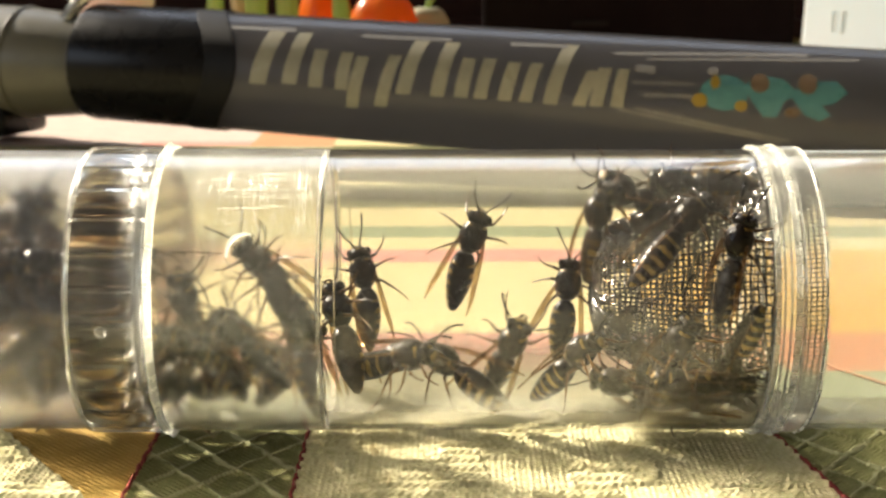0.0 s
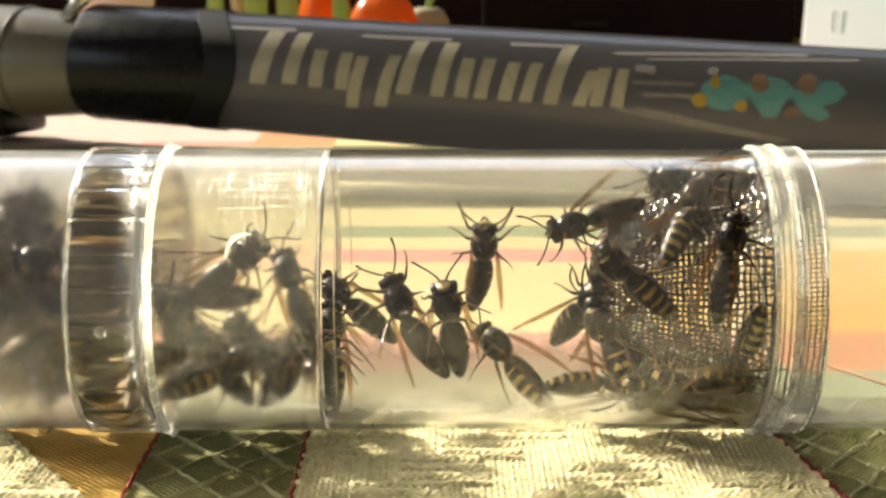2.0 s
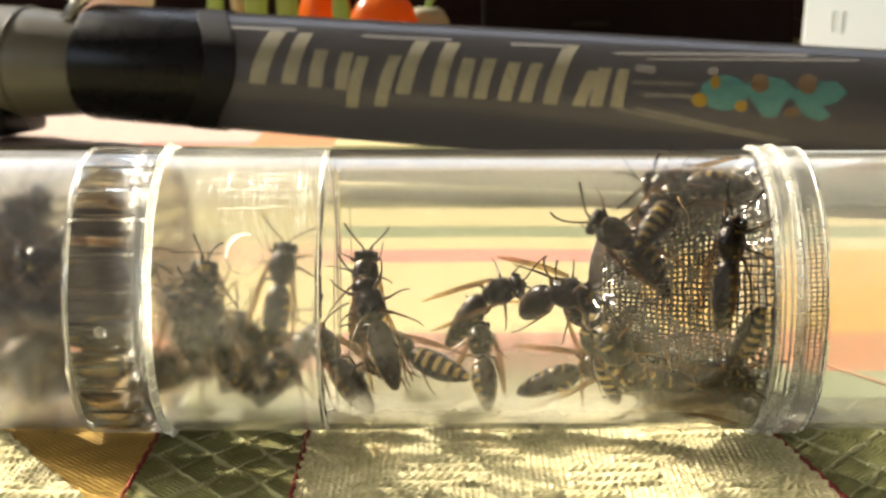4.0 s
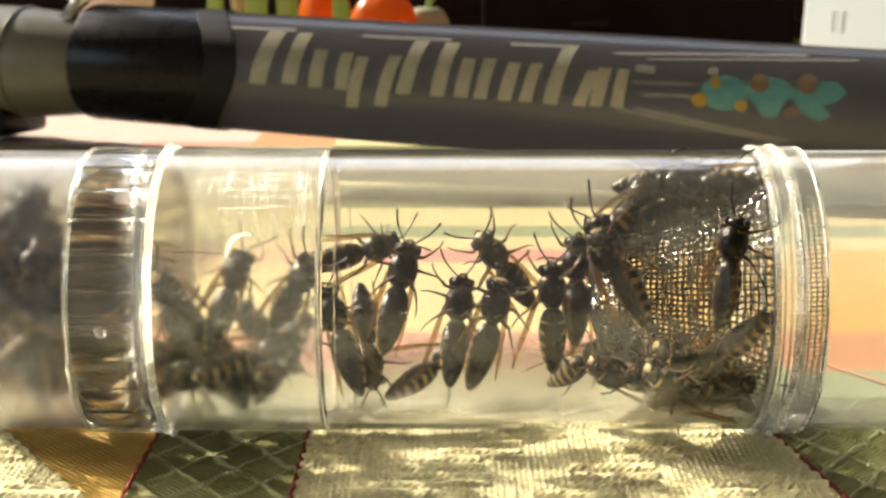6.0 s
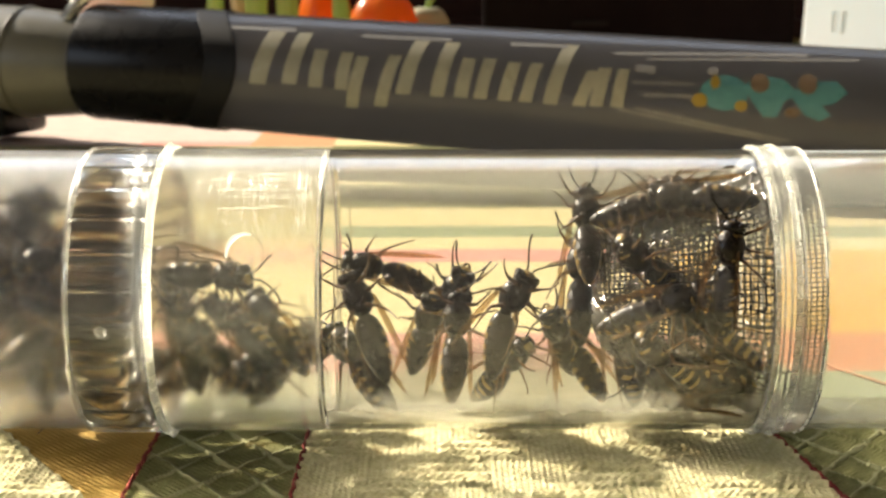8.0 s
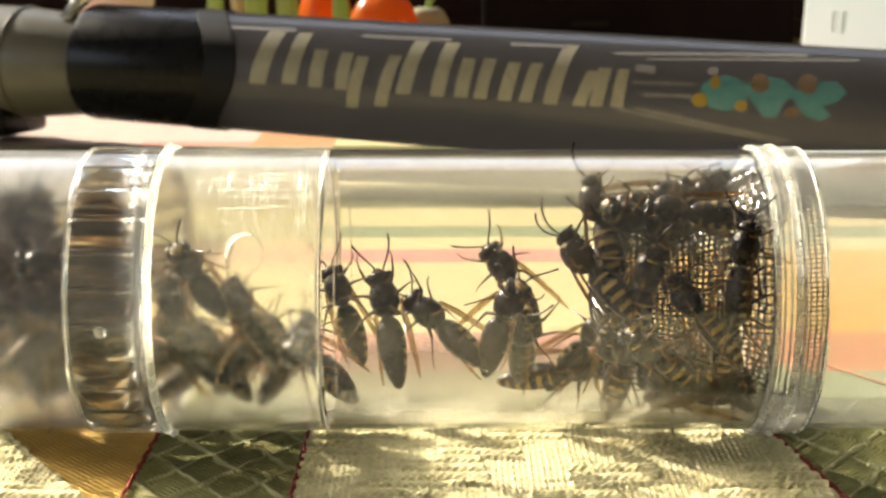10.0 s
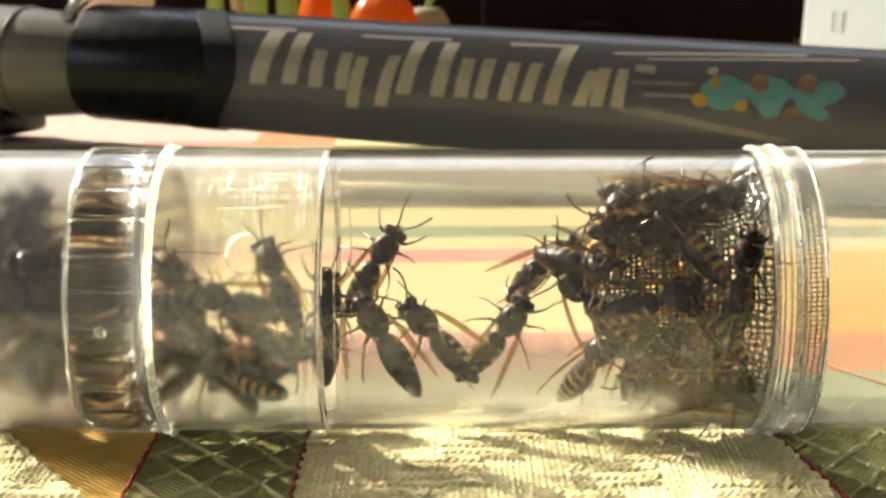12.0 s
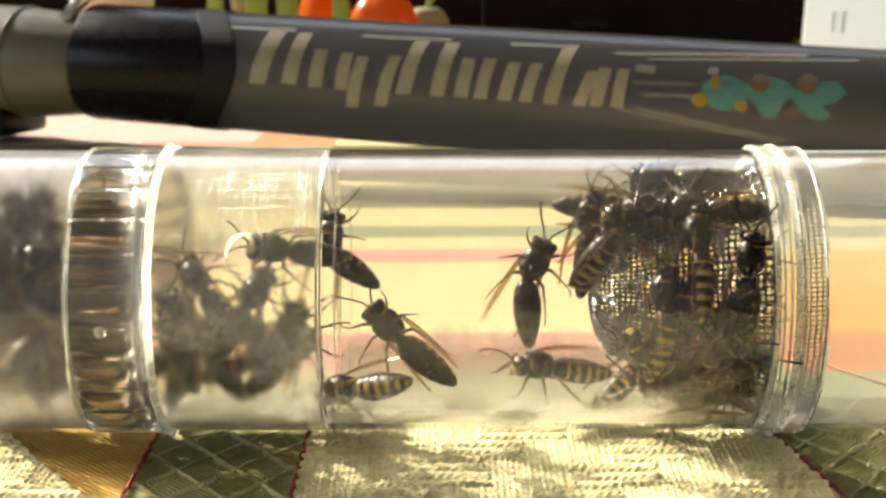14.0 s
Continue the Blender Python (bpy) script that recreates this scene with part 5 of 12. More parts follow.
    walk(WASPS[4], [(0.00, at(1.9, -9.2, 8.9, 0.28, 0.18, -0.16, 0.93)), (0.25, at(6.5, -7.9, 11.5, 0.54, 0.25, -0.27, 0.75)), (0.50, at(11.1, -8.2, 11.9, 0.74, 0.29, -0.34, 0.50)), (1.00, at(14.8, -7.4, 11.7, 0.67, 0.31, -0.33, 0.58)), (1.50, at(13.3, -9.0, 9.2, 0.92, 0.17, -0.21, 0.28)), (1.75, at(10.8, -7.7, 11.7, 0.67, 0.26, -0.23, 0.65)), (2.00, at(8.3, -9.3, 10.5, 0.29, 0.29, -0.20, 0.89)), (2.50, at(0.3, -9.1, 8.0, 0.28, -0.07, -0.09, 0.95)), (3.00, at(-4.4, -9.1, 7.4, 0.27, -0.10, -0.08, 0.95)), (3.83, at(-4.0, -9.1, 10.6, 0.25, 0.12, 0.14, 0.95)), (4.67, at(-3.0, -9.1, 12.9, 0.16, 0.20, 0.44, 0.86)), (5.50, at(0.7, -9.1, 16.2, 0.06, 0.39, 0.59, 0.70)), (5.75, at(1.2, -9.1, 15.9, -0.18, 0.54, 0.63, 0.53)), (6.00, at(1.8, -9.1, 15.5, -0.39, 0.64, 0.60, 0.29)), (6.50, at(5.2, -9.1, 17.6, -0.31, 0.61, 0.63, 0.37)), (7.00, at(4.7, -9.1, 14.0, -0.05, 0.45, 0.66, 0.60)), (7.25, at(3.3, -9.1, 16.7, -0.29, 0.60, 0.63, 0.41)), (7.50, at(1.9, -9.1, 19.5, -0.49, 0.67, 0.53, 0.17)), (8.00, at(1.7, -9.1, 13.5, -0.38, 0.63, 0.61, 0.30)), (8.83, at(0.5, -9.1, 14.7, -0.24, 0.63, 0.63, 0.38)), (9.67, at(-0.1, -9.1, 14.6, -0.07, 0.44, 0.68, 0.59)), (10.50, at(-1.3, -9.1, 15.8, 0.10, 0.34, 0.58, 0.74)), (11.00, at(-3.5, -9.4, 14.2, -0.02, 0.30, 0.58, 0.76)), (11.50, at(-4.3, -9.1, 14.6, -0.16, 0.53, 0.66, 0.51)), (12.00, at(-1.2, -9.2, 13.8, 0.02, 0.41, 0.58, 0.70)), (12.17, at(-0.7, -9.2, 12.7, 0.44, 0.42, 0.37, 0.70)), (12.33, at(-0.1, -9.3, 11.5, 0.76, 0.34, 0.06, 0.55)), (12.50, at(0.4, -9.3, 10.4, 0.91, 0.18, -0.25, 0.27)), (12.67, at(2.1, -9.5, 12.0, 0.85, -0.06, -0.52, -0.05)), (12.83, at(3.8, -9.7, 13.6, 0.58, -0.29, -0.66, -0.37)), (13.00, at(5.5, -9.9, 15.2, 0.17, -0.45, -0.65, -0.59)), (13.50, at(6.5, -9.9, 14.1, 0.52, -0.51, -0.48, -0.48)), (14.00, at(10.4, -9.9, 20.9, 0.61, -0.59, -0.38, -0.37))])
    walk(limb(WASPS[4], "abdomen"), [(0.00, at(0, 0, 0, 1.00, 0.00, 0.00, -0.01)), (0.25, at(0, 0, 0, 1.00, 0.00, 0.00, -0.00)), (0.50, at(0, 0, 0, 1.00, 0.00, 0.01, 0.00)), (1.00, at(0, 0, 0, 1.00, 0.00, 0.01, 0.00)), (1.50, at(0, 0, 0, 1.00, 0.00, 0.00, 0.01)), (1.75, at(0, 0, 0, 1.00, 0.00, 0.00, 0.00)), (2.00, at(0, 0, 0, 1.00, 0.00, 0.00, -0.00)), (2.50, at(0, 0, 0, 1.00, 0.00, 0.00, -0.01)), (3.00, at(0, 0, 0, 1.00, 0.00, 0.00, -0.01)), (3.83, at(0, 0, 0, 1.00, 0.00, -0.00, -0.01)), (4.67, at(0, 0, 0, 1.00, 0.00, -0.00, -0.00)), (5.50, at(0, 0, 0, 1.00, -0.00, -0.01, -0.00)), (5.75, at(0, 0, 0, 1.00, 0.00, -0.01, -0.00)), (6.00, at(0, 0, 0, 1.00, 0.00, -0.01, 0.00)), (6.50, at(0, 0, 0, 1.00, -0.00, -0.01, -0.00)), (7.00, at(0, 0, 0, 1.00, -0.00, -0.01, -0.00)), (7.25, at(0, 0, 0, 1.00, 0.00, -0.01, -0.00)), (7.50, at(0, 0, 0, 1.00, 0.00, -0.01, 0.00)), (8.00, at(0, 0, 0, 1.00, 0.00, -0.01, 0.00)), (8.83, at(0, 0, 0, 1.00, 0.00, -0.01, -0.00)), (9.67, at(0, 0, 0, 1.00, 0.00, -0.01, -0.00)), (10.50, at(0, 0, 0, 1.00, -0.00, -0.01, -0.00)), (11.00, at(0, 0, 0, 1.00, -0.00, -0.00, -0.00)), (11.50, at(0, 0, 0, 1.00, -0.00, -0.01, -0.00)), (12.00, at(0, 0, 0, 1.00, -0.00, -0.01, -0.00)), (12.17, at(0, 0, 0, 1.00, 0.00, -0.00, -0.00)), (12.33, at(0, 0, 0, 1.00, 0.00, -0.00, 0.00)), (12.50, at(0, 0, 0, 1.00, 0.00, 0.00, 0.00)), (12.67, at(0, 0, 0, 1.00, 0.00, 0.02, 0.03)), (12.83, at(0, 0, 0, 1.00, 0.00, 0.04, 0.06)), (13.00, at(0, 0, 0, 0.99, 0.00, 0.05, 0.09)), (13.50, at(0, 0, 0, 1.00, -0.00, -0.00, -0.06)), (14.00, at(0, 0, 0, 0.97, -0.00, -0.01, -0.25))])
    walk(WASPS[5], [(0.00, at(8.2, -6.6, 10.5, 0.50, 0.63, -0.56, 0.21)), (0.50, at(16.8, -6.6, 18.8, 0.34, 0.61, -0.62, 0.36)), (1.00, at(17.0, -6.7, 17.1, 0.31, 0.61, -0.63, 0.36)), (1.25, at(17.8, -7.1, 17.7, 0.47, 0.41, -0.76, 0.19)), (1.50, at(18.6, -9.9, 18.2, 0.57, 0.17, -0.80, -0.01)), (2.00, at(18.0, -6.7, 16.6, 0.52, 0.66, -0.52, 0.14)), (2.25, at(18.2, -7.0, 10.3, 0.85, 0.46, -0.26, -0.08)), (2.50, at(18.4, -6.5, 6.2, 0.95, 0.13, 0.08, -0.29)), (3.00, at(21.6, -4.3, 6.2, 0.79, 0.59, -0.17, -0.03)), (3.83, at(19.1, -4.8, 7.2, 0.78, 0.60, -0.17, 0.07)), (4.67, at(11.3, -5.4, 8.8, 0.75, 0.55, -0.37, 0.02)), (5.50, at(8.8, -5.9, 9.9, 0.81, 0.51, -0.25, 0.16)), (6.00, at(14.1, -5.9, 16.3, 0.49, 0.49, -0.51, 0.51)), (6.50, at(7.5, -6.5, 11.1, 0.36, 0.59, -0.60, 0.40)), (6.75, at(8.4, -6.6, 10.0, 0.74, 0.34, -0.58, 0.05)), (7.00, at(9.2, -6.7, 8.7, 0.87, -0.02, -0.37, -0.32)), (7.25, at(11.4, -6.6, 9.3, 0.80, 0.34, -0.48, -0.08)), (7.50, at(13.5, -6.5, 9.9, 0.57, 0.62, -0.51, 0.16)), (7.75, at(10.7, -6.6, 9.3, 0.80, 0.32, -0.50, -0.10)), (8.00, at(7.9, -6.7, 8.7, 0.85, -0.04, -0.39, -0.34)), (8.83, at(6.9, -6.7, 9.7, 0.80, 0.27, -0.53, -0.07)), (9.67, at(10.8, -6.6, 11.9, 0.56, 0.44, -0.70, 0.05)), (10.50, at(9.4, -6.6, 13.1, 0.37, 0.61, -0.61, 0.35)), (11.00, at(16.5, -6.7, 20.6, 0.18, 0.53, -0.67, 0.48)), (11.50, at(11.4, -6.7, 14.5, 0.09, 0.50, -0.65, 0.57)), (11.67, at(13.9, -6.7, 12.7, 0.47, 0.39, -0.72, 0.32)), (11.83, at(16.5, -6.6, 10.9, 0.74, 0.20, -0.64, 0.01)), (12.00, at(19.1, -6.6, 9.1, 0.85, -0.03, -0.42, -0.31)), (12.25, at(22.2, -10.2, 10.8, 0.66, 0.07, -0.73, -0.16)), (12.50, at(25.3, -13.2, 11.2, 0.35, 0.16, -0.92, 0.01)), (12.75, at(20.3, -11.8, 12.2, 0.17, 0.32, -0.84, 0.41)), (13.00, at(15.4, -6.7, 16.2, -0.06, 0.41, -0.56, 0.72)), (13.25, at(20.8, -6.2, 10.8, 0.49, 0.54, -0.53, 0.43)), (13.50, at(26.3, -4.8, 6.5, 0.84, 0.46, -0.30, -0.03)), (14.00, at(32.0, -16.7, 12.2, 0.83, 0.41, -0.38, -0.04))])
    walk(limb(WASPS[5], "abdomen"), [(0.00, at(0, 0, 0, 1.00, -0.00, -0.01, -0.00)), (0.50, at(0, 0, 0, 1.00, 0.00, -0.01, 0.00)), (1.00, at(0, 0, 0, 1.00, 0.00, -0.01, 0.00)), (1.25, at(0, 0, 0, 1.00, 0.00, -0.00, -0.00)), (1.50, at(0, 0, 0, 1.00, -0.00, -0.00, -0.00)), (2.00, at(0, 0, 0, 1.00, -0.00, -0.01, -0.00)), (2.25, at(0, 0, 0, 1.00, -0.00, -0.00, -0.00)), (2.50, at(0, 0, 0, 1.00, -0.00, -0.00, -0.01)), (3.00, at(0, 0, 0, 1.00, -0.00, -0.00, -0.00)), (3.83, at(0, 0, 0, 1.00, 0.00, -0.01, 0.01)), (4.67, at(0, 0, 0, 1.00, 0.00, -0.01, 0.02)), (5.50, at(0, 0, 0, 1.00, 0.00, -0.02, 0.03)), (6.00, at(0, 0, 0, 1.00, -0.00, -0.00, -0.01)), (6.50, at(0, 0, 0, 1.00, 0.00, -0.01, 0.00)), (6.75, at(0, 0, 0, 1.00, 0.00, -0.00, -0.00)), (7.00, at(0, 0, 0, 1.00, 0.00, 0.00, -0.01)), (7.25, at(0, 0, 0, 1.00, 0.00, -0.00, -0.00)), (7.50, at(0, 0, 0, 1.00, -0.00, -0.01, -0.00)), (7.75, at(0, 0, 0, 1.00, 0.00, -0.00, -0.00)), (8.00, at(0, 0, 0, 1.00, 0.00, 0.00, -0.01)), (8.83, at(0, 0, 0, 1.00, 0.00, -0.00, -0.00)), (9.67, at(0, 0, 0, 1.00, 0.00, -0.00, -0.00)), (10.50, at(0, 0, 0, 1.00, -0.00, -0.01, -0.00)), (11.00, at(0, 0, 0, 1.00, 0.00, -0.01, 0.00)), (11.50, at(0, 0, 0, 1.00, 0.00, -0.01, 0.00)), (11.67, at(0, 0, 0, 1.00, 0.00, -0.00, -0.00)), (11.83, at(0, 0, 0, 1.00, 0.00, -0.00, -0.00)), (12.00, at(0, 0, 0, 1.00, 0.00, 0.00, -0.01)), (12.25, at(0, 0, 0, 1.00, 0.00, 0.00, -0.00)), (12.50, at(0, 0, 0, 1.00, -0.00, -0.00, -0.00)), (12.75, at(0, 0, 0, 1.00, 0.00, -0.00, -0.00)), (13.00, at(0, 0, 0, 1.00, 0.00, -0.01, 0.00)), (13.25, at(0, 0, 0, 1.00, 0.00, -0.00, 0.00)), (13.50, at(0, 0, 0, 1.00, -0.00, -0.00, -0.00)), (14.00, at(0, 0, 0, 1.00, -0.00, -0.00, -0.00))])
    walk(WASPS[6], [(0.00, at(16.2, -0.7, 16.0, 0.57, 0.49, -0.43, 0.50)), (0.50, at(11.8, -0.3, 18.1, 0.57, 0.41, -0.41, 0.58)), (1.00, at(13.0, -0.1, 15.1, 0.32, -0.02, -0.49, 0.81)), (1.25, at(16.7, -1.8, 12.6, 0.56, -0.02, -0.64, 0.53)), (1.50, at(20.4, -3.1, 10.7, 0.70, -0.02, -0.69, 0.17)), (1.75, at(20.7, -3.5, 8.6, 0.81, 0.42, -0.37, 0.15)), (2.00, at(20.9, -3.6, 5.7, 0.67, 0.73, 0.07, 0.09)), (2.25, at(14.7, -1.2, 8.3, 0.60, 0.48, -0.03, 0.64)), (2.50, at(8.5, -0.1, 5.5, 0.30, 0.05, -0.12, 0.95)), (3.00, at(7.4, -0.1, 6.8, 0.31, 0.14, -0.15, 0.93)), (3.83, at(6.2, -0.3, 7.9, 0.55, 0.31, -0.13, 0.77)), (4.67, at(-0.5, -0.3, 9.3, 0.76, 0.27, -0.37, 0.46)), (5.50, at(-2.0, -0.5, 7.9, 0.96, 0.15, -0.20, 0.16)), (6.00, at(-1.1, -0.1, 6.8, 0.93, 0.15, -0.14, 0.30)), (6.50, at(1.2, -0.4, 8.4, 0.94, 0.17, -0.23, 0.22)), (7.00, at(2.6, -0.4, 6.6, 0.96, 0.14, -0.11, 0.20)), (7.50, at(7.6, -0.3, 9.1, 0.75, 0.51, -0.17, 0.38)), (8.00, at(17.5, -0.2, 9.3, 0.48, 0.21, -0.45, 0.72)), (8.83, at(17.4, -0.4, 10.2, 0.57, 0.46, -0.32, 0.60)), (9.67, at(19.1, -1.0, 10.7, 0.65, 0.50, -0.46, 0.34)), (10.50, at(17.5, -0.9, 9.1, 0.80, 0.53, -0.24, 0.16)), (10.75, at(16.8, -0.6, 11.2, 0.65, 0.37, -0.44, 0.50)), (11.00, at(16.0, -0.3, 13.4, 0.37, 0.14, -0.54, 0.74)), (11.50, at(16.3, -0.2, 8.3, 0.32, 0.24, -0.19, 0.90)), (11.75, at(17.1, -5.4, 13.6, 0.42, 0.13, -0.59, 0.68)), (12.00, at(18.0, -11.2, 18.9, 0.42, -0.01, -0.85, 0.31)), (12.50, at(23.0, -11.4, 10.4, 0.16, -0.07, -0.82, 0.55)), (12.75, at(21.8, -7.2, 10.2, 0.48, -0.05, -0.78, 0.39)), (13.00, at(20.6, -3.1, 10.6, 0.74, -0.02, -0.65, 0.17)), (13.50, at(20.9, -3.1, 8.7, 0.90, -0.03, -0.41, 0.14)), (14.00, at(25.8, -3.1, 7.5, 0.94, -0.04, -0.32, 0.14))])
    walk(limb(WASPS[6], "abdomen"), [(0.00, at(0, 0, 0, 1.00, 0.00, 0.00, 0.00)), (0.50, at(0, 0, 0, 1.00, 0.00, 0.02, 0.07)), (1.00, at(0, 0, 0, 1.00, 0.00, 0.01, -0.00)), (1.25, at(0, 0, 0, 1.00, 0.00, 0.00, 0.00)), (1.50, at(0, 0, 0, 1.00, 0.00, 0.00, 0.00)), (1.75, at(0, 0, 0, 1.00, 0.00, 0.00, 0.00)), (2.00, at(0, 0, 0, 1.00, 0.00, 0.00, -0.00)), (2.25, at(0, 0, 0, 1.00, 0.00, 0.00, -0.00)), (2.50, at(0, 0, 0, 1.00, 0.00, 0.00, -0.01)), (3.00, at(0, 0, 0, 1.00, 0.00, 0.00, -0.01)), (3.83, at(0, 0, 0, 1.00, 0.00, 0.00, -0.00)), (4.67, at(0, 0, 0, 1.00, 0.00, 0.00, 0.00)), (5.50, at(0, 0, 0, 1.00, 0.00, 0.00, 0.00)), (6.00, at(0, 0, 0, 1.00, 0.00, 0.00, 0.01)), (6.50, at(0, 0, 0, 1.00, 0.00, 0.00, 0.00)), (7.00, at(0, 0, 0, 1.00, 0.00, 0.00, 0.00)), (7.50, at(0, 0, 0, 1.00, 0.00, 0.01, 0.00)), (8.00, at(0, 0, 0, 1.00, 0.00, 0.01, -0.00)), (8.83, at(0, 0, 0, 1.00, 0.00, 0.00, -0.00)), (9.67, at(0, 0, 0, 1.00, 0.00, 0.00, -0.00)), (10.50, at(0, 0, 0, 1.00, 0.00, 0.00, 0.00)), (10.75, at(0, 0, 0, 1.00, 0.00, 0.00, -0.00)), (11.00, at(0, 0, 0, 1.00, 0.00, 0.01, -0.00)), (11.50, at(0, 0, 0, 1.00, 0.00, 0.00, -0.01)), (11.75, at(0, 0, 0, 1.00, 0.00, 0.00, -0.00)), (12.00, at(0, 0, 0, 1.00, 0.00, 0.00, 0.00)), (12.50, at(0, 0, 0, 1.00, 0.00, 0.00, 0.00)), (12.75, at(0, 0, 0, 1.00, 0.00, 0.00, 0.00)), (13.00, at(0, 0, 0, 1.00, 0.00, 0.00, 0.00)), (13.50, at(0, 0, 0, 1.00, 0.00, 0.00, 0.00)), (14.00, at(0, 0, 0, 1.00, 0.00, 0.00, 0.00))])
    walk(WASPS[7], [(0.00, at(16.1, -10.6, 10.4, 0.88, 0.01, -0.40, -0.26)), (0.50, at(17.1, -10.7, 10.1, 0.85, -0.05, -0.40, -0.34)), (1.00, at(17.4, -10.7, 10.1, 0.92, 0.03, -0.27, -0.28)), (1.25, at(21.1, -13.2, 13.5, 0.75, 0.10, -0.64, -0.13)), (1.50, at(24.7, -16.1, 16.7, 0.44, 0.15, -0.88, 0.06)), (2.00, at(22.5, -15.5, 22.9, 0.37, 0.13, -0.92, 0.08)), (2.50, at(20.5, -12.6, 25.4, 0.40, 0.15, -0.90, 0.02)), (2.75, at(19.9, -12.0, 27.1, 0.22, 0.08, -0.85, 0.47)), (3.00, at(19.3, -10.1, 27.0, -0.01, -0.01, -0.59, 0.81)), (3.83, at(22.5, -13.2, 26.8, 0.21, 0.07, -0.74, 0.64)), (4.67, at(23.5, -14.6, 23.7, 0.39, 0.04, -0.82, 0.41)), (5.50, at(23.3, -15.5, 20.9, 0.56, 0.17, -0.81, 0.03)), (6.00, at(21.1, -14.6, 23.3, 0.48, 0.13, -0.87, 0.08)), (6.50, at(21.5, -11.2, 25.1, 0.61, 0.20, -0.76, -0.04)), (6.75, at(22.6, -15.7, 23.0, 0.29, 0.16, -0.85, 0.42)), (7.00, at(23.6, -17.5, 19.6, -0.13, 0.06, -0.66, 0.74)), (7.17, at(24.6, -16.2, 19.2, 0.30, 0.26, -0.69, 0.61)), (7.33, at(25.5, -16.0, 19.0, 0.66, 0.39, -0.55, 0.33)), (7.50, at(26.5, -16.1, 18.8, 0.86, 0.43, -0.28, -0.02)), (8.00, at(26.5, -16.0, 19.1, 0.85, 0.46, -0.26, -0.03)), (8.83, at(25.5, -15.2, 19.6, 0.81, 0.40, -0.43, 0.04)), (9.67, at(24.3, -14.8, 21.0, 0.76, 0.22, -0.60, 0.08)), (10.50, at(25.2, -14.9, 21.1, 0.68, 0.22, -0.70, -0.01)), (11.00, at(22.2, -15.9, 21.8, 0.30, 0.15, -0.94, 0.02)), (11.50, at(19.7, -8.0, 11.4, 0.74, 0.10, -0.66, 0.09)), (12.00, at(26.2, -15.9, 19.8, 0.83, 0.51, -0.21, -0.04)), (12.50, at(31.3, -16.4, 19.7, 0.84, 0.43, -0.33, -0.05)), (12.75, at(30.6, -17.0, 18.3, 0.53, 0.38, -0.69, 0.32)), (13.00, at(29.9, -17.4, 17.1, 0.03, 0.20, -0.79, 0.57)), (13.25, at(28.9, -17.9, 16.7, 0.33, 0.22, -0.87, 0.31)), (13.50, at(27.8, -16.9, 16.3, 0.58, 0.20, -0.79, -0.01)), (14.00, at(28.2, -12.6, 11.3, 0.76, 0.25, -0.60, -0.01))])
    walk(limb(WASPS[7], "abdomen"), [(0.00, at(0, 0, 0, 1.00, 0.00, 0.00, -0.01)), (0.50, at(0, 0, 0, 1.00, 0.00, 0.00, -0.01)), (1.00, at(0, 0, 0, 1.00, 0.00, 0.00, -0.01)), (1.25, at(0, 0, 0, 1.00, 0.00, 0.00, -0.00)), (1.50, at(0, 0, 0, 1.00, -0.00, -0.00, -0.00)), (2.00, at(0, 0, 0, 1.00, -0.00, -0.00, -0.00)), (2.50, at(0, 0, 0, 1.00, -0.00, -0.00, -0.00)), (2.75, at(0, 0, 0, 0.97, -0.00, -0.07, -0.23)), (3.00, at(0, 0, 0, 0.89, -0.00, -0.14, -0.44)), (3.83, at(0, 0, 0, 0.95, -0.00, -0.09, -0.30)), (4.67, at(0, 0, 0, 0.99, -0.00, -0.05, -0.15)), (5.50, at(0, 0, 0, 1.00, -0.00, -0.00, -0.00)), (6.00, at(0, 0, 0, 1.00, -0.00, -0.00, -0.00)), (6.50, at(0, 0, 0, 0.98, 0.00, -0.05, 0.17)), (6.75, at(0, 0, 0, 1.00, 0.00, -0.03, 0.08)), (7.00, at(0, 0, 0, 1.00, 0.00, -0.00, 0.00)), (7.17, at(0, 0, 0, 1.00, 0.00, -0.00, -0.00)), (7.33, at(0, 0, 0, 1.00, 0.00, -0.00, -0.00)), (7.50, at(0, 0, 0, 1.00, -0.00, -0.00, -0.00)), (8.00, at(0, 0, 0, 1.00, -0.00, -0.00, -0.00)), (8.83, at(0, 0, 0, 1.00, -0.00, -0.00, -0.00)), (9.67, at(0, 0, 0, 1.00, -0.00, -0.00, -0.00)), (10.50, at(0, 0, 0, 1.00, -0.00, -0.00, -0.00)), (11.00, at(0, 0, 0, 1.00, -0.00, -0.00, -0.00)), (11.50, at(0, 0, 0, 1.00, 0.00, -0.05, 0.01)), (12.00, at(0, 0, 0, 1.00, -0.00, -0.00, -0.00)), (12.50, at(0, 0, 0, 1.00, -0.00, -0.00, -0.00)), (12.75, at(0, 0, 0, 1.00, -0.00, -0.00, -0.00)), (13.00, at(0, 0, 0, 1.00, -0.00, -0.00, -0.00)), (13.25, at(0, 0, 0, 1.00, -0.00, -0.00, -0.00)), (13.50, at(0, 0, 0, 1.00, -0.00, -0.00, -0.00)), (14.00, at(0, 0, 0, 1.00, -0.00, -0.00, -0.00))])
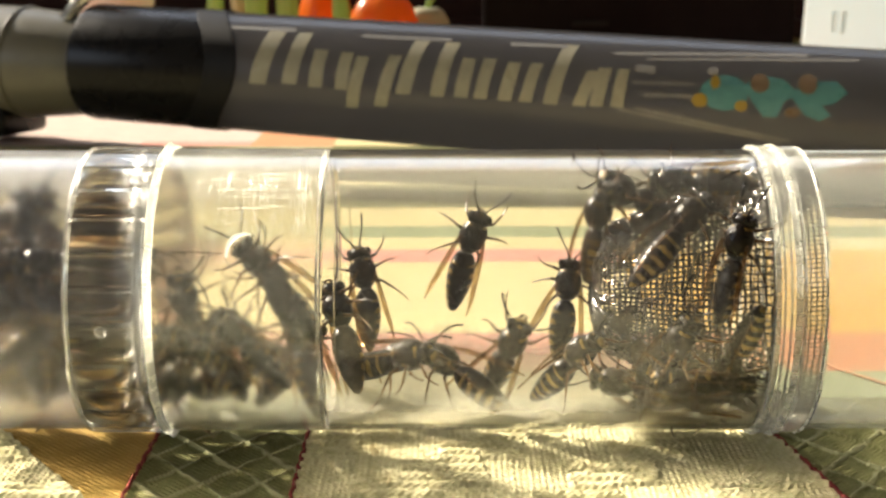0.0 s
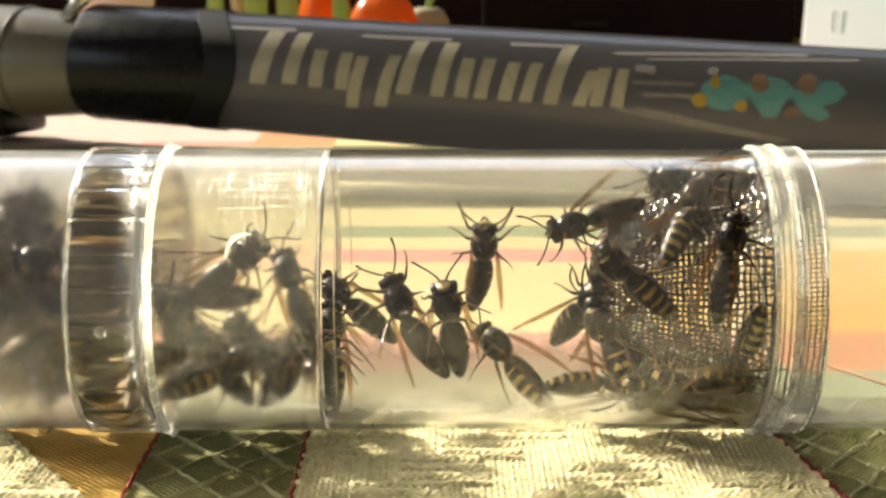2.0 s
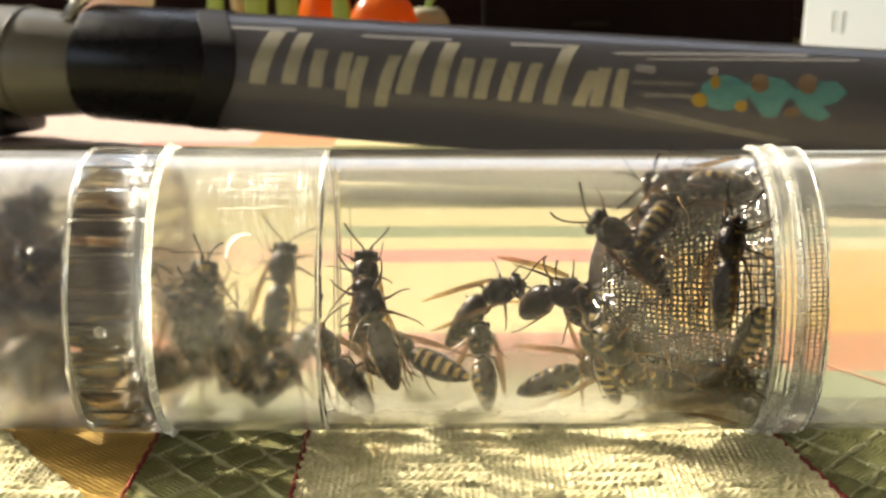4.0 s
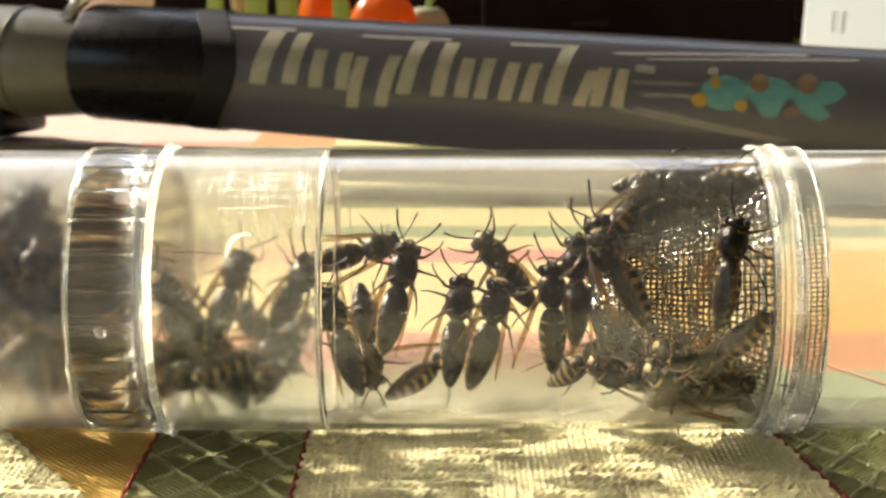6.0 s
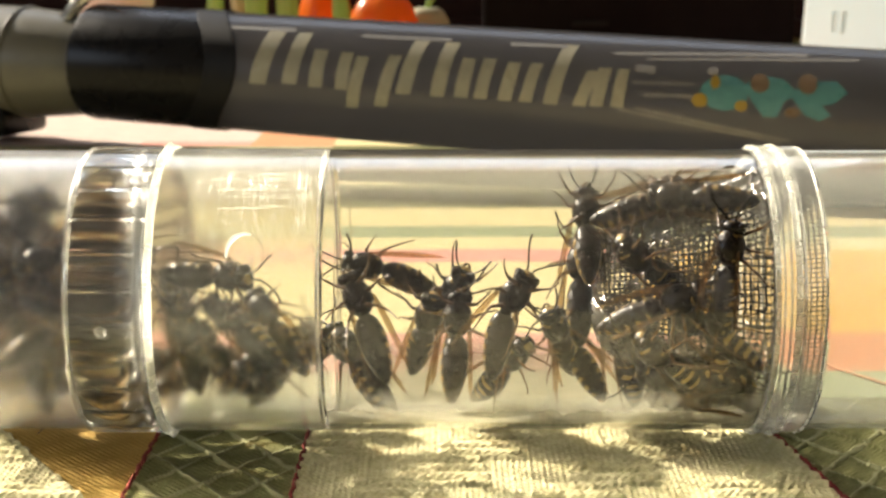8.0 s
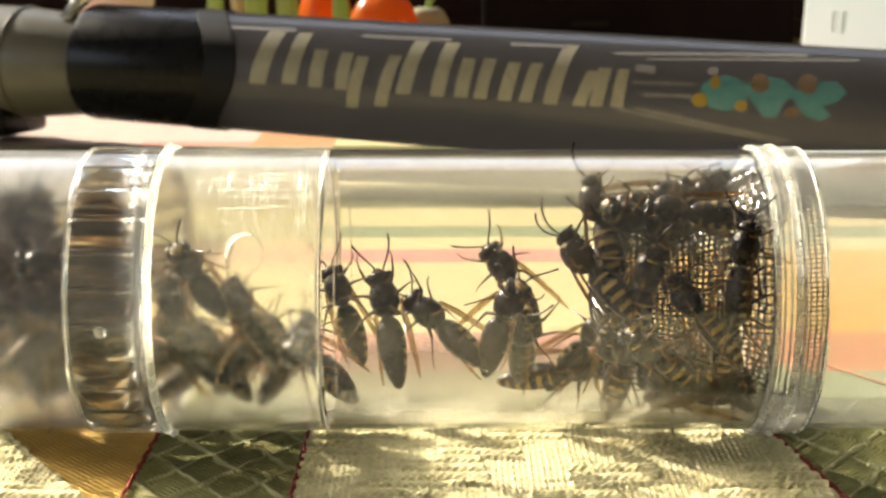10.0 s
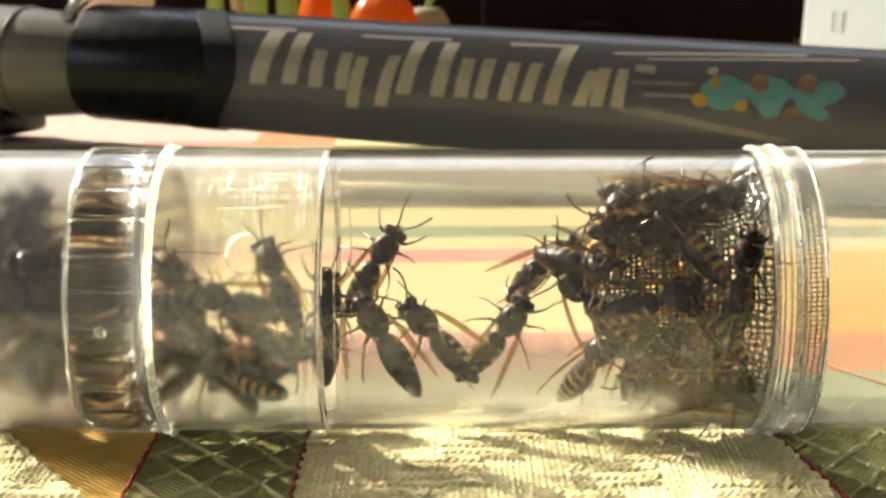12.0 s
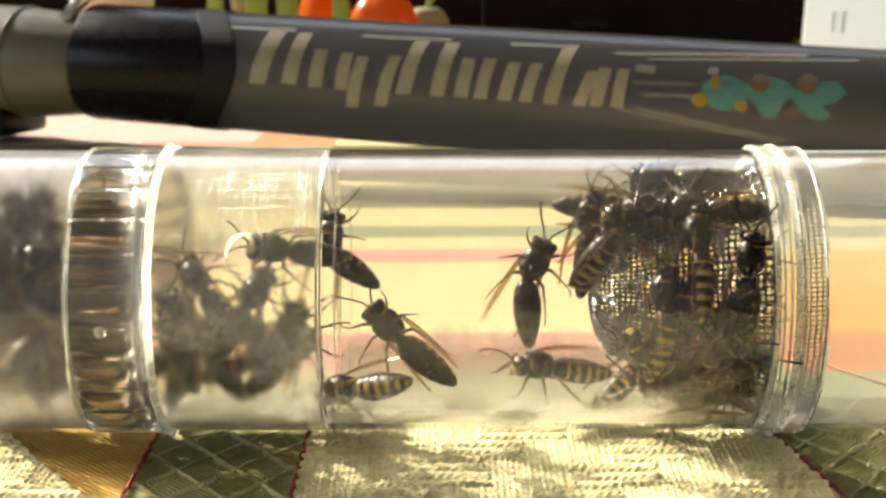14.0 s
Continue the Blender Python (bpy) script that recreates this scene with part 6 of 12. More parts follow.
    walk(WASPS[8], [(0.00, at(-12.6, -12.0, 15.5, -0.22, 0.56, 0.65, 0.45)), (0.50, at(-12.0, -12.2, 14.0, -0.06, 0.45, 0.66, 0.60)), (1.00, at(-5.6, -12.7, 17.5, -0.35, 0.54, 0.61, 0.47)), (1.50, at(-2.1, -12.9, 17.7, -0.40, 0.41, 0.57, 0.59)), (2.00, at(-4.7, -13.3, 16.8, -0.24, 0.53, 0.65, 0.49)), (2.50, at(-8.0, -12.3, 13.6, -0.15, 0.44, 0.65, 0.61)), (3.00, at(-6.6, -12.1, 14.8, -0.29, 0.54, 0.63, 0.48)), (3.83, at(-7.5, -12.3, 16.0, -0.29, 0.50, 0.72, 0.39)), (4.67, at(-12.8, -12.2, 16.2, -0.32, 0.67, 0.57, 0.35)), (5.50, at(-13.6, -12.1, 17.0, -0.37, 0.63, 0.61, 0.31)), (6.00, at(-5.5, -12.1, 20.5, -0.42, 0.65, 0.57, 0.25)), (6.50, at(-4.7, -12.2, 16.7, -0.76, 0.59, 0.26, -0.11)), (7.00, at(-10.4, -12.1, 20.3, -0.42, 0.66, 0.57, 0.25)), (7.17, at(-9.4, -11.8, 18.0, -0.69, 0.41, 0.60, -0.01)), (7.33, at(-8.4, -11.4, 15.7, -0.81, 0.08, 0.52, -0.27)), (7.50, at(-7.4, -10.7, 13.7, -0.77, -0.27, 0.33, -0.47)), (7.67, at(-8.2, -11.4, 14.6, -0.79, 0.02, 0.60, -0.15)), (7.83, at(-9.0, -11.9, 15.8, -0.59, 0.31, 0.71, 0.21)), (8.00, at(-9.8, -12.3, 17.0, -0.25, 0.51, 0.64, 0.51)), (8.83, at(-10.3, -12.4, 16.6, -0.24, 0.44, 0.73, 0.47)), (9.67, at(-6.9, -12.4, 16.8, -0.26, 0.59, 0.59, 0.49)), (10.50, at(-6.9, -12.4, 16.7, -0.30, 0.50, 0.63, 0.52)), (11.00, at(-1.7, -12.8, 22.7, 0.17, 0.15, 0.60, 0.77)), (11.50, at(-10.7, -12.2, 15.6, 0.01, 0.41, 0.60, 0.68)), (12.00, at(-7.5, -12.2, 14.3, -0.14, 0.46, 0.66, 0.58)), (12.50, at(-4.2, -12.4, 17.0, 0.08, 0.25, 0.58, 0.77)), (13.00, at(-12.0, -12.0, 13.3, -0.07, 0.43, 0.66, 0.61)), (13.25, at(-8.7, -12.3, 12.7, 0.10, 0.34, 0.29, 0.89)), (13.50, at(-5.4, -12.5, 12.2, 0.25, 0.16, -0.15, 0.94)), (13.75, at(-5.3, -12.7, 13.1, -0.02, 0.27, 0.26, 0.93)), (14.00, at(-5.2, -12.9, 14.0, -0.27, 0.31, 0.61, 0.68))])
    walk(limb(WASPS[8], "abdomen"), [(0.00, at(0, 0, 0, 1.00, -0.00, -0.01, -0.00)), (0.50, at(0, 0, 0, 1.00, -0.00, -0.01, -0.00)), (1.00, at(0, 0, 0, 0.97, 0.00, 0.02, -0.25)), (1.50, at(0, 0, 0, 0.97, 0.00, 0.01, -0.24)), (2.00, at(0, 0, 0, 0.98, 0.00, 0.12, -0.14)), (2.50, at(0, 0, 0, 1.00, 0.00, 0.02, 0.01)), (3.00, at(0, 0, 0, 1.00, -0.00, -0.01, -0.00)), (3.83, at(0, 0, 0, 1.00, 0.00, -0.01, -0.00)), (4.67, at(0, 0, 0, 1.00, 0.00, -0.01, -0.00)), (5.50, at(0, 0, 0, 1.00, 0.00, -0.01, 0.00)), (6.00, at(0, 0, 0, 1.00, 0.00, -0.01, 0.00)), (6.50, at(0, 0, 0, 1.00, 0.00, -0.01, 0.00)), (7.00, at(0, 0, 0, 1.00, 0.00, -0.01, 0.00)), (7.17, at(0, 0, 0, 1.00, 0.00, -0.00, 0.00)), (7.33, at(0, 0, 0, 1.00, 0.00, 0.00, 0.00)), (7.50, at(0, 0, 0, 1.00, 0.00, 0.01, 0.00)), (7.67, at(0, 0, 0, 1.00, 0.00, 0.00, 0.00)), (7.83, at(0, 0, 0, 1.00, 0.00, -0.00, 0.00)), (8.00, at(0, 0, 0, 1.00, -0.00, -0.01, -0.00)), (8.83, at(0, 0, 0, 1.00, -0.00, -0.01, -0.00)), (9.67, at(0, 0, 0, 1.00, -0.00, -0.00, -0.00)), (10.50, at(0, 0, 0, 1.00, -0.00, -0.00, -0.00)), (11.00, at(0, 0, 0, 0.97, 0.00, -0.03, 0.23)), (11.50, at(0, 0, 0, 1.00, -0.00, -0.01, -0.00)), (12.00, at(0, 0, 0, 1.00, -0.00, -0.01, -0.00)), (12.50, at(0, 0, 0, 0.95, 0.00, -0.14, 0.27)), (13.00, at(0, 0, 0, 1.00, -0.00, -0.01, -0.00)), (13.25, at(0, 0, 0, 1.00, -0.00, -0.06, -0.02)), (13.50, at(0, 0, 0, 0.99, -0.00, -0.12, -0.04)), (13.75, at(0, 0, 0, 1.00, 0.00, -0.05, -0.06)), (14.00, at(0, 0, 0, 1.00, 0.00, 0.01, -0.08))])
    walk(WASPS[9], [(0.00, at(-7.8, -0.4, 7.6, 0.93, 0.04, -0.18, -0.32)), (0.50, at(-12.3, 0.3, 5.8, 0.92, 0.15, 0.14, -0.34)), (0.75, at(-13.1, 0.3, 8.1, 0.60, -0.16, 0.43, -0.65)), (1.00, at(-13.9, 0.3, 10.4, 0.06, -0.41, 0.55, -0.72)), (1.25, at(-15.2, -0.2, 11.3, -0.17, -0.55, 0.61, -0.54)), (1.50, at(-16.5, -0.4, 11.7, -0.39, -0.63, 0.61, -0.29)), (1.67, at(-16.4, -1.3, 10.9, -0.66, -0.45, 0.61, 0.01)), (1.83, at(-16.3, -2.3, 9.9, -0.80, -0.17, 0.49, 0.31)), (2.00, at(-16.1, -3.4, 9.0, -0.78, 0.14, 0.28, 0.55)), (2.50, at(-12.4, -0.9, 10.3, -0.34, 0.40, 0.05, 0.85)), (2.75, at(-7.5, -0.7, 8.4, -0.69, 0.14, -0.06, 0.71)), (3.00, at(-2.5, 0.2, 6.2, -0.89, -0.16, -0.16, 0.40)), (3.83, at(-7.8, -1.0, 8.2, -0.75, -0.04, 0.12, 0.65)), (4.67, at(-10.4, -0.6, 7.2, -0.68, 0.10, -0.13, 0.71)), (5.50, at(-14.1, -1.0, 8.7, -0.36, 0.26, -0.00, 0.90)), (5.75, at(-12.1, -0.3, 9.0, -0.56, -0.06, -0.16, 0.81)), (6.00, at(-10.1, 0.2, 9.8, -0.66, -0.37, -0.29, 0.59)), (6.50, at(-5.9, 0.1, 8.4, -0.80, -0.23, -0.27, 0.49)), (7.00, at(-9.7, 0.2, 7.6, -0.88, -0.20, -0.24, 0.36)), (7.17, at(-6.3, 0.1, 8.8, -0.88, -0.45, 0.09, 0.13)), (7.33, at(-2.9, -0.0, 10.0, -0.67, -0.60, 0.41, -0.14)), (7.50, at(0.6, -0.4, 11.7, -0.30, -0.61, 0.63, -0.37)), (8.00, at(-2.4, 0.2, 11.9, -0.46, -0.63, 0.56, -0.28)), (8.83, at(2.8, -0.9, 11.2, -0.64, -0.46, 0.61, -0.04)), (9.67, at(12.4, -0.4, 7.5, -0.90, -0.35, 0.23, -0.07)), (10.50, at(18.5, -0.8, 5.2, -0.95, -0.09, 0.07, 0.28)), (11.00, at(-9.9, 0.6, 8.3, -0.96, -0.09, 0.24, 0.14)), (11.50, at(-0.5, 0.5, 8.0, -0.96, -0.08, 0.17, 0.20)), (11.75, at(3.7, 0.8, 9.4, -0.88, -0.36, 0.30, -0.06)), (12.00, at(7.9, 1.1, 10.8, -0.66, -0.57, 0.37, -0.32)), (12.50, at(9.4, 1.1, 13.3, -0.58, -0.55, 0.44, -0.41)), (12.75, at(11.0, 0.3, 11.7, -0.84, -0.27, 0.48, 0.01)), (13.00, at(12.5, -0.9, 10.6, -0.82, 0.10, 0.36, 0.43)), (13.50, at(16.7, -0.8, 9.8, -0.89, -0.09, 0.44, 0.10)), (13.67, at(16.0, -1.6, 9.5, -0.80, -0.01, 0.31, 0.51)), (13.83, at(15.4, -1.1, 8.3, -0.56, 0.06, 0.12, 0.82)), (14.00, at(14.8, 0.5, 6.4, -0.21, 0.12, -0.09, 0.97))])
    walk(limb(WASPS[9], "abdomen"), [(0.00, at(0, 0, 0, 1.00, 0.00, 0.00, -0.01)), (0.50, at(0, 0, 0, 1.00, -0.00, -0.00, -0.01)), (0.75, at(0, 0, 0, 1.00, 0.00, -0.00, -0.00)), (1.00, at(0, 0, 0, 1.00, 0.00, -0.01, 0.00)), (1.25, at(0, 0, 0, 1.00, 0.00, -0.01, 0.00)), (1.50, at(0, 0, 0, 1.00, -0.00, -0.01, -0.00)), (1.67, at(0, 0, 0, 1.00, 0.00, -0.00, -0.00)), (1.83, at(0, 0, 0, 1.00, 0.00, 0.00, -0.00)), (2.00, at(0, 0, 0, 1.00, 0.00, 0.01, -0.00)), (2.50, at(0, 0, 0, 1.00, 0.00, 0.00, 0.01)), (2.75, at(0, 0, 0, 1.00, 0.00, -0.00, -0.00)), (3.00, at(0, 0, 0, 1.00, -0.00, -0.00, -0.01)), (3.83, at(0, 0, 0, 1.00, 0.00, -0.00, -0.00)), (4.67, at(0, 0, 0, 1.00, 0.00, -0.00, 0.00)), (5.50, at(0, 0, 0, 1.00, 0.00, 0.00, 0.01)), (5.75, at(0, 0, 0, 1.00, 0.00, -0.00, 0.00)), (6.00, at(0, 0, 0, 1.00, -0.00, -0.01, -0.00)), (6.50, at(0, 0, 0, 1.00, -0.00, -0.01, -0.00)), (7.00, at(0, 0, 0, 1.00, -0.00, -0.00, -0.01)), (7.17, at(0, 0, 0, 1.00, 0.00, -0.00, -0.00)), (7.33, at(0, 0, 0, 1.00, 0.00, -0.01, -0.00)), (7.50, at(0, 0, 0, 1.00, 0.00, -0.01, 0.00)), (8.00, at(0, 0, 0, 1.00, -0.00, -0.01, -0.00)), (8.83, at(0, 0, 0, 1.00, -0.00, -0.00, -0.00)), (9.67, at(0, 0, 0, 1.00, -0.00, -0.00, -0.00)), (10.50, at(0, 0, 0, 1.00, -0.00, -0.00, -0.01)), (11.00, at(0, 0, 0, 1.00, -0.00, -0.00, -0.00)), (11.50, at(0, 0, 0, 1.00, -0.00, -0.06, -0.00)), (11.75, at(0, 0, 0, 1.00, 0.00, -0.02, -0.05)), (12.00, at(0, 0, 0, 1.00, 0.00, 0.01, -0.10)), (12.50, at(0, 0, 0, 1.00, 0.00, 0.00, -0.07)), (12.75, at(0, 0, 0, 1.00, 0.00, 0.00, -0.04)), (13.00, at(0, 0, 0, 1.00, 0.00, 0.00, -0.01)), (13.50, at(0, 0, 0, 0.95, 0.00, 0.29, -0.11)), (13.67, at(0, 0, 0, 0.98, 0.00, 0.20, -0.09)), (13.83, at(0, 0, 0, 0.99, 0.00, 0.11, -0.08)), (14.00, at(0, 0, 0, 1.00, 0.00, 0.02, -0.06))])
    walk(WASPS[10], [(0.00, at(34.7, -18.7, 25.6, 0.69, 0.37, -0.55, 0.30)), (1.00, at(34.7, -18.7, 25.5, 0.69, 0.37, -0.55, 0.30)), (2.00, at(34.0, -18.7, 25.8, 0.67, 0.35, -0.57, 0.31)), (3.00, at(33.9, -18.7, 25.0, 0.65, 0.34, -0.60, 0.33)), (4.20, at(34.1, -18.7, 25.3, 0.66, 0.35, -0.58, 0.32)), (5.50, at(34.4, -18.7, 25.4, 0.67, 0.35, -0.58, 0.32)), (6.50, at(34.1, -18.7, 25.0, 0.67, 0.35, -0.57, 0.31)), (7.50, at(34.3, -18.7, 25.7, 0.66, 0.35, -0.59, 0.32)), (8.20, at(33.9, -18.7, 24.5, 0.65, 0.34, -0.59, 0.32)), (9.30, at(35.0, -18.7, 24.7, 0.67, 0.35, -0.58, 0.32)), (10.50, at(36.0, -18.7, 24.6, 0.67, 0.35, -0.57, 0.31)), (11.00, at(36.3, -18.7, 23.8, 0.69, 0.36, -0.55, 0.30)), (11.50, at(36.0, -18.7, 23.3, 0.68, 0.36, -0.56, 0.31)), (12.50, at(36.0, -18.7, 24.0, 0.66, 0.35, -0.58, 0.32)), (13.50, at(35.8, -18.7, 23.6, 0.65, 0.34, -0.59, 0.32)), (14.00, at(36.5, -18.7, 23.4, 0.65, 0.34, -0.60, 0.33))])
    walk(WASPS[11], [(0.00, at(31.3, -9.7, 6.2, -0.08, 0.04, -0.47, 0.88)), (1.40, at(31.4, -9.8, 6.0, -0.08, 0.06, -0.47, 0.88)), (2.80, at(31.5, -9.8, 6.1, -0.07, 0.04, -0.47, 0.88)), (4.20, at(31.7, -9.7, 6.3, -0.09, 0.03, -0.47, 0.88)), (5.60, at(31.6, -9.6, 6.2, -0.08, 0.03, -0.47, 0.88)), (7.00, at(31.7, -9.9, 6.1, -0.07, 0.05, -0.47, 0.88)), (8.40, at(31.5, -9.9, 6.1, -0.07, 0.05, -0.47, 0.88)), (9.80, at(31.7, -9.6, 6.1, -0.08, 0.04, -0.47, 0.88)), (11.20, at(31.4, -9.6, 6.1, -0.08, 0.04, -0.47, 0.88)), (12.60, at(31.6, -9.8, 6.3, -0.09, 0.04, -0.47, 0.88)), (14.00, at(31.5, -9.7, 6.2, -0.08, 0.04, -0.47, 0.88))])
    walk(WASPS[12], [(0.00, at(31.4, -7.1, 32.9, 0.11, -0.09, -0.64, 0.76)), (0.50, at(31.3, -4.3, 33.4, 0.11, -0.09, -0.63, 0.76)), (1.00, at(31.3, -6.6, 33.0, 0.11, -0.09, -0.63, 0.76)), (1.50, at(31.8, -7.1, 32.9, 0.11, -0.09, -0.64, 0.76)), (2.00, at(31.4, -6.1, 33.1, 0.11, -0.09, -0.63, 0.76)), (2.50, at(31.7, -6.1, 33.1, 0.11, -0.09, -0.63, 0.76)), (3.00, at(31.8, -7.1, 32.9, 0.11, -0.09, -0.64, 0.76)), (3.83, at(30.6, -7.1, 32.5, 0.11, -0.15, -0.70, 0.69)), (4.67, at(31.3, -7.5, 32.9, 0.13, -0.03, -0.56, 0.82)), (5.50, at(32.9, -7.6, 32.7, 0.11, -0.09, -0.64, 0.76)), (6.00, at(32.3, -7.6, 32.7, 0.11, -0.09, -0.64, 0.76)), (6.50, at(33.0, -7.5, 32.7, 0.12, -0.10, -0.64, 0.75)), (7.00, at(32.6, -9.4, 31.9, 0.12, -0.10, -0.64, 0.75)), (7.50, at(32.6, -10.5, 31.2, 0.13, -0.11, -0.64, 0.75)), (8.00, at(30.8, -10.3, 31.4, 0.11, -0.10, -0.64, 0.75)), (8.83, at(31.3, -10.6, 30.6, 0.11, -0.15, -0.70, 0.69)), (9.67, at(30.5, -12.4, 30.5, 0.13, -0.03, -0.57, 0.81)), (10.50, at(29.8, -13.1, 29.4, 0.11, -0.09, -0.65, 0.75)), (11.00, at(32.7, -11.1, 30.8, 0.13, -0.11, -0.65, 0.74)), (11.17, at(32.3, -10.5, 28.5, 0.47, 0.22, -0.50, 0.69)), (11.33, at(31.9, -10.0, 28.5, 0.70, 0.50, -0.23, 0.46)), (11.50, at(31.4, -10.0, 31.6, 0.75, 0.65, 0.10, 0.12)), (12.00, at(32.2, -10.2, 31.5, 0.75, 0.65, 0.10, 0.11)), (12.50, at(32.9, -11.4, 30.7, 0.74, 0.65, 0.10, 0.12)), (13.00, at(35.5, -3.3, 33.2, 0.76, 0.61, 0.14, 0.18)), (13.17, at(34.1, -6.0, 28.9, 0.69, 0.47, -0.19, 0.51)), (13.33, at(32.8, -8.0, 29.1, 0.46, 0.21, -0.47, 0.72)), (13.50, at(31.5, -10.3, 31.4, 0.11, -0.10, -0.64, 0.75)), (14.00, at(32.5, -11.5, 30.3, 0.13, -0.12, -0.65, 0.74))])
    walk(WASPS[13], [(0.00, at(24.5, -4.3, 30.7, -0.29, -0.16, 0.92, 0.22)), (0.50, at(22.3, -4.1, 29.3, -0.39, -0.16, 0.90, 0.09)), (0.75, at(21.9, -7.2, 31.0, -0.15, -0.12, 0.90, -0.40)), (1.00, at(21.6, -9.1, 29.1, 0.14, -0.05, 0.62, -0.77)), (1.50, at(21.8, -9.8, 30.0, 0.03, -0.17, 0.74, -0.65)), (1.75, at(25.3, -9.1, 26.0, -0.48, -0.35, 0.73, -0.32)), (2.00, at(28.7, -9.8, 26.8, -0.80, -0.40, 0.43, 0.13)), (2.50, at(29.3, -11.6, 22.9, -0.69, -0.36, 0.60, 0.18)), (3.00, at(22.7, -10.0, 26.3, -0.45, -0.17, 0.88, 0.05)), (3.83, at(25.0, -7.3, 26.5, -0.68, -0.38, 0.62, -0.08)), (4.67, at(28.0, -5.4, 29.2, -0.66, -0.58, 0.48, 0.07)), (5.50, at(31.2, -4.4, 33.3, -0.76, -0.64, 0.09, 0.11)), (6.00, at(30.2, -4.5, 32.5, -0.80, -0.57, 0.16, 0.11)), (6.25, at(30.5, -5.2, 29.4, -0.64, -0.45, 0.54, 0.31)), (6.50, at(30.9, -7.8, 29.4, -0.35, -0.23, 0.80, 0.44)), (6.75, at(30.5, -5.0, 28.9, -0.68, -0.39, 0.55, 0.28)), (7.00, at(30.1, -4.4, 31.9, -0.87, -0.46, 0.18, 0.05)), (7.50, at(30.4, -9.2, 31.7, -0.75, -0.64, 0.09, 0.11)), (8.00, at(26.8, -7.2, 30.2, -0.86, -0.46, 0.22, 0.07)), (8.83, at(28.5, -6.5, 31.5, -0.87, -0.47, 0.10, -0.08)), (9.67, at(25.6, -5.3, 30.2, -0.77, -0.56, 0.29, 0.06)), (10.50, at(27.8, -4.5, 30.3, -0.83, -0.52, 0.18, 0.10)), (10.67, at(28.5, -4.0, 26.5, -0.66, -0.51, 0.49, -0.26)), (10.83, at(29.1, -4.2, 26.9, -0.33, -0.38, 0.67, -0.55)), (11.00, at(29.7, -4.4, 31.7, 0.09, -0.15, 0.69, -0.70)), (11.50, at(25.7, -4.3, 30.6, 0.11, -0.09, 0.65, -0.75)), (11.67, at(26.6, -5.1, 26.4, 0.46, 0.23, 0.50, -0.69)), (11.83, at(27.6, -5.2, 26.4, 0.70, 0.49, 0.23, -0.46)), (12.00, at(28.5, -4.4, 31.0, 0.76, 0.63, -0.10, -0.11)), (12.50, at(28.1, -4.5, 30.6, 0.80, 0.58, -0.14, -0.10)), (13.00, at(24.8, -4.3, 29.5, 0.79, 0.60, -0.12, -0.10)), (13.50, at(20.8, -4.4, 28.7, 0.86, 0.45, -0.22, -0.07)), (14.00, at(22.8, -4.3, 29.1, 0.76, 0.63, -0.09, -0.11))])
    walk(WASPS[14], [(0.00, at(28.8, -12.7, 27.6, 0.92, 0.04, -0.37, 0.14)), (0.50, at(30.5, -10.1, 29.9, 0.88, -0.17, -0.38, 0.23)), (1.00, at(29.9, -10.9, 29.6, 0.89, -0.15, -0.37, 0.22)), (1.50, at(30.3, -9.5, 29.5, 0.82, -0.18, -0.47, 0.27)), (2.00, at(30.6, -10.2, 29.7, 0.84, -0.19, -0.43, 0.26)), (2.50, at(30.7, -8.5, 32.0, 0.89, -0.33, -0.21, 0.22)), (3.00, at(30.2, -9.4, 30.9, 0.85, -0.28, -0.35, 0.27)), (3.83, at(28.2, -9.3, 30.3, 0.82, -0.30, -0.37, 0.32)), (4.67, at(27.4, -9.5, 29.8, 0.91, -0.21, -0.30, 0.19)), (5.50, at(26.2, -9.4, 29.6, 0.96, -0.06, -0.20, 0.16)), (6.00, at(24.0, -6.5, 29.6, 0.91, -0.06, -0.37, 0.17)), (6.25, at(24.4, -5.7, 28.0, 0.66, -0.05, -0.67, 0.34)), (6.50, at(24.9, -3.6, 30.8, 0.29, -0.03, -0.84, 0.45)), (6.75, at(23.1, -4.2, 27.9, 0.59, -0.02, -0.74, 0.33)), (7.00, at(21.3, -3.8, 27.7, 0.82, -0.01, -0.55, 0.16)), (7.25, at(19.8, -3.7, 27.3, 0.65, -0.36, -0.66, -0.10)), (7.50, at(18.4, -3.6, 25.9, 0.34, -0.62, -0.62, -0.33)), (8.00, at(18.5, -3.8, 26.6, 0.28, -0.66, -0.65, -0.25)), (8.83, at(20.8, -5.3, 28.7, 0.41, -0.54, -0.74, 0.01)), (9.67, at(19.9, -6.7, 28.4, 0.56, -0.32, -0.76, 0.05)), (10.50, at(19.9, -8.0, 27.4, 0.67, -0.01, -0.71, 0.22)), (11.00, at(20.1, -3.6, 27.3, 0.77, -0.01, -0.62, 0.17)), (11.50, at(20.2, -3.9, 27.3, 0.76, -0.01, -0.63, 0.17)), (12.00, at(21.1, -9.2, 27.4, 0.85, 0.00, -0.50, 0.17)), (12.50, at(21.1, -12.5, 23.6, 0.68, 0.03, -0.70, 0.18)), (13.00, at(20.7, -11.1, 27.5, 0.26, -0.02, -0.84, 0.47)), (13.50, at(21.5, -10.1, 27.3, 0.09, -0.11, -0.62, 0.77)), (13.75, at(24.5, -14.2, 23.4, 0.43, -0.00, -0.75, 0.50)), (14.00, at(27.4, -16.2, 18.4, 0.68, 0.11, -0.71, 0.11))])
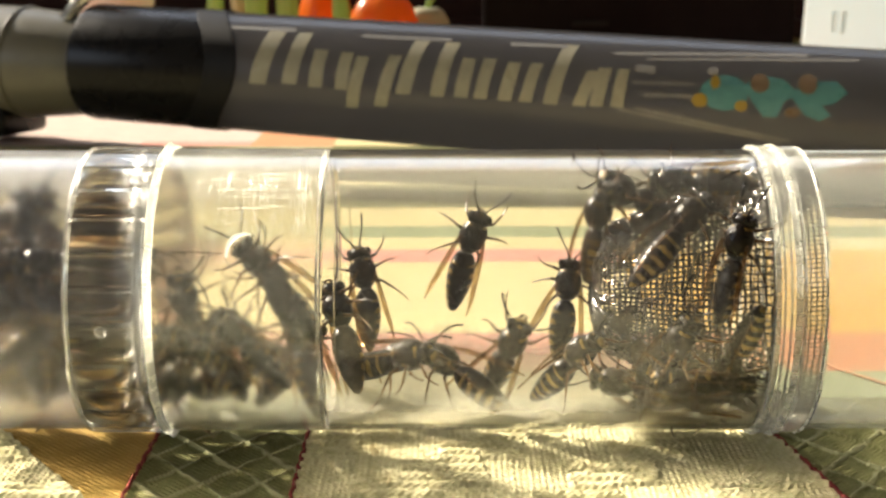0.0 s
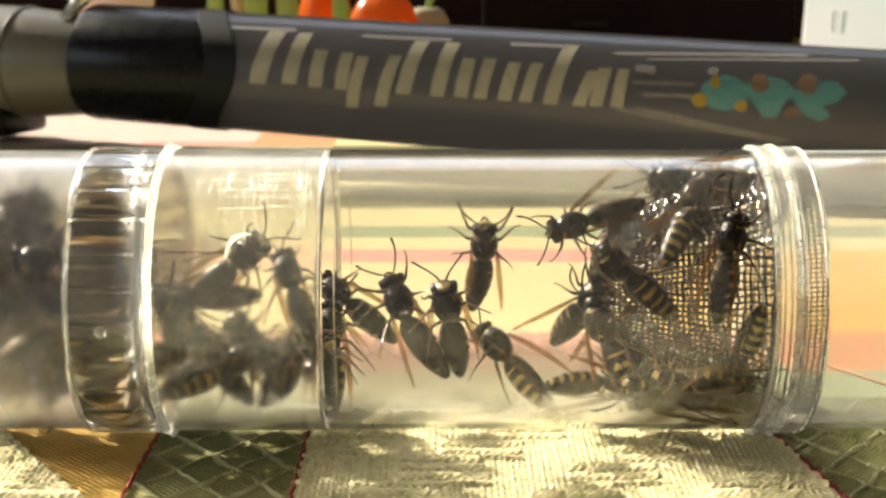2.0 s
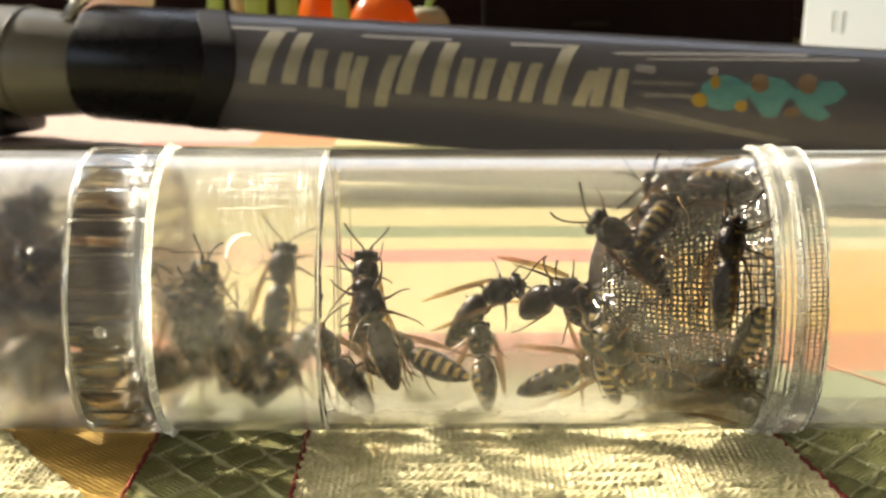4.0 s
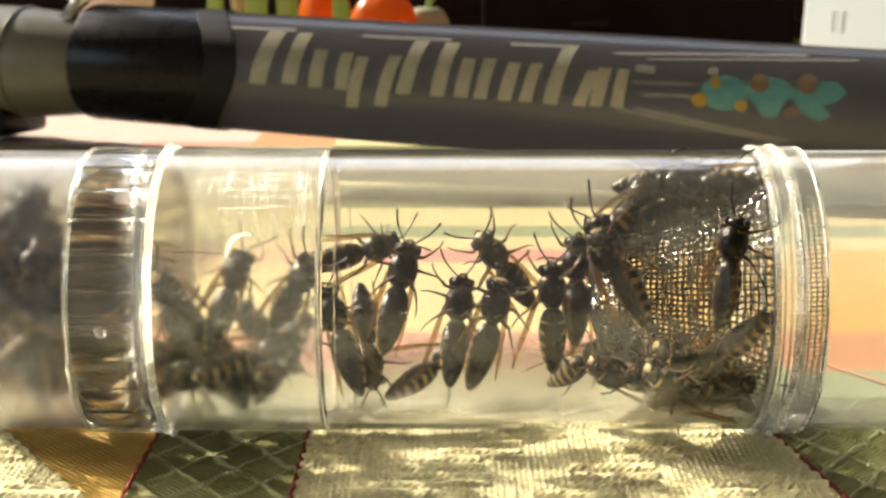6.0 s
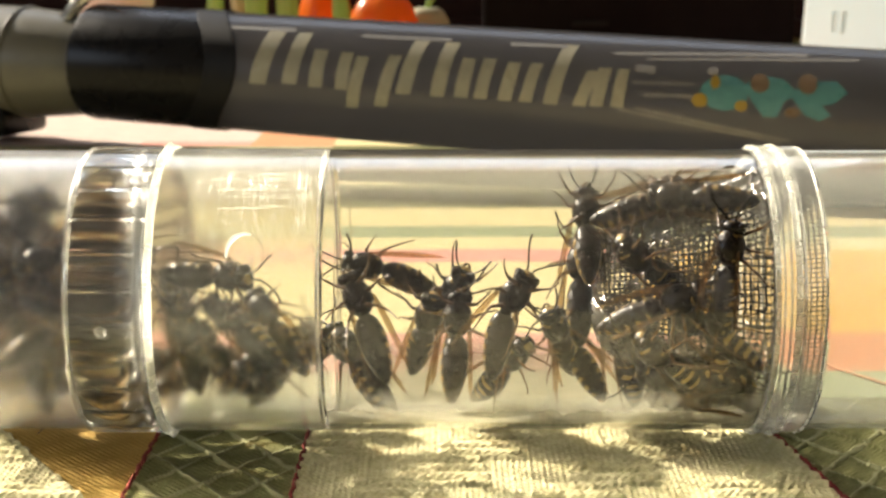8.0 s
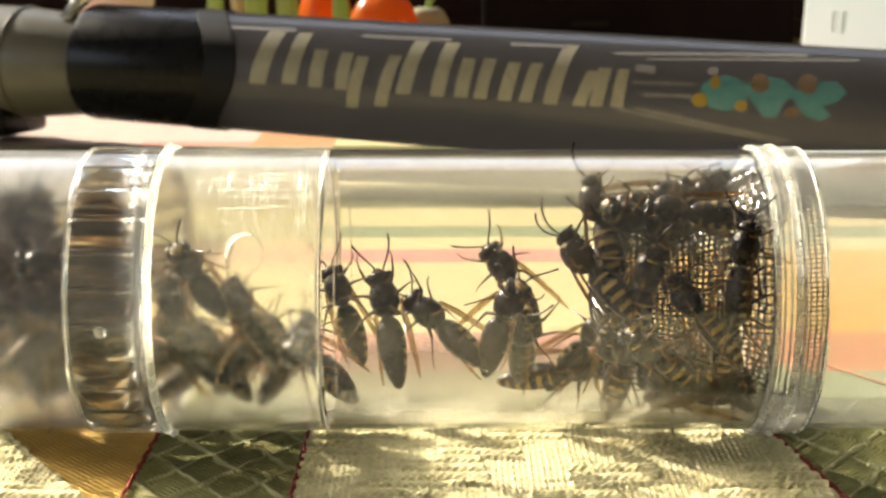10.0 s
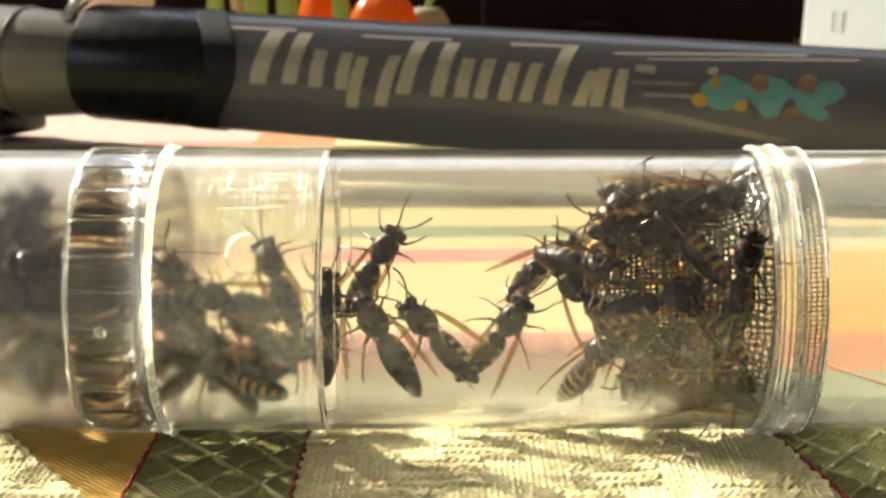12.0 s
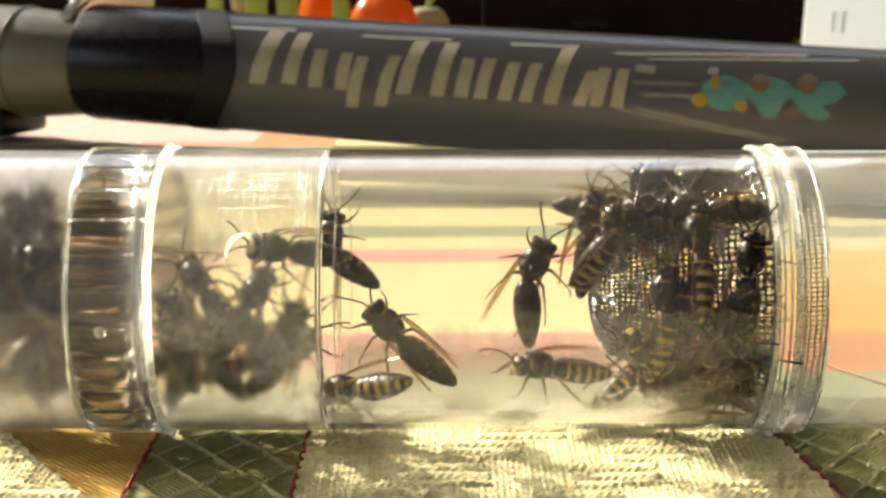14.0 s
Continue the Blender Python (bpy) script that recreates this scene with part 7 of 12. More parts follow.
    walk(limb(WASPS[14], "abdomen"), [(0.00, at(0, 0, 0, 1.00, 0.00, 0.00, 0.00)), (0.50, at(0, 0, 0, 1.00, 0.00, -0.00, 0.01)), (1.00, at(0, 0, 0, 1.00, 0.00, -0.00, 0.01)), (1.50, at(0, 0, 0, 1.00, 0.00, -0.00, 0.01)), (2.00, at(0, 0, 0, 1.00, 0.00, -0.00, 0.01)), (2.50, at(0, 0, 0, 1.00, 0.00, -0.00, 0.01)), (3.00, at(0, 0, 0, 1.00, 0.00, -0.00, 0.01)), (3.83, at(0, 0, 0, 1.00, 0.00, -0.00, 0.01)), (4.67, at(0, 0, 0, 1.00, 0.00, -0.00, 0.01)), (5.50, at(0, 0, 0, 1.00, 0.00, -0.00, 0.00)), (6.00, at(0, 0, 0, 1.00, 0.00, 0.00, 0.00)), (6.25, at(0, 0, 0, 1.00, 0.00, 0.00, 0.00)), (6.50, at(0, 0, 0, 1.00, 0.00, 0.00, 0.00)), (6.75, at(0, 0, 0, 1.00, 0.00, 0.00, 0.00)), (7.00, at(0, 0, 0, 1.00, 0.00, 0.00, 0.00)), (7.25, at(0, 0, 0, 1.00, 0.00, -0.00, 0.00)), (7.50, at(0, 0, 0, 1.00, -0.00, -0.01, -0.00)), (8.00, at(0, 0, 0, 1.00, -0.00, -0.01, -0.00)), (8.83, at(0, 0, 0, 1.00, 0.00, -0.00, 0.00)), (9.67, at(0, 0, 0, 1.00, 0.00, -0.00, 0.00)), (10.50, at(0, 0, 0, 1.00, 0.00, 0.00, 0.00)), (11.00, at(0, 0, 0, 1.00, 0.00, 0.00, 0.00)), (11.50, at(0, 0, 0, 1.00, 0.00, 0.00, 0.00)), (12.00, at(0, 0, 0, 1.00, 0.00, 0.00, 0.00)), (12.50, at(0, 0, 0, 1.00, 0.00, 0.00, 0.00)), (13.00, at(0, 0, 0, 1.00, 0.00, 0.00, 0.00)), (13.50, at(0, 0, 0, 1.00, 0.00, 0.00, -0.00)), (13.75, at(0, 0, 0, 1.00, 0.00, 0.08, -0.03)), (14.00, at(0, 0, 0, 0.99, 0.00, 0.15, -0.05))])
    walk(WASPS[15], [(0.00, at(19.7, -4.3, 26.5, 0.73, 0.19, -0.66, -0.02)), (0.25, at(21.7, -5.5, 9.4, 0.42, 0.21, -0.83, 0.30)), (0.50, at(23.6, -4.3, 5.4, 0.01, 0.18, -0.82, 0.54)), (0.75, at(19.8, -2.5, 7.2, -0.39, -0.16, -0.62, 0.66)), (1.00, at(16.0, -2.7, 24.8, -0.67, -0.45, -0.22, 0.55)), (1.25, at(17.2, -2.7, 24.2, -0.69, -0.67, 0.16, 0.24)), (1.50, at(18.4, -2.7, 23.7, -0.51, -0.69, 0.49, -0.14)), (1.75, at(18.5, -3.1, 28.8, -0.20, -0.42, 0.65, -0.60)), (2.00, at(18.6, -4.4, 27.6, 0.19, 0.03, 0.54, -0.82)), (2.50, at(23.3, -10.4, 29.8, 0.10, -0.10, 0.67, -0.73)), (2.75, at(23.7, -16.9, 22.1, -0.15, -0.15, 0.89, -0.41)), (3.00, at(24.2, -13.5, 12.2, -0.37, -0.16, 0.92, -0.01)), (3.83, at(21.0, -10.1, 11.8, -0.54, -0.01, 0.83, 0.17)), (4.67, at(16.2, -6.7, 10.0, -0.76, -0.08, 0.48, 0.43)), (5.50, at(14.4, -3.6, 9.8, -0.75, 0.19, 0.36, 0.52)), (6.00, at(18.9, -3.0, 8.4, -0.89, 0.01, 0.32, 0.33)), (6.25, at(23.7, -9.1, 10.4, -0.64, -0.08, 0.74, 0.18)), (6.50, at(28.4, -15.2, 10.3, -0.23, -0.15, 0.96, -0.02)), (7.00, at(22.9, -11.9, 11.4, -0.62, -0.19, 0.76, -0.00)), (7.50, at(24.8, -15.5, 16.4, -0.57, -0.18, 0.80, -0.02)), (7.75, at(20.1, -9.9, 13.3, -0.41, -0.40, 0.78, -0.27)), (8.00, at(15.3, -2.7, 11.5, -0.19, -0.56, 0.64, -0.49)), (8.83, at(16.7, -5.7, 11.6, -0.31, -0.40, 0.79, -0.35)), (9.67, at(20.7, -9.4, 10.9, -0.47, -0.51, 0.70, -0.18)), (10.50, at(22.8, -12.1, 11.5, -0.52, -0.17, 0.83, -0.01)), (10.75, at(24.0, -14.0, 13.6, -0.74, -0.32, 0.60, 0.01)), (11.00, at(25.2, -15.7, 15.9, -0.86, -0.43, 0.29, 0.01)), (11.25, at(24.9, -13.8, 12.5, -0.65, -0.32, 0.69, 0.00)), (11.50, at(24.6, -11.1, 9.8, -0.30, -0.15, 0.94, -0.01)), (12.00, at(25.4, -5.4, 10.3, -0.73, -0.23, 0.64, 0.03)), (12.50, at(27.6, -16.3, 14.1, -0.86, -0.41, 0.32, 0.01)), (13.00, at(25.4, -10.5, 8.7, -0.85, -0.34, 0.40, 0.01)), (13.50, at(27.5, -14.1, 11.3, -0.45, -0.18, 0.87, 0.01)), (14.00, at(33.5, -17.0, 16.2, -0.79, -0.28, 0.54, 0.01))])
    walk(WASPS[16], [(0.00, at(25.4, -3.5, 5.3, -0.12, 0.09, 0.81, -0.57)), (0.50, at(20.1, -3.5, 8.8, -0.32, 0.04, 0.89, -0.34)), (1.00, at(19.9, -3.1, 9.4, -0.51, 0.05, 0.82, -0.25)), (1.50, at(25.7, -3.5, 6.4, -0.24, 0.05, 0.88, -0.40)), (2.00, at(20.9, -11.2, 13.3, -0.57, 0.01, 0.79, -0.23)), (2.50, at(20.7, -13.2, 15.8, -0.26, 0.03, 0.86, -0.44)), (3.00, at(17.7, -10.0, 15.5, -0.35, 0.02, 0.87, -0.34)), (3.83, at(19.1, -7.8, 14.3, -0.43, 0.27, 0.86, -0.08)), (4.67, at(16.7, -2.4, 17.2, -0.39, 0.47, 0.78, 0.10)), (5.50, at(17.9, 0.9, 16.9, -0.37, 0.63, 0.61, 0.32)), (6.00, at(17.7, 0.9, 18.4, -0.36, 0.63, 0.61, 0.32)), (6.25, at(19.5, -2.8, 11.0, -0.31, 0.41, 0.85, -0.12)), (6.50, at(21.4, -7.4, 8.7, -0.17, 0.06, 0.84, -0.52)), (6.75, at(17.9, -2.9, 8.7, -0.48, -0.10, 0.60, -0.63)), (7.00, at(14.5, 1.2, 8.0, -0.71, -0.24, 0.25, -0.62)), (7.25, at(17.0, -1.0, 9.5, -0.76, -0.11, 0.48, -0.42)), (7.50, at(19.5, -3.3, 10.6, -0.73, 0.02, 0.66, -0.17)), (7.75, at(18.9, -1.3, 14.1, -0.61, 0.36, 0.70, 0.08)), (8.00, at(18.3, 0.9, 18.4, -0.36, 0.63, 0.61, 0.32)), (8.83, at(20.4, -1.2, 25.9, -0.45, 0.48, 0.74, 0.18)), (9.67, at(18.5, -9.6, 23.5, -0.43, 0.26, 0.86, -0.11)), (10.50, at(19.8, -12.8, 22.3, -0.42, 0.01, 0.85, -0.32)), (10.75, at(22.2, -11.3, 24.3, -0.78, -0.00, 0.57, -0.26)), (11.00, at(24.7, -11.2, 27.4, -0.98, -0.01, 0.16, -0.15)), (11.25, at(22.7, -11.7, 24.8, -0.74, -0.00, 0.59, -0.33)), (11.50, at(20.8, -13.3, 23.3, -0.29, 0.01, 0.86, -0.41)), (11.67, at(22.6, -12.6, 24.3, -0.57, -0.27, 0.67, -0.39)), (11.83, at(24.5, -11.7, 26.3, -0.74, -0.49, 0.34, -0.30)), (12.00, at(26.3, -11.3, 28.6, -0.77, -0.62, -0.05, -0.14)), (12.25, at(26.6, -13.3, 26.7, -0.92, -0.35, 0.10, -0.15)), (12.50, at(26.9, -15.0, 24.5, -0.96, -0.05, 0.24, -0.15)), (13.00, at(30.6, -6.1, 31.7, -0.82, -0.52, -0.02, -0.22)), (13.17, at(29.3, -5.7, 27.8, -0.72, -0.38, 0.27, -0.52)), (13.33, at(28.0, -4.9, 28.4, -0.47, -0.16, 0.50, -0.71)), (13.50, at(26.7, -3.4, 31.4, -0.12, 0.10, 0.63, -0.76)), (14.00, at(30.0, -3.4, 32.6, -0.11, 0.09, 0.63, -0.76))])
    walk(WASPS[17], [(0.00, at(28.3, -15.1, 12.5, 0.77, 0.26, -0.59, -0.01)), (0.50, at(28.4, -15.3, 11.9, 0.83, 0.30, -0.48, 0.00)), (1.00, at(26.3, -5.0, 9.0, 0.84, 0.29, -0.46, -0.01)), (1.50, at(26.9, -5.1, 8.8, 0.84, 0.31, -0.45, -0.02)), (1.75, at(27.6, -8.7, 10.9, 0.49, 0.28, -0.74, 0.35)), (2.00, at(28.2, -14.2, 8.1, -0.03, 0.16, -0.78, 0.60)), (2.25, at(27.0, -14.2, 9.8, 0.14, 0.17, -0.92, 0.33)), (2.50, at(25.7, -14.3, 11.4, 0.29, 0.15, -0.94, 0.02)), (3.00, at(27.3, -12.9, 9.8, 0.39, 0.16, -0.91, 0.00)), (3.83, at(23.9, -11.9, 11.1, 0.40, 0.22, -0.89, 0.00)), (4.67, at(21.8, -11.5, 11.5, 0.33, 0.07, -0.93, -0.13)), (5.50, at(21.7, -11.0, 11.5, 0.34, 0.15, -0.93, 0.01)), (6.00, at(23.8, -9.9, 8.4, 0.19, 0.14, -0.97, -0.00)), (6.25, at(27.1, -12.4, 10.6, 0.58, 0.28, -0.77, -0.01)), (6.50, at(30.3, -15.5, 10.9, 0.84, 0.36, -0.40, -0.01)), (7.00, at(17.2, 0.8, 7.4, 0.94, 0.07, -0.13, -0.30)), (7.50, at(27.0, -13.7, 9.1, 0.86, 0.39, -0.34, -0.01)), (8.00, at(23.4, -5.0, 10.4, 0.60, 0.17, -0.78, -0.01)), (8.83, at(24.9, -8.8, 10.3, 0.71, 0.27, -0.66, -0.01)), (9.67, at(22.0, -10.8, 10.5, 0.72, 0.15, -0.67, -0.15)), (10.50, at(23.7, -13.7, 11.8, 0.81, 0.27, -0.53, 0.00)), (11.00, at(21.2, -5.1, 10.5, 0.67, 0.20, -0.72, -0.03)), (11.50, at(21.2, -5.2, 10.5, 0.67, 0.21, -0.72, -0.03)), (12.00, at(27.5, -9.0, 10.2, 0.79, 0.24, -0.56, -0.00)), (12.50, at(30.5, -16.3, 11.1, 0.84, 0.39, -0.36, -0.02)), (13.00, at(28.5, -12.7, 9.8, 0.85, 0.33, -0.42, -0.00)), (13.50, at(29.1, -12.8, 9.9, 0.84, 0.33, -0.42, -0.00)), (14.00, at(34.3, -15.9, 11.1, 0.81, 0.48, -0.34, -0.07))])
    walk(WASPS[18], [(0.00, at(29.9, -13.7, 9.3, -0.12, 0.08, 0.78, -0.61)), (0.70, at(30.0, -13.9, 8.9, -0.09, 0.11, 0.74, -0.66)), (1.40, at(29.5, -14.4, 10.1, -0.11, 0.10, 0.76, -0.64)), (2.10, at(29.9, -14.0, 9.1, -0.09, 0.11, 0.74, -0.66)), (2.80, at(30.2, -14.4, 9.7, -0.10, 0.11, 0.74, -0.66)), (3.50, at(30.1, -13.9, 9.0, -0.10, 0.11, 0.74, -0.66)), (4.20, at(29.6, -13.2, 8.7, -0.11, 0.10, 0.76, -0.64)), (4.90, at(30.4, -14.1, 9.9, -0.12, 0.09, 0.77, -0.61)), (5.60, at(29.9, -13.8, 9.0, -0.10, 0.10, 0.75, -0.65)), (6.30, at(29.7, -13.5, 8.9, -0.10, 0.10, 0.75, -0.64)), (7.00, at(30.6, -14.1, 9.3, -0.10, 0.11, 0.74, -0.66)), (7.70, at(30.0, -14.0, 9.3, -0.10, 0.11, 0.74, -0.66)), (8.40, at(29.9, -13.8, 9.7, -0.13, 0.08, 0.79, -0.60)), (9.10, at(30.3, -14.3, 9.6, -0.10, 0.11, 0.74, -0.66)), (9.80, at(30.0, -14.0, 9.4, -0.11, 0.08, 0.78, -0.61)), (10.50, at(30.2, -13.7, 8.9, -0.10, 0.10, 0.75, -0.64)), (11.20, at(30.1, -13.6, 9.0, -0.11, 0.10, 0.76, -0.64)), (11.90, at(30.1, -14.1, 9.2, -0.10, 0.09, 0.76, -0.63)), (12.60, at(30.1, -13.6, 8.7, -0.10, 0.10, 0.75, -0.65)), (13.30, at(29.6, -13.6, 9.2, -0.11, 0.09, 0.77, -0.62)), (14.00, at(30.2, -13.6, 8.7, -0.10, 0.10, 0.76, -0.64))])
    walk(WASPS[19], [(0.00, at(32.9, 3.4, 29.9, -0.03, 0.06, -0.41, 0.91)), (1.40, at(33.0, 3.4, 30.3, -0.02, 0.07, -0.42, 0.91)), (2.80, at(33.2, 3.4, 30.2, -0.02, 0.08, -0.42, 0.91)), (4.20, at(32.8, 3.4, 30.1, -0.03, 0.06, -0.41, 0.91)), (5.60, at(32.8, 3.4, 30.2, -0.01, 0.09, -0.42, 0.90)), (7.00, at(33.0, 3.4, 30.2, -0.01, 0.10, -0.42, 0.90)), (8.00, at(32.8, 3.4, 30.1, -0.02, 0.07, -0.42, 0.91)), (8.83, at(31.6, -7.1, 28.6, 0.46, 0.29, -0.42, 0.73)), (9.67, at(31.2, -6.8, 29.0, 0.70, 0.46, -0.20, 0.51)), (10.50, at(32.8, -5.5, 33.1, 0.75, 0.64, 0.11, 0.12)), (11.00, at(30.8, -13.2, 29.1, 0.73, 0.66, 0.10, 0.11)), (11.25, at(30.5, -14.2, 28.7, 0.93, 0.32, -0.09, 0.16)), (11.50, at(30.2, -14.7, 27.8, 0.95, -0.08, -0.26, 0.18)), (11.75, at(29.8, -14.0, 27.3, 0.76, -0.12, -0.54, 0.35)), (12.00, at(29.4, -13.7, 27.2, 0.47, -0.14, -0.74, 0.46)), (12.25, at(32.5, -12.4, 28.4, 0.74, -0.23, -0.51, 0.37)), (12.50, at(35.5, -12.7, 29.6, 0.91, -0.28, -0.21, 0.22)), (13.00, at(32.9, -14.8, 26.8, 0.83, -0.15, -0.47, 0.26)), (13.50, at(30.3, -14.0, 27.8, 0.52, -0.11, -0.75, 0.40)), (14.00, at(31.1, -15.4, 25.7, 0.72, -0.07, -0.63, 0.27))])
    walk(WASPS[20], [(0.00, at(30.1, -8.7, 5.5, 0.11, -0.08, 0.73, -0.67)), (0.70, at(30.3, -8.3, 5.6, 0.13, -0.06, 0.71, -0.69)), (1.40, at(30.3, -9.5, 6.4, 0.15, -0.05, 0.68, -0.72)), (2.10, at(29.9, -9.9, 6.4, 0.13, -0.05, 0.69, -0.71)), (2.80, at(29.8, -11.7, 7.8, 0.15, -0.05, 0.68, -0.72)), (3.50, at(29.9, -11.8, 7.7, 0.13, -0.07, 0.70, -0.70)), (4.20, at(30.0, -12.4, 7.6, 0.09, -0.11, 0.74, -0.66)), (4.90, at(29.5, -15.1, 10.1, 0.03, -0.16, 0.78, -0.60)), (5.60, at(30.2, -15.8, 11.7, 0.10, -0.11, 0.72, -0.67)), (5.95, at(30.5, -17.0, 12.6, -0.09, -0.17, 0.93, -0.31)), (6.30, at(30.8, -16.4, 14.0, -0.25, -0.20, 0.94, 0.13)), (7.00, at(32.0, -16.7, 15.2, -0.52, -0.22, 0.83, 0.04)), (7.70, at(33.4, -16.6, 15.6, -0.62, -0.24, 0.75, 0.03)), (8.40, at(33.8, -16.7, 16.0, -0.72, -0.26, 0.64, 0.02)), (9.10, at(34.3, -16.9, 16.8, -0.74, -0.24, 0.63, -0.01)), (9.80, at(34.9, -16.9, 17.0, -0.73, -0.23, 0.64, -0.01)), (10.50, at(35.2, -17.0, 17.0, -0.74, -0.23, 0.63, -0.02)), (11.20, at(35.6, -17.0, 16.9, -0.75, -0.24, 0.62, -0.01)), (11.90, at(35.0, -16.9, 17.0, -0.73, -0.23, 0.64, -0.01)), (12.60, at(35.7, -16.9, 16.6, -0.77, -0.26, 0.59, -0.00)), (13.30, at(35.2, -17.1, 17.2, -0.78, -0.25, 0.57, -0.02)), (14.00, at(35.3, -17.0, 17.0, -0.74, -0.23, 0.63, -0.02))])
    walk(WASPS[21], [(0.00, at(33.4, -14.3, 8.8, 0.87, 0.48, -0.15, -0.01)), (1.40, at(33.1, -14.3, 8.9, 0.87, 0.47, -0.16, -0.01)), (2.80, at(33.2, -14.1, 8.7, 0.87, 0.47, -0.16, -0.01)), (4.20, at(33.4, -14.3, 8.7, 0.87, 0.48, -0.13, -0.02)), (5.60, at(33.4, -14.2, 8.6, 0.87, 0.48, -0.15, -0.02)), (7.00, at(33.3, -14.3, 9.0, 0.86, 0.47, -0.17, -0.00)), (8.40, at(33.1, -14.1, 9.1, 0.86, 0.47, -0.19, 0.01)), (9.80, at(32.9, -14.3, 8.7, 0.87, 0.48, -0.15, -0.02)), (11.20, at(33.1, -14.4, 7.9, 0.87, 0.48, -0.15, -0.02)), (12.60, at(33.2, -14.4, 8.1, 0.86, 0.47, -0.17, -0.01)), (14.00, at(33.1, -14.3, 8.0, 0.87, 0.47, -0.16, -0.01))])
    walk(WASPS[22], [(0.00, at(32.1, -10.1, 6.5, 0.81, 0.55, -0.21, -0.03)), (0.70, at(32.8, -4.5, 4.8, 0.71, 0.69, -0.14, -0.06)), (1.40, at(32.7, -9.8, 6.3, 0.63, 0.76, -0.10, -0.10)), (2.10, at(32.7, -8.8, 6.2, 0.80, 0.56, -0.21, -0.03)), (2.80, at(32.3, -8.6, 6.2, 0.81, 0.55, -0.21, -0.03)), (3.50, at(31.5, -11.6, 6.7, 0.72, 0.68, -0.14, -0.06)), (4.20, at(30.6, -15.6, 10.8, 0.82, 0.54, -0.22, -0.03)), (4.90, at(29.5, -16.8, 14.1, 0.85, 0.35, -0.39, -0.00)), (5.50, at(23.0, -16.6, 22.2, 0.56, 0.25, -0.69, 0.39)), (6.00, at(21.0, -15.2, 24.5, 0.51, 0.17, -0.70, 0.47)), (6.50, at(21.2, -13.1, 26.5, 0.63, 0.16, -0.61, 0.45)), (7.00, at(21.0, -13.5, 26.4, 0.63, 0.24, -0.53, 0.51)), (7.70, at(25.5, -14.1, 23.0, 0.39, 0.18, -0.90, -0.05)), (8.40, at(24.6, -12.6, 25.7, 0.33, 0.17, -0.93, -0.07)), (9.10, at(24.6, -10.7, 27.9, 0.27, 0.17, -0.94, -0.13)), (9.80, at(25.0, -10.6, 28.5, 0.23, 0.16, -0.95, -0.13)), (10.15, at(24.4, -10.9, 28.8, 0.12, 0.21, -0.94, 0.26)), (10.50, at(23.8, -10.9, 28.3, -0.01, 0.22, -0.77, 0.60)), (11.20, at(24.9, -10.8, 28.0, 0.04, 0.24, -0.79, 0.56)), (11.55, at(24.5, -10.6, 27.8, 0.15, 0.22, -0.94, 0.23)), (11.90, at(24.1, -10.5, 27.4, 0.25, 0.16, -0.95, -0.12)), (12.25, at(24.3, -10.7, 27.7, 0.16, 0.21, -0.93, 0.24)), (12.60, at(24.5, -10.8, 28.1, 0.05, 0.22, -0.79, 0.57)), (13.30, at(24.7, -10.7, 28.0, 0.05, 0.23, -0.79, 0.56)), (14.00, at(24.9, -10.6, 27.9, 0.03, 0.26, -0.80, 0.54))])
    walk(WASPS[23], [(0.00, at(35.9, -16.0, 13.0, 0.05, -0.62, -0.30, 0.73)), (0.70, at(36.2, -16.0, 12.9, 0.05, -0.60, -0.31, 0.74)), (1.40, at(36.8, -15.9, 12.9, 0.06, -0.65, -0.29, 0.70)), (2.10, at(36.5, -15.9, 13.0, 0.06, -0.64, -0.29, 0.70)), (2.80, at(35.6, -16.2, 13.3, 0.04, -0.66, -0.27, 0.70)), (3.50, at(36.7, -16.1, 13.2, 0.04, -0.68, -0.27, 0.68)), (4.20, at(35.9, -15.7, 12.8, 0.07, -0.62, -0.31, 0.72)), (4.90, at(35.0, -16.6, 13.1, 0.02, -0.64, -0.26, 0.72)), (5.60, at(34.5, -17.1, 13.4, 0.01, -0.47, -0.32, 0.82)), (6.30, at(33.0, -17.5, 13.6, 0.00, -0.38, -0.36, 0.85)), (6.65, at(32.6, -15.9, 14.6, 0.11, -0.23, -0.64, 0.73)), (7.00, at(32.1, -16.6, 15.4, 0.20, -0.04, -0.83, 0.51)), (7.70, at(32.2, -16.4, 15.7, 0.24, -0.03, -0.85, 0.47)), (8.40, at(31.7, -15.9, 17.3, 0.40, -0.01, -0.85, 0.33)), (9.10, at(31.6, -16.3, 17.7, 0.37, -0.01, -0.86, 0.36)), (9.80, at(31.1, -16.3, 18.6, 0.46, -0.00, -0.84, 0.30)), (10.50, at(31.3, -16.0, 17.7, 0.41, -0.01, -0.85, 0.33)), (11.20, at(31.7, -16.1, 18.4, 0.44, -0.01, -0.84, 0.32)), (11.90, at(31.4, -16.2, 18.3, 0.42, -0.01, -0.84, 0.33)), (12.60, at(31.9, -16.4, 18.3, 0.40, -0.01, -0.85, 0.33)), (13.30, at(31.0, -16.3, 17.7, 0.38, -0.01, -0.86, 0.35)), (14.00, at(31.6, -16.1, 17.8, 0.41, -0.01, -0.85, 0.33))])
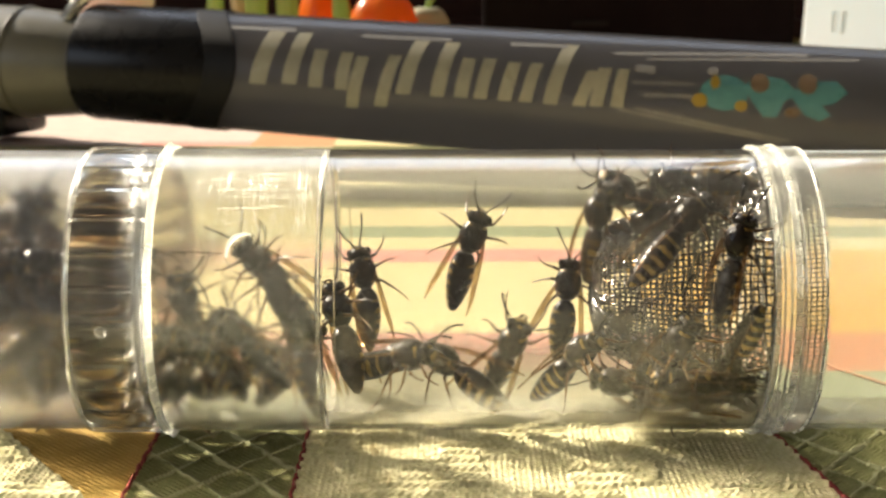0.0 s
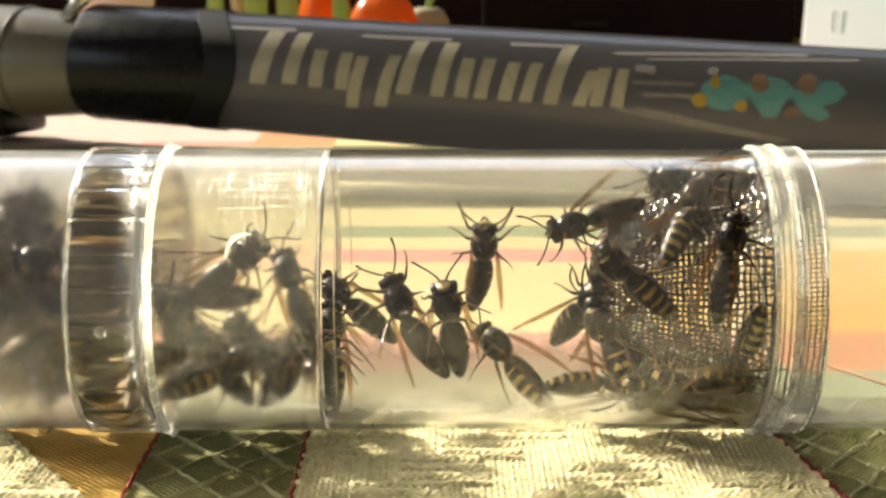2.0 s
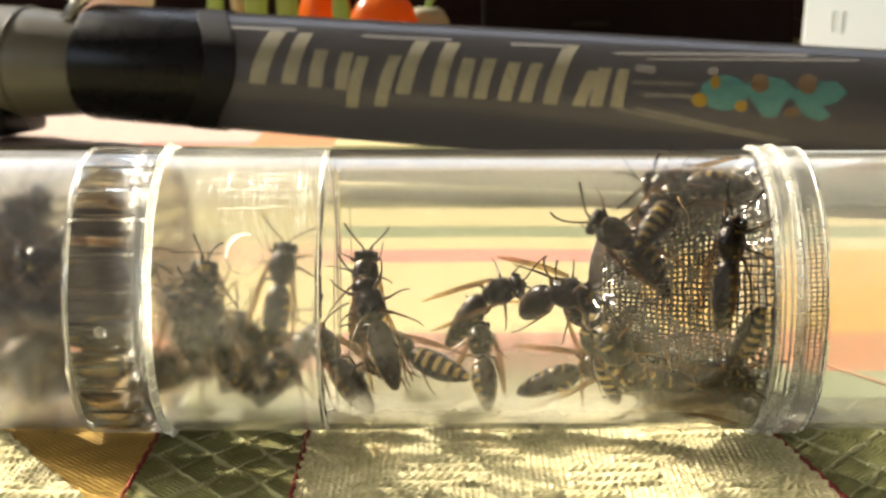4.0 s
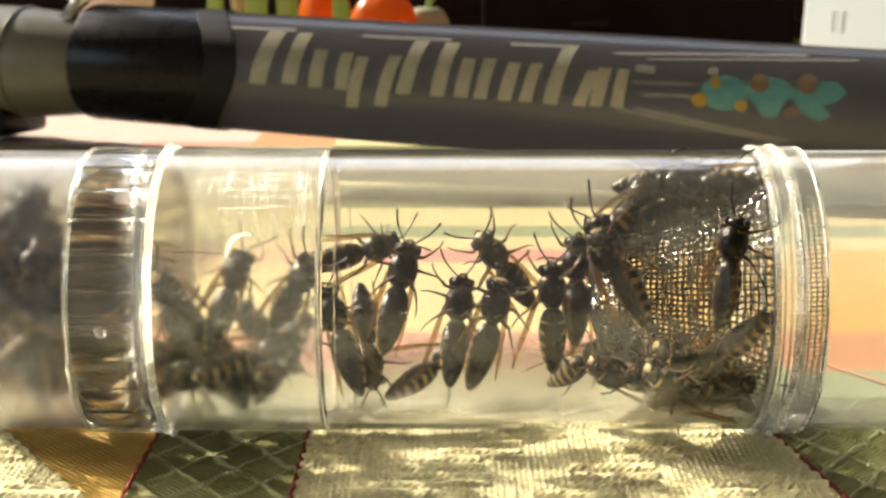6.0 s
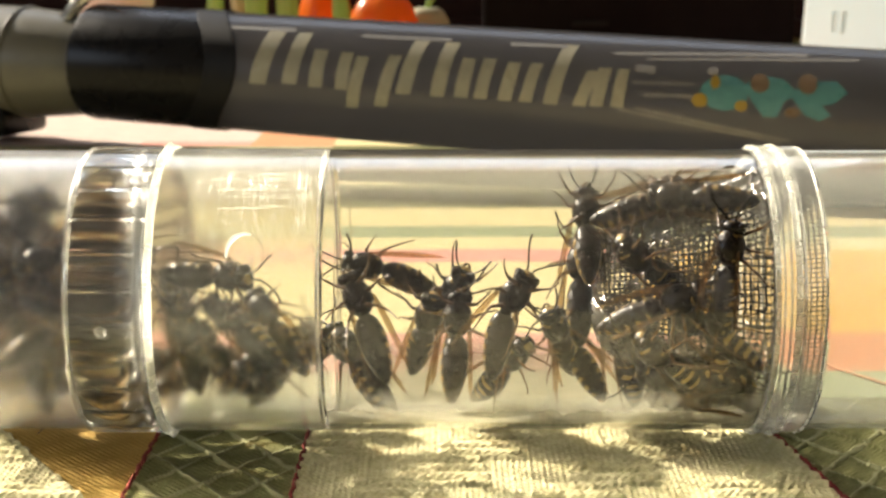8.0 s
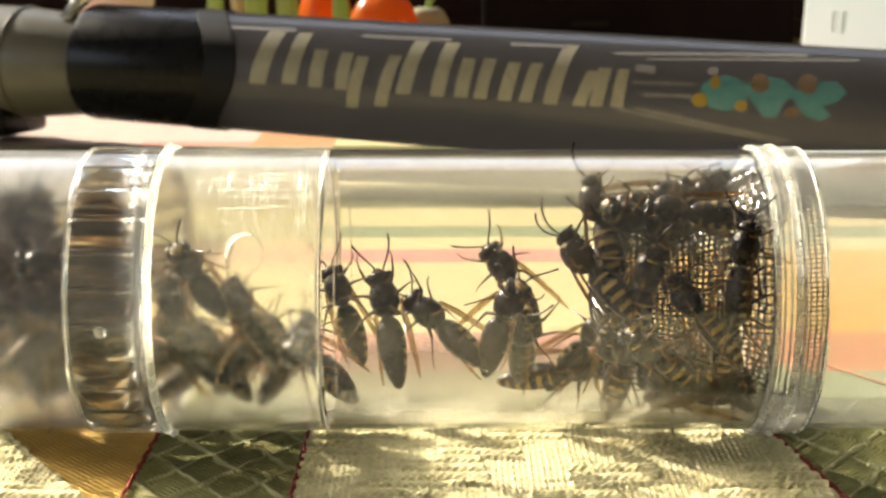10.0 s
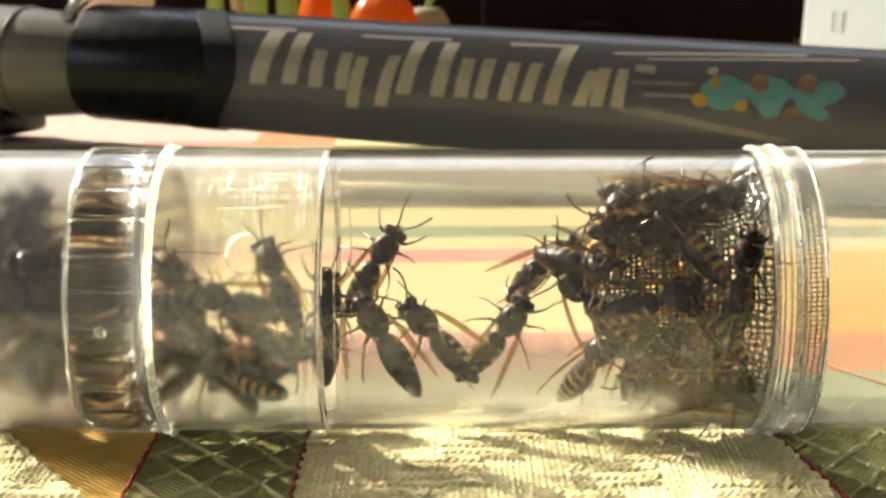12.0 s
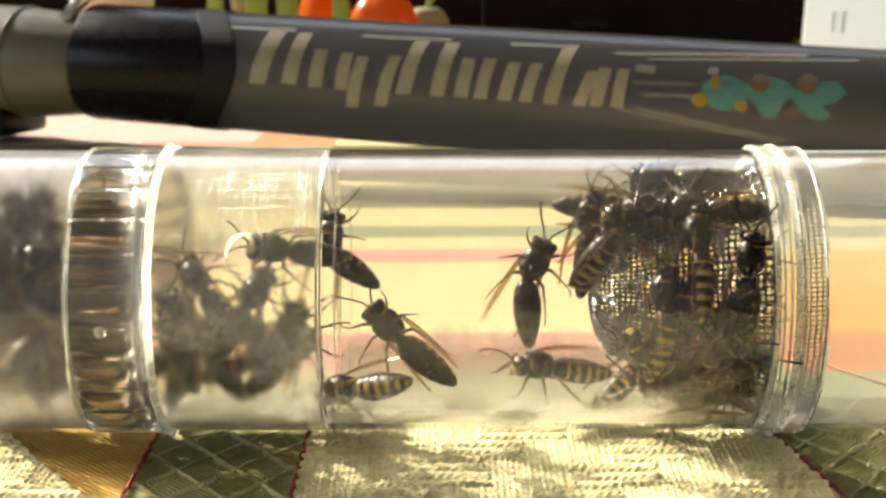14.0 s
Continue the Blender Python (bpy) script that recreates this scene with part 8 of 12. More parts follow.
    walk(WASPS[24], [(0.00, at(31.0, -15.1, 9.2, 0.00, -0.18, 0.80, -0.57)), (0.70, at(31.0, -15.5, 9.9, -0.00, -0.19, 0.80, -0.57)), (1.40, at(30.7, -15.2, 9.2, -0.13, -0.16, 0.98, -0.00)), (2.10, at(30.7, -15.0, 8.4, -0.19, -0.16, 0.97, 0.02)), (2.80, at(30.8, -14.5, 8.2, -0.00, -0.18, 0.80, -0.57)), (3.50, at(30.4, -14.9, 8.4, -0.14, -0.15, 0.98, -0.01)), (3.85, at(30.8, -15.0, 8.8, -0.06, -0.17, 0.93, -0.32)), (4.20, at(31.3, -15.0, 9.3, 0.03, -0.16, 0.78, -0.60)), (4.55, at(30.6, -15.1, 8.9, -0.06, -0.17, 0.93, -0.32)), (4.90, at(29.9, -15.1, 8.6, -0.15, -0.15, 0.98, -0.01)), (5.60, at(29.9, -15.2, 8.8, -0.18, -0.16, 0.97, 0.01)), (6.30, at(29.1, -16.1, 10.3, -0.19, -0.16, 0.97, -0.01)), (7.00, at(27.9, -15.0, 10.9, -0.30, -0.16, 0.94, 0.01)), (7.70, at(27.8, -15.8, 12.2, -0.34, -0.17, 0.93, -0.00)), (8.40, at(27.1, -15.5, 12.4, -0.34, -0.16, 0.93, -0.02)), (9.10, at(26.8, -16.0, 13.0, -0.32, -0.16, 0.93, -0.02)), (9.80, at(26.4, -15.5, 12.8, -0.34, -0.16, 0.92, -0.02)), (10.50, at(26.9, -15.6, 12.6, -0.34, -0.16, 0.93, -0.02)), (11.20, at(27.3, -15.6, 12.3, -0.34, -0.17, 0.92, 0.00)), (11.90, at(27.0, -14.8, 11.6, -0.33, -0.16, 0.93, -0.01)), (12.60, at(26.9, -14.8, 12.0, -0.38, -0.17, 0.91, 0.00)), (13.30, at(26.4, -15.4, 13.1, -0.39, -0.17, 0.91, -0.01)), (14.00, at(26.4, -15.2, 12.4, -0.34, -0.16, 0.93, -0.01))])
    walk(WASPS[25], [(0.00, at(-21.1, -12.9, 22.4, -0.26, 0.27, 0.65, 0.66)), (0.50, at(-31.1, -12.0, 20.8, -0.54, 0.25, 0.45, 0.67)), (1.00, at(-31.0, -13.1, 19.6, -0.50, 0.19, 0.48, 0.69)), (1.50, at(-29.1, -11.8, 22.1, -0.47, 0.20, 0.52, 0.68)), (1.75, at(-27.4, -12.4, 22.8, -0.62, 0.44, 0.36, 0.54)), (2.00, at(-25.8, -13.0, 23.5, -0.69, 0.62, 0.16, 0.34)), (2.50, at(-32.7, -10.4, 21.7, -0.63, 0.30, 0.33, 0.64)), (3.00, at(-31.7, -11.4, 20.9, -0.61, 0.33, 0.36, 0.63)), (3.83, at(-29.8, -11.9, 20.3, -0.71, 0.29, 0.27, 0.59)), (4.67, at(-29.7, -12.4, 19.6, -0.66, 0.37, 0.28, 0.59)), (5.50, at(-27.4, -12.9, 19.8, -0.69, 0.47, 0.18, 0.51)), (6.00, at(-32.8, -13.3, 18.8, -0.53, 0.21, 0.45, 0.69)), (6.50, at(-32.5, -13.0, 20.5, -0.45, 0.10, 0.53, 0.71)), (7.00, at(-29.7, -12.5, 19.5, -0.63, 0.35, 0.33, 0.61)), (7.50, at(-25.8, -11.3, 22.0, -0.52, 0.24, 0.49, 0.66)), (7.75, at(-27.0, -12.5, 22.2, -0.71, 0.46, 0.20, 0.49)), (8.00, at(-28.2, -13.6, 22.4, -0.76, 0.59, -0.13, 0.22)), (8.83, at(-29.9, -13.0, 21.8, -0.82, 0.40, 0.05, 0.41)), (9.67, at(-30.2, -12.4, 22.0, -0.64, 0.27, 0.35, 0.63)), (10.50, at(-31.0, -11.9, 21.7, -0.48, 0.14, 0.51, 0.70)), (11.00, at(-27.0, -11.6, 20.9, -0.61, 0.35, 0.35, 0.62)), (11.50, at(-32.5, -10.3, 22.4, -0.56, 0.12, 0.45, 0.69)), (12.00, at(-32.7, -12.1, 20.7, -0.55, 0.27, 0.44, 0.66)), (12.50, at(-26.1, -11.6, 20.9, -0.59, 0.32, 0.38, 0.63)), (13.00, at(-20.1, -10.4, 22.2, -0.68, 0.43, 0.16, 0.57)), (13.50, at(-31.2, -9.7, 24.4, -0.57, 0.33, -0.38, 0.65)), (13.75, at(-25.0, -10.9, 24.8, -0.52, 0.14, 0.12, 0.83)), (14.00, at(-18.9, -12.1, 25.2, -0.30, -0.09, 0.59, 0.75))])
    walk(limb(WASPS[25], "abdomen"), [(0.00, at(0, 0, 0, 0.98, 0.00, -0.00, 0.20)), (0.50, at(0, 0, 0, 1.00, 0.00, 0.01, 0.00)), (1.00, at(0, 0, 0, 1.00, 0.00, 0.01, 0.00)), (1.50, at(0, 0, 0, 1.00, 0.00, 0.01, 0.00)), (1.75, at(0, 0, 0, 1.00, 0.00, 0.00, 0.00)), (2.00, at(0, 0, 0, 1.00, 0.00, 0.00, 0.00)), (2.50, at(0, 0, 0, 1.00, 0.00, 0.01, -0.00)), (3.00, at(0, 0, 0, 1.00, 0.00, 0.01, 0.00)), (3.83, at(0, 0, 0, 1.00, 0.00, 0.01, -0.00)), (4.67, at(0, 0, 0, 1.00, 0.00, 0.01, -0.00)), (5.50, at(0, 0, 0, 1.00, 0.00, 0.01, -0.00)), (6.00, at(0, 0, 0, 1.00, 0.00, 0.01, 0.00)), (6.50, at(0, 0, 0, 1.00, 0.00, 0.01, 0.00)), (7.00, at(0, 0, 0, 1.00, 0.00, 0.01, -0.00)), (7.50, at(0, 0, 0, 1.00, 0.00, 0.01, -0.00)), (7.75, at(0, 0, 0, 1.00, 0.00, 0.01, -0.00)), (8.00, at(0, 0, 0, 1.00, 0.00, 0.01, -0.00)), (8.83, at(0, 0, 0, 1.00, 0.00, 0.01, -0.00)), (9.67, at(0, 0, 0, 1.00, 0.00, 0.01, -0.00)), (10.50, at(0, 0, 0, 1.00, 0.00, 0.01, 0.00)), (11.00, at(0, 0, 0, 1.00, 0.00, 0.01, 0.00)), (11.50, at(0, 0, 0, 1.00, 0.00, 0.01, -0.00)), (12.00, at(0, 0, 0, 1.00, 0.00, 0.01, 0.00)), (12.50, at(0, 0, 0, 1.00, 0.00, 0.01, 0.00)), (13.00, at(0, 0, 0, 1.00, 0.00, 0.01, 0.00)), (13.50, at(0, 0, 0, 1.00, 0.00, -0.00, 0.00)), (13.75, at(0, 0, 0, 1.00, 0.00, 0.00, 0.00)), (14.00, at(0, 0, 0, 1.00, 0.00, 0.01, 0.00))])
    walk(WASPS[26], [(0.00, at(-25.1, -10.9, 13.1, 0.24, 0.30, -0.58, 0.72)), (0.50, at(-27.1, -9.8, 11.3, 0.33, 0.29, -0.21, 0.87)), (1.00, at(-20.4, -10.1, 15.5, 0.52, 0.23, -0.43, 0.70)), (1.50, at(-31.1, -10.2, 14.4, 0.67, 0.43, -0.30, 0.54)), (2.00, at(-18.7, -10.1, 19.9, 0.53, 0.22, -0.44, 0.69)), (2.50, at(-28.3, -10.1, 17.2, 0.62, 0.34, -0.34, 0.62)), (3.00, at(-20.5, -10.2, 19.3, 0.49, 0.24, -0.48, 0.69)), (3.83, at(-20.4, -10.2, 20.4, 0.61, 0.37, -0.40, 0.58)), (4.67, at(-20.5, -10.2, 20.3, 0.76, 0.40, -0.19, 0.48)), (5.50, at(-20.2, -10.1, 21.1, 0.80, 0.47, -0.06, 0.37)), (6.00, at(-26.7, -10.1, 19.7, 0.68, 0.42, -0.24, 0.55)), (6.25, at(-26.4, -10.1, 19.3, 0.51, 0.19, -0.39, 0.74)), (6.50, at(-26.1, -10.1, 19.0, 0.28, -0.07, -0.49, 0.83)), (6.75, at(-24.1, -10.1, 19.7, 0.51, 0.18, -0.40, 0.74)), (7.00, at(-22.1, -10.1, 20.5, 0.67, 0.41, -0.26, 0.56)), (7.50, at(-28.2, -10.8, 15.1, 0.48, 0.46, -0.50, 0.54)), (8.00, at(-21.4, -10.1, 15.3, 0.45, 0.14, -0.48, 0.74)), (8.83, at(-21.4, -10.1, 15.6, 0.44, 0.18, -0.52, 0.71)), (9.67, at(-24.1, -10.1, 16.6, 0.48, 0.12, -0.48, 0.73)), (10.50, at(-26.6, -10.1, 17.4, 0.45, 0.13, -0.49, 0.73)), (11.00, at(-32.7, -10.1, 21.0, 0.70, 0.47, -0.18, 0.51)), (11.50, at(-33.3, -10.1, 18.8, 0.49, 0.17, -0.47, 0.71)), (12.00, at(-20.8, -10.1, 21.4, 0.52, 0.19, -0.46, 0.69)), (12.50, at(-32.8, -10.1, 20.4, 0.58, 0.28, -0.40, 0.66)), (13.00, at(-33.2, -10.1, 20.1, 0.59, 0.30, -0.38, 0.65)), (13.50, at(-32.7, -10.1, 23.8, 0.28, -0.08, -0.53, 0.80)), (14.00, at(-29.8, -10.1, 19.6, 0.46, 0.12, -0.50, 0.72))])
    walk(WASPS[27], [(0.00, at(-31.6, -10.7, 12.2, -0.29, 0.29, -0.02, 0.91)), (0.25, at(-25.5, -10.7, 14.3, -0.09, 0.45, -0.38, 0.81)), (0.50, at(-19.4, -10.7, 16.4, 0.13, 0.52, -0.65, 0.54)), (0.75, at(-25.0, -10.6, 13.3, -0.06, 0.46, -0.38, 0.80)), (1.00, at(-30.6, -10.6, 10.3, -0.23, 0.32, -0.04, 0.92)), (1.17, at(-27.7, -10.6, 12.7, -0.55, 0.04, 0.05, 0.83)), (1.33, at(-24.8, -10.6, 15.1, -0.76, -0.26, 0.12, 0.58)), (1.50, at(-21.9, -10.7, 17.5, -0.82, -0.50, 0.17, 0.21)), (1.67, at(-24.9, -10.6, 18.0, -0.76, -0.33, -0.10, 0.55)), (1.83, at(-27.8, -10.6, 18.4, -0.53, -0.10, -0.34, 0.77)), (2.00, at(-30.7, -10.6, 18.9, -0.19, 0.16, -0.52, 0.82)), (2.50, at(-31.9, -10.6, 11.5, -0.30, 0.39, 0.02, 0.87)), (2.75, at(-29.5, -10.7, 14.3, -0.06, 0.54, -0.36, 0.76)), (3.00, at(-27.0, -10.7, 17.2, 0.20, 0.56, -0.65, 0.47)), (3.83, at(-28.3, -10.6, 15.7, 0.25, 0.58, -0.60, 0.49)), (4.67, at(-31.6, -10.6, 15.3, 0.28, 0.66, -0.47, 0.51)), (5.50, at(-33.6, -10.5, 13.6, 0.31, 0.57, -0.61, 0.46)), (6.00, at(-18.4, -10.6, 20.1, 0.51, 0.67, -0.51, 0.17)), (6.50, at(-31.5, -10.7, 12.9, 0.16, 0.55, -0.64, 0.52)), (6.67, at(-31.0, -10.7, 12.1, -0.17, 0.59, -0.36, 0.70)), (6.83, at(-30.4, -10.7, 11.4, -0.46, 0.51, -0.01, 0.73)), (7.00, at(-29.8, -10.7, 10.6, -0.65, 0.31, 0.35, 0.60)), (7.17, at(-26.5, -10.7, 13.1, -0.71, -0.03, 0.61, 0.33)), (7.33, at(-23.2, -10.7, 15.5, -0.59, -0.37, 0.72, -0.02)), (7.50, at(-19.9, -10.7, 18.0, -0.31, -0.61, 0.63, -0.37)), (8.00, at(-32.0, -10.4, 13.1, -0.37, -0.57, 0.59, -0.43)), (8.83, at(-31.3, -10.4, 12.8, -0.29, -0.52, 0.64, -0.48)), (9.67, at(-31.2, -10.4, 11.9, -0.24, -0.40, 0.74, -0.49)), (10.50, at(-32.1, -10.4, 11.7, -0.18, -0.47, 0.61, -0.61)), (11.00, at(-32.7, -10.6, 12.0, -0.23, -0.56, 0.63, -0.49)), (11.25, at(-25.9, -10.6, 14.2, -0.52, -0.59, 0.57, -0.24)), (11.50, at(-19.2, -10.7, 16.4, -0.73, -0.54, 0.43, 0.05)), (11.75, at(-23.0, -10.6, 17.4, -0.39, -0.52, 0.60, -0.46)), (12.00, at(-26.7, -10.6, 18.4, 0.10, -0.29, 0.54, -0.79)), (12.25, at(-22.9, -10.6, 18.7, -0.11, -0.47, 0.62, -0.62)), (12.50, at(-19.2, -10.7, 19.1, -0.31, -0.61, 0.63, -0.37)), (13.00, at(-20.7, -10.7, 18.2, -0.15, -0.52, 0.66, -0.52)), (13.50, at(-20.2, -10.7, 18.3, -0.23, -0.57, 0.65, -0.45)), (14.00, at(-33.3, -10.7, 12.0, -0.27, -0.60, 0.63, -0.42))])
    walk(WASPS[28], [(0.00, at(-20.0, -11.1, 19.8, -0.07, 0.45, 0.69, 0.57)), (0.25, at(-25.5, -10.9, 14.9, 0.14, 0.37, 0.31, 0.87)), (0.50, at(-30.9, -10.3, 10.4, 0.32, 0.18, -0.16, 0.92)), (1.00, at(-16.6, -9.9, 12.9, 0.46, 0.33, -0.27, 0.78)), (1.17, at(-16.9, -10.5, 15.3, 0.19, 0.60, 0.05, 0.78)), (1.33, at(-17.2, -10.8, 18.0, -0.14, 0.71, 0.36, 0.59)), (1.50, at(-17.6, -11.1, 20.8, -0.42, 0.65, 0.57, 0.25)), (1.75, at(-22.5, -11.2, 15.4, -0.85, 0.32, 0.42, -0.01)), (2.00, at(-27.4, -11.2, 10.1, -0.95, -0.14, 0.10, -0.27)), (2.25, at(-24.6, -11.2, 12.5, -0.85, 0.31, 0.43, 0.01)), (2.50, at(-21.7, -11.2, 14.9, -0.41, 0.64, 0.59, 0.29)), (2.67, at(-24.6, -11.2, 13.6, -0.22, 0.49, 0.46, 0.71)), (2.83, at(-27.5, -11.2, 12.2, 0.02, 0.22, 0.21, 0.95)), (3.00, at(-30.5, -11.1, 10.8, 0.26, -0.10, -0.08, 0.96)), (3.83, at(-28.7, -10.0, 12.0, 0.57, -0.05, -0.23, 0.79)), (4.67, at(-26.1, -9.3, 12.9, 0.74, 0.06, -0.26, 0.62)), (5.50, at(-26.4, -11.1, 12.5, 0.90, 0.18, -0.21, 0.34)), (6.00, at(-23.4, -11.2, 11.3, 0.96, 0.12, -0.04, 0.24)), (6.50, at(-21.1, -11.1, 12.0, 0.89, 0.18, -0.22, 0.35)), (6.67, at(-24.5, -11.1, 16.5, 0.85, -0.10, -0.52, 0.07)), (6.83, at(-27.9, -11.1, 21.0, 0.59, -0.37, -0.68, -0.22)), (7.00, at(-31.4, -11.1, 25.5, 0.20, -0.54, -0.68, -0.45)), (7.17, at(-32.2, -11.0, 21.5, -0.07, -0.59, -0.42, -0.69)), (7.33, at(-32.9, -10.9, 17.5, -0.32, -0.52, -0.07, -0.79)), (7.50, at(-33.7, -10.4, 13.8, -0.51, -0.35, 0.29, -0.73)), (7.75, at(-29.6, -11.0, 14.4, -0.33, -0.41, -0.17, -0.83)), (8.00, at(-25.6, -11.1, 15.3, -0.08, -0.36, -0.59, -0.72)), (8.83, at(-24.1, -10.9, 14.1, -0.39, -0.39, -0.38, -0.74)), (9.67, at(-24.9, -10.1, 13.3, -0.70, -0.37, -0.11, -0.61)), (10.50, at(-22.4, -10.0, 12.2, -0.84, -0.22, 0.29, -0.40)), (10.67, at(-22.5, -10.4, 12.7, -0.84, 0.10, 0.51, -0.17)), (10.83, at(-22.7, -10.7, 13.6, -0.67, 0.40, 0.62, 0.09)), (11.00, at(-22.9, -10.8, 14.3, -0.36, 0.62, 0.61, 0.34)), (11.17, at(-24.9, -10.8, 13.2, -0.15, 0.58, 0.42, 0.68)), (11.33, at(-26.8, -11.0, 11.7, 0.10, 0.42, 0.14, 0.89)), (11.50, at(-28.8, -10.7, 10.8, 0.32, 0.18, -0.16, 0.92)), (12.00, at(-26.4, -11.1, 9.2, 0.28, 0.04, -0.12, 0.95)), (12.50, at(-32.6, -9.9, 13.5, 0.59, 0.35, -0.33, 0.65)), (13.00, at(-31.2, -9.9, 11.3, 0.37, 0.24, -0.19, 0.88)), (13.17, at(-29.7, -10.2, 11.9, 0.05, 0.53, 0.09, 0.84)), (13.33, at(-28.1, -10.3, 12.7, -0.28, 0.67, 0.34, 0.59)), (13.50, at(-26.6, -10.5, 13.0, -0.54, 0.64, 0.51, 0.18)), (14.00, at(-24.7, -11.1, 17.7, -0.53, 0.67, 0.50, 0.13))])
    walk(WASPS[29], [(0.00, at(-32.7, -8.7, 6.5, -0.28, 0.07, -0.09, 0.95)), (0.25, at(-26.5, -8.7, 7.0, -0.68, 0.03, 0.13, 0.72)), (0.50, at(-20.3, -8.7, 7.4, -0.91, -0.02, 0.31, 0.29)), (0.75, at(-22.4, -8.7, 7.1, -0.68, 0.11, 0.15, 0.71)), (1.00, at(-24.6, -8.7, 6.8, -0.28, 0.21, -0.05, 0.94)), (1.25, at(-27.0, -8.2, 7.8, -0.70, 0.03, -0.13, 0.70)), (1.50, at(-29.4, -8.2, 8.4, -0.94, -0.16, -0.17, 0.26)), (1.75, at(-24.3, -8.4, 9.4, -0.94, -0.06, 0.15, 0.30)), (2.00, at(-19.1, -8.6, 10.3, -0.83, 0.05, 0.46, 0.31)), (2.25, at(-18.8, -8.6, 11.4, -0.68, -0.33, 0.65, -0.06)), (2.50, at(-18.4, -8.6, 12.6, -0.29, -0.60, 0.63, -0.41)), (2.75, at(-19.4, -8.7, 11.1, -0.73, -0.38, 0.56, -0.07)), (3.00, at(-20.5, -8.7, 9.7, -0.91, -0.02, 0.29, 0.29)), (3.83, at(-21.5, -8.7, 9.9, -0.80, 0.08, 0.02, 0.59)), (4.67, at(-20.5, -8.7, 9.0, -0.73, 0.16, 0.17, 0.64)), (5.50, at(-18.5, -8.7, 9.2, -0.42, 0.44, 0.13, 0.79)), (6.00, at(-30.6, -8.6, 7.5, -0.26, 0.17, -0.07, 0.95)), (6.25, at(-24.6, -8.7, 8.3, -0.64, 0.12, 0.19, 0.74)), (6.50, at(-18.6, -8.7, 9.2, -0.85, 0.04, 0.40, 0.33)), (7.00, at(-18.8, -8.7, 10.0, -0.90, -0.01, 0.31, 0.29)), (7.25, at(-17.9, -8.7, 11.7, -0.81, -0.36, 0.44, 0.11)), (7.50, at(-17.0, -8.7, 13.3, -0.58, -0.64, 0.50, -0.09)), (7.67, at(-18.4, -8.7, 12.3, -0.63, -0.56, 0.37, 0.39)), (7.83, at(-19.8, -8.7, 11.3, -0.53, -0.33, 0.15, 0.77)), (8.00, at(-21.3, -8.7, 10.2, -0.29, -0.02, -0.11, 0.95)), (8.83, at(-18.6, -8.7, 10.7, -0.48, -0.36, -0.08, 0.79)), (9.25, at(-19.8, -8.7, 10.9, -0.59, -0.55, 0.11, 0.58)), (9.67, at(-20.9, -8.7, 11.2, -0.61, -0.68, 0.29, 0.28)), (10.50, at(-18.6, -8.7, 12.0, -0.59, -0.63, 0.49, -0.07)), (10.75, at(-18.5, -8.7, 14.7, -0.30, -0.59, 0.60, -0.46)), (11.00, at(-18.5, -8.7, 17.4, 0.07, -0.39, 0.55, -0.73)), (11.17, at(-20.1, -8.7, 14.4, 0.49, -0.31, 0.34, -0.74)), (11.33, at(-21.8, -8.7, 11.5, 0.80, -0.15, 0.06, -0.57)), (11.50, at(-23.5, -8.7, 8.6, 0.93, 0.04, -0.24, -0.28)), (12.00, at(-19.3, -8.7, 10.9, 0.91, 0.02, -0.29, -0.29)), (12.50, at(-23.3, -8.6, 9.0, 0.94, 0.05, -0.22, -0.26)), (13.00, at(-20.3, -8.7, 10.3, 0.89, -0.01, -0.35, -0.31)), (13.25, at(-27.3, -8.6, 11.8, 0.75, 0.35, -0.56, 0.03)), (13.50, at(-34.3, -8.6, 13.3, 0.39, 0.61, -0.60, 0.35)), (14.00, at(-19.8, -8.7, 13.3, 0.49, 0.64, -0.56, 0.19))])
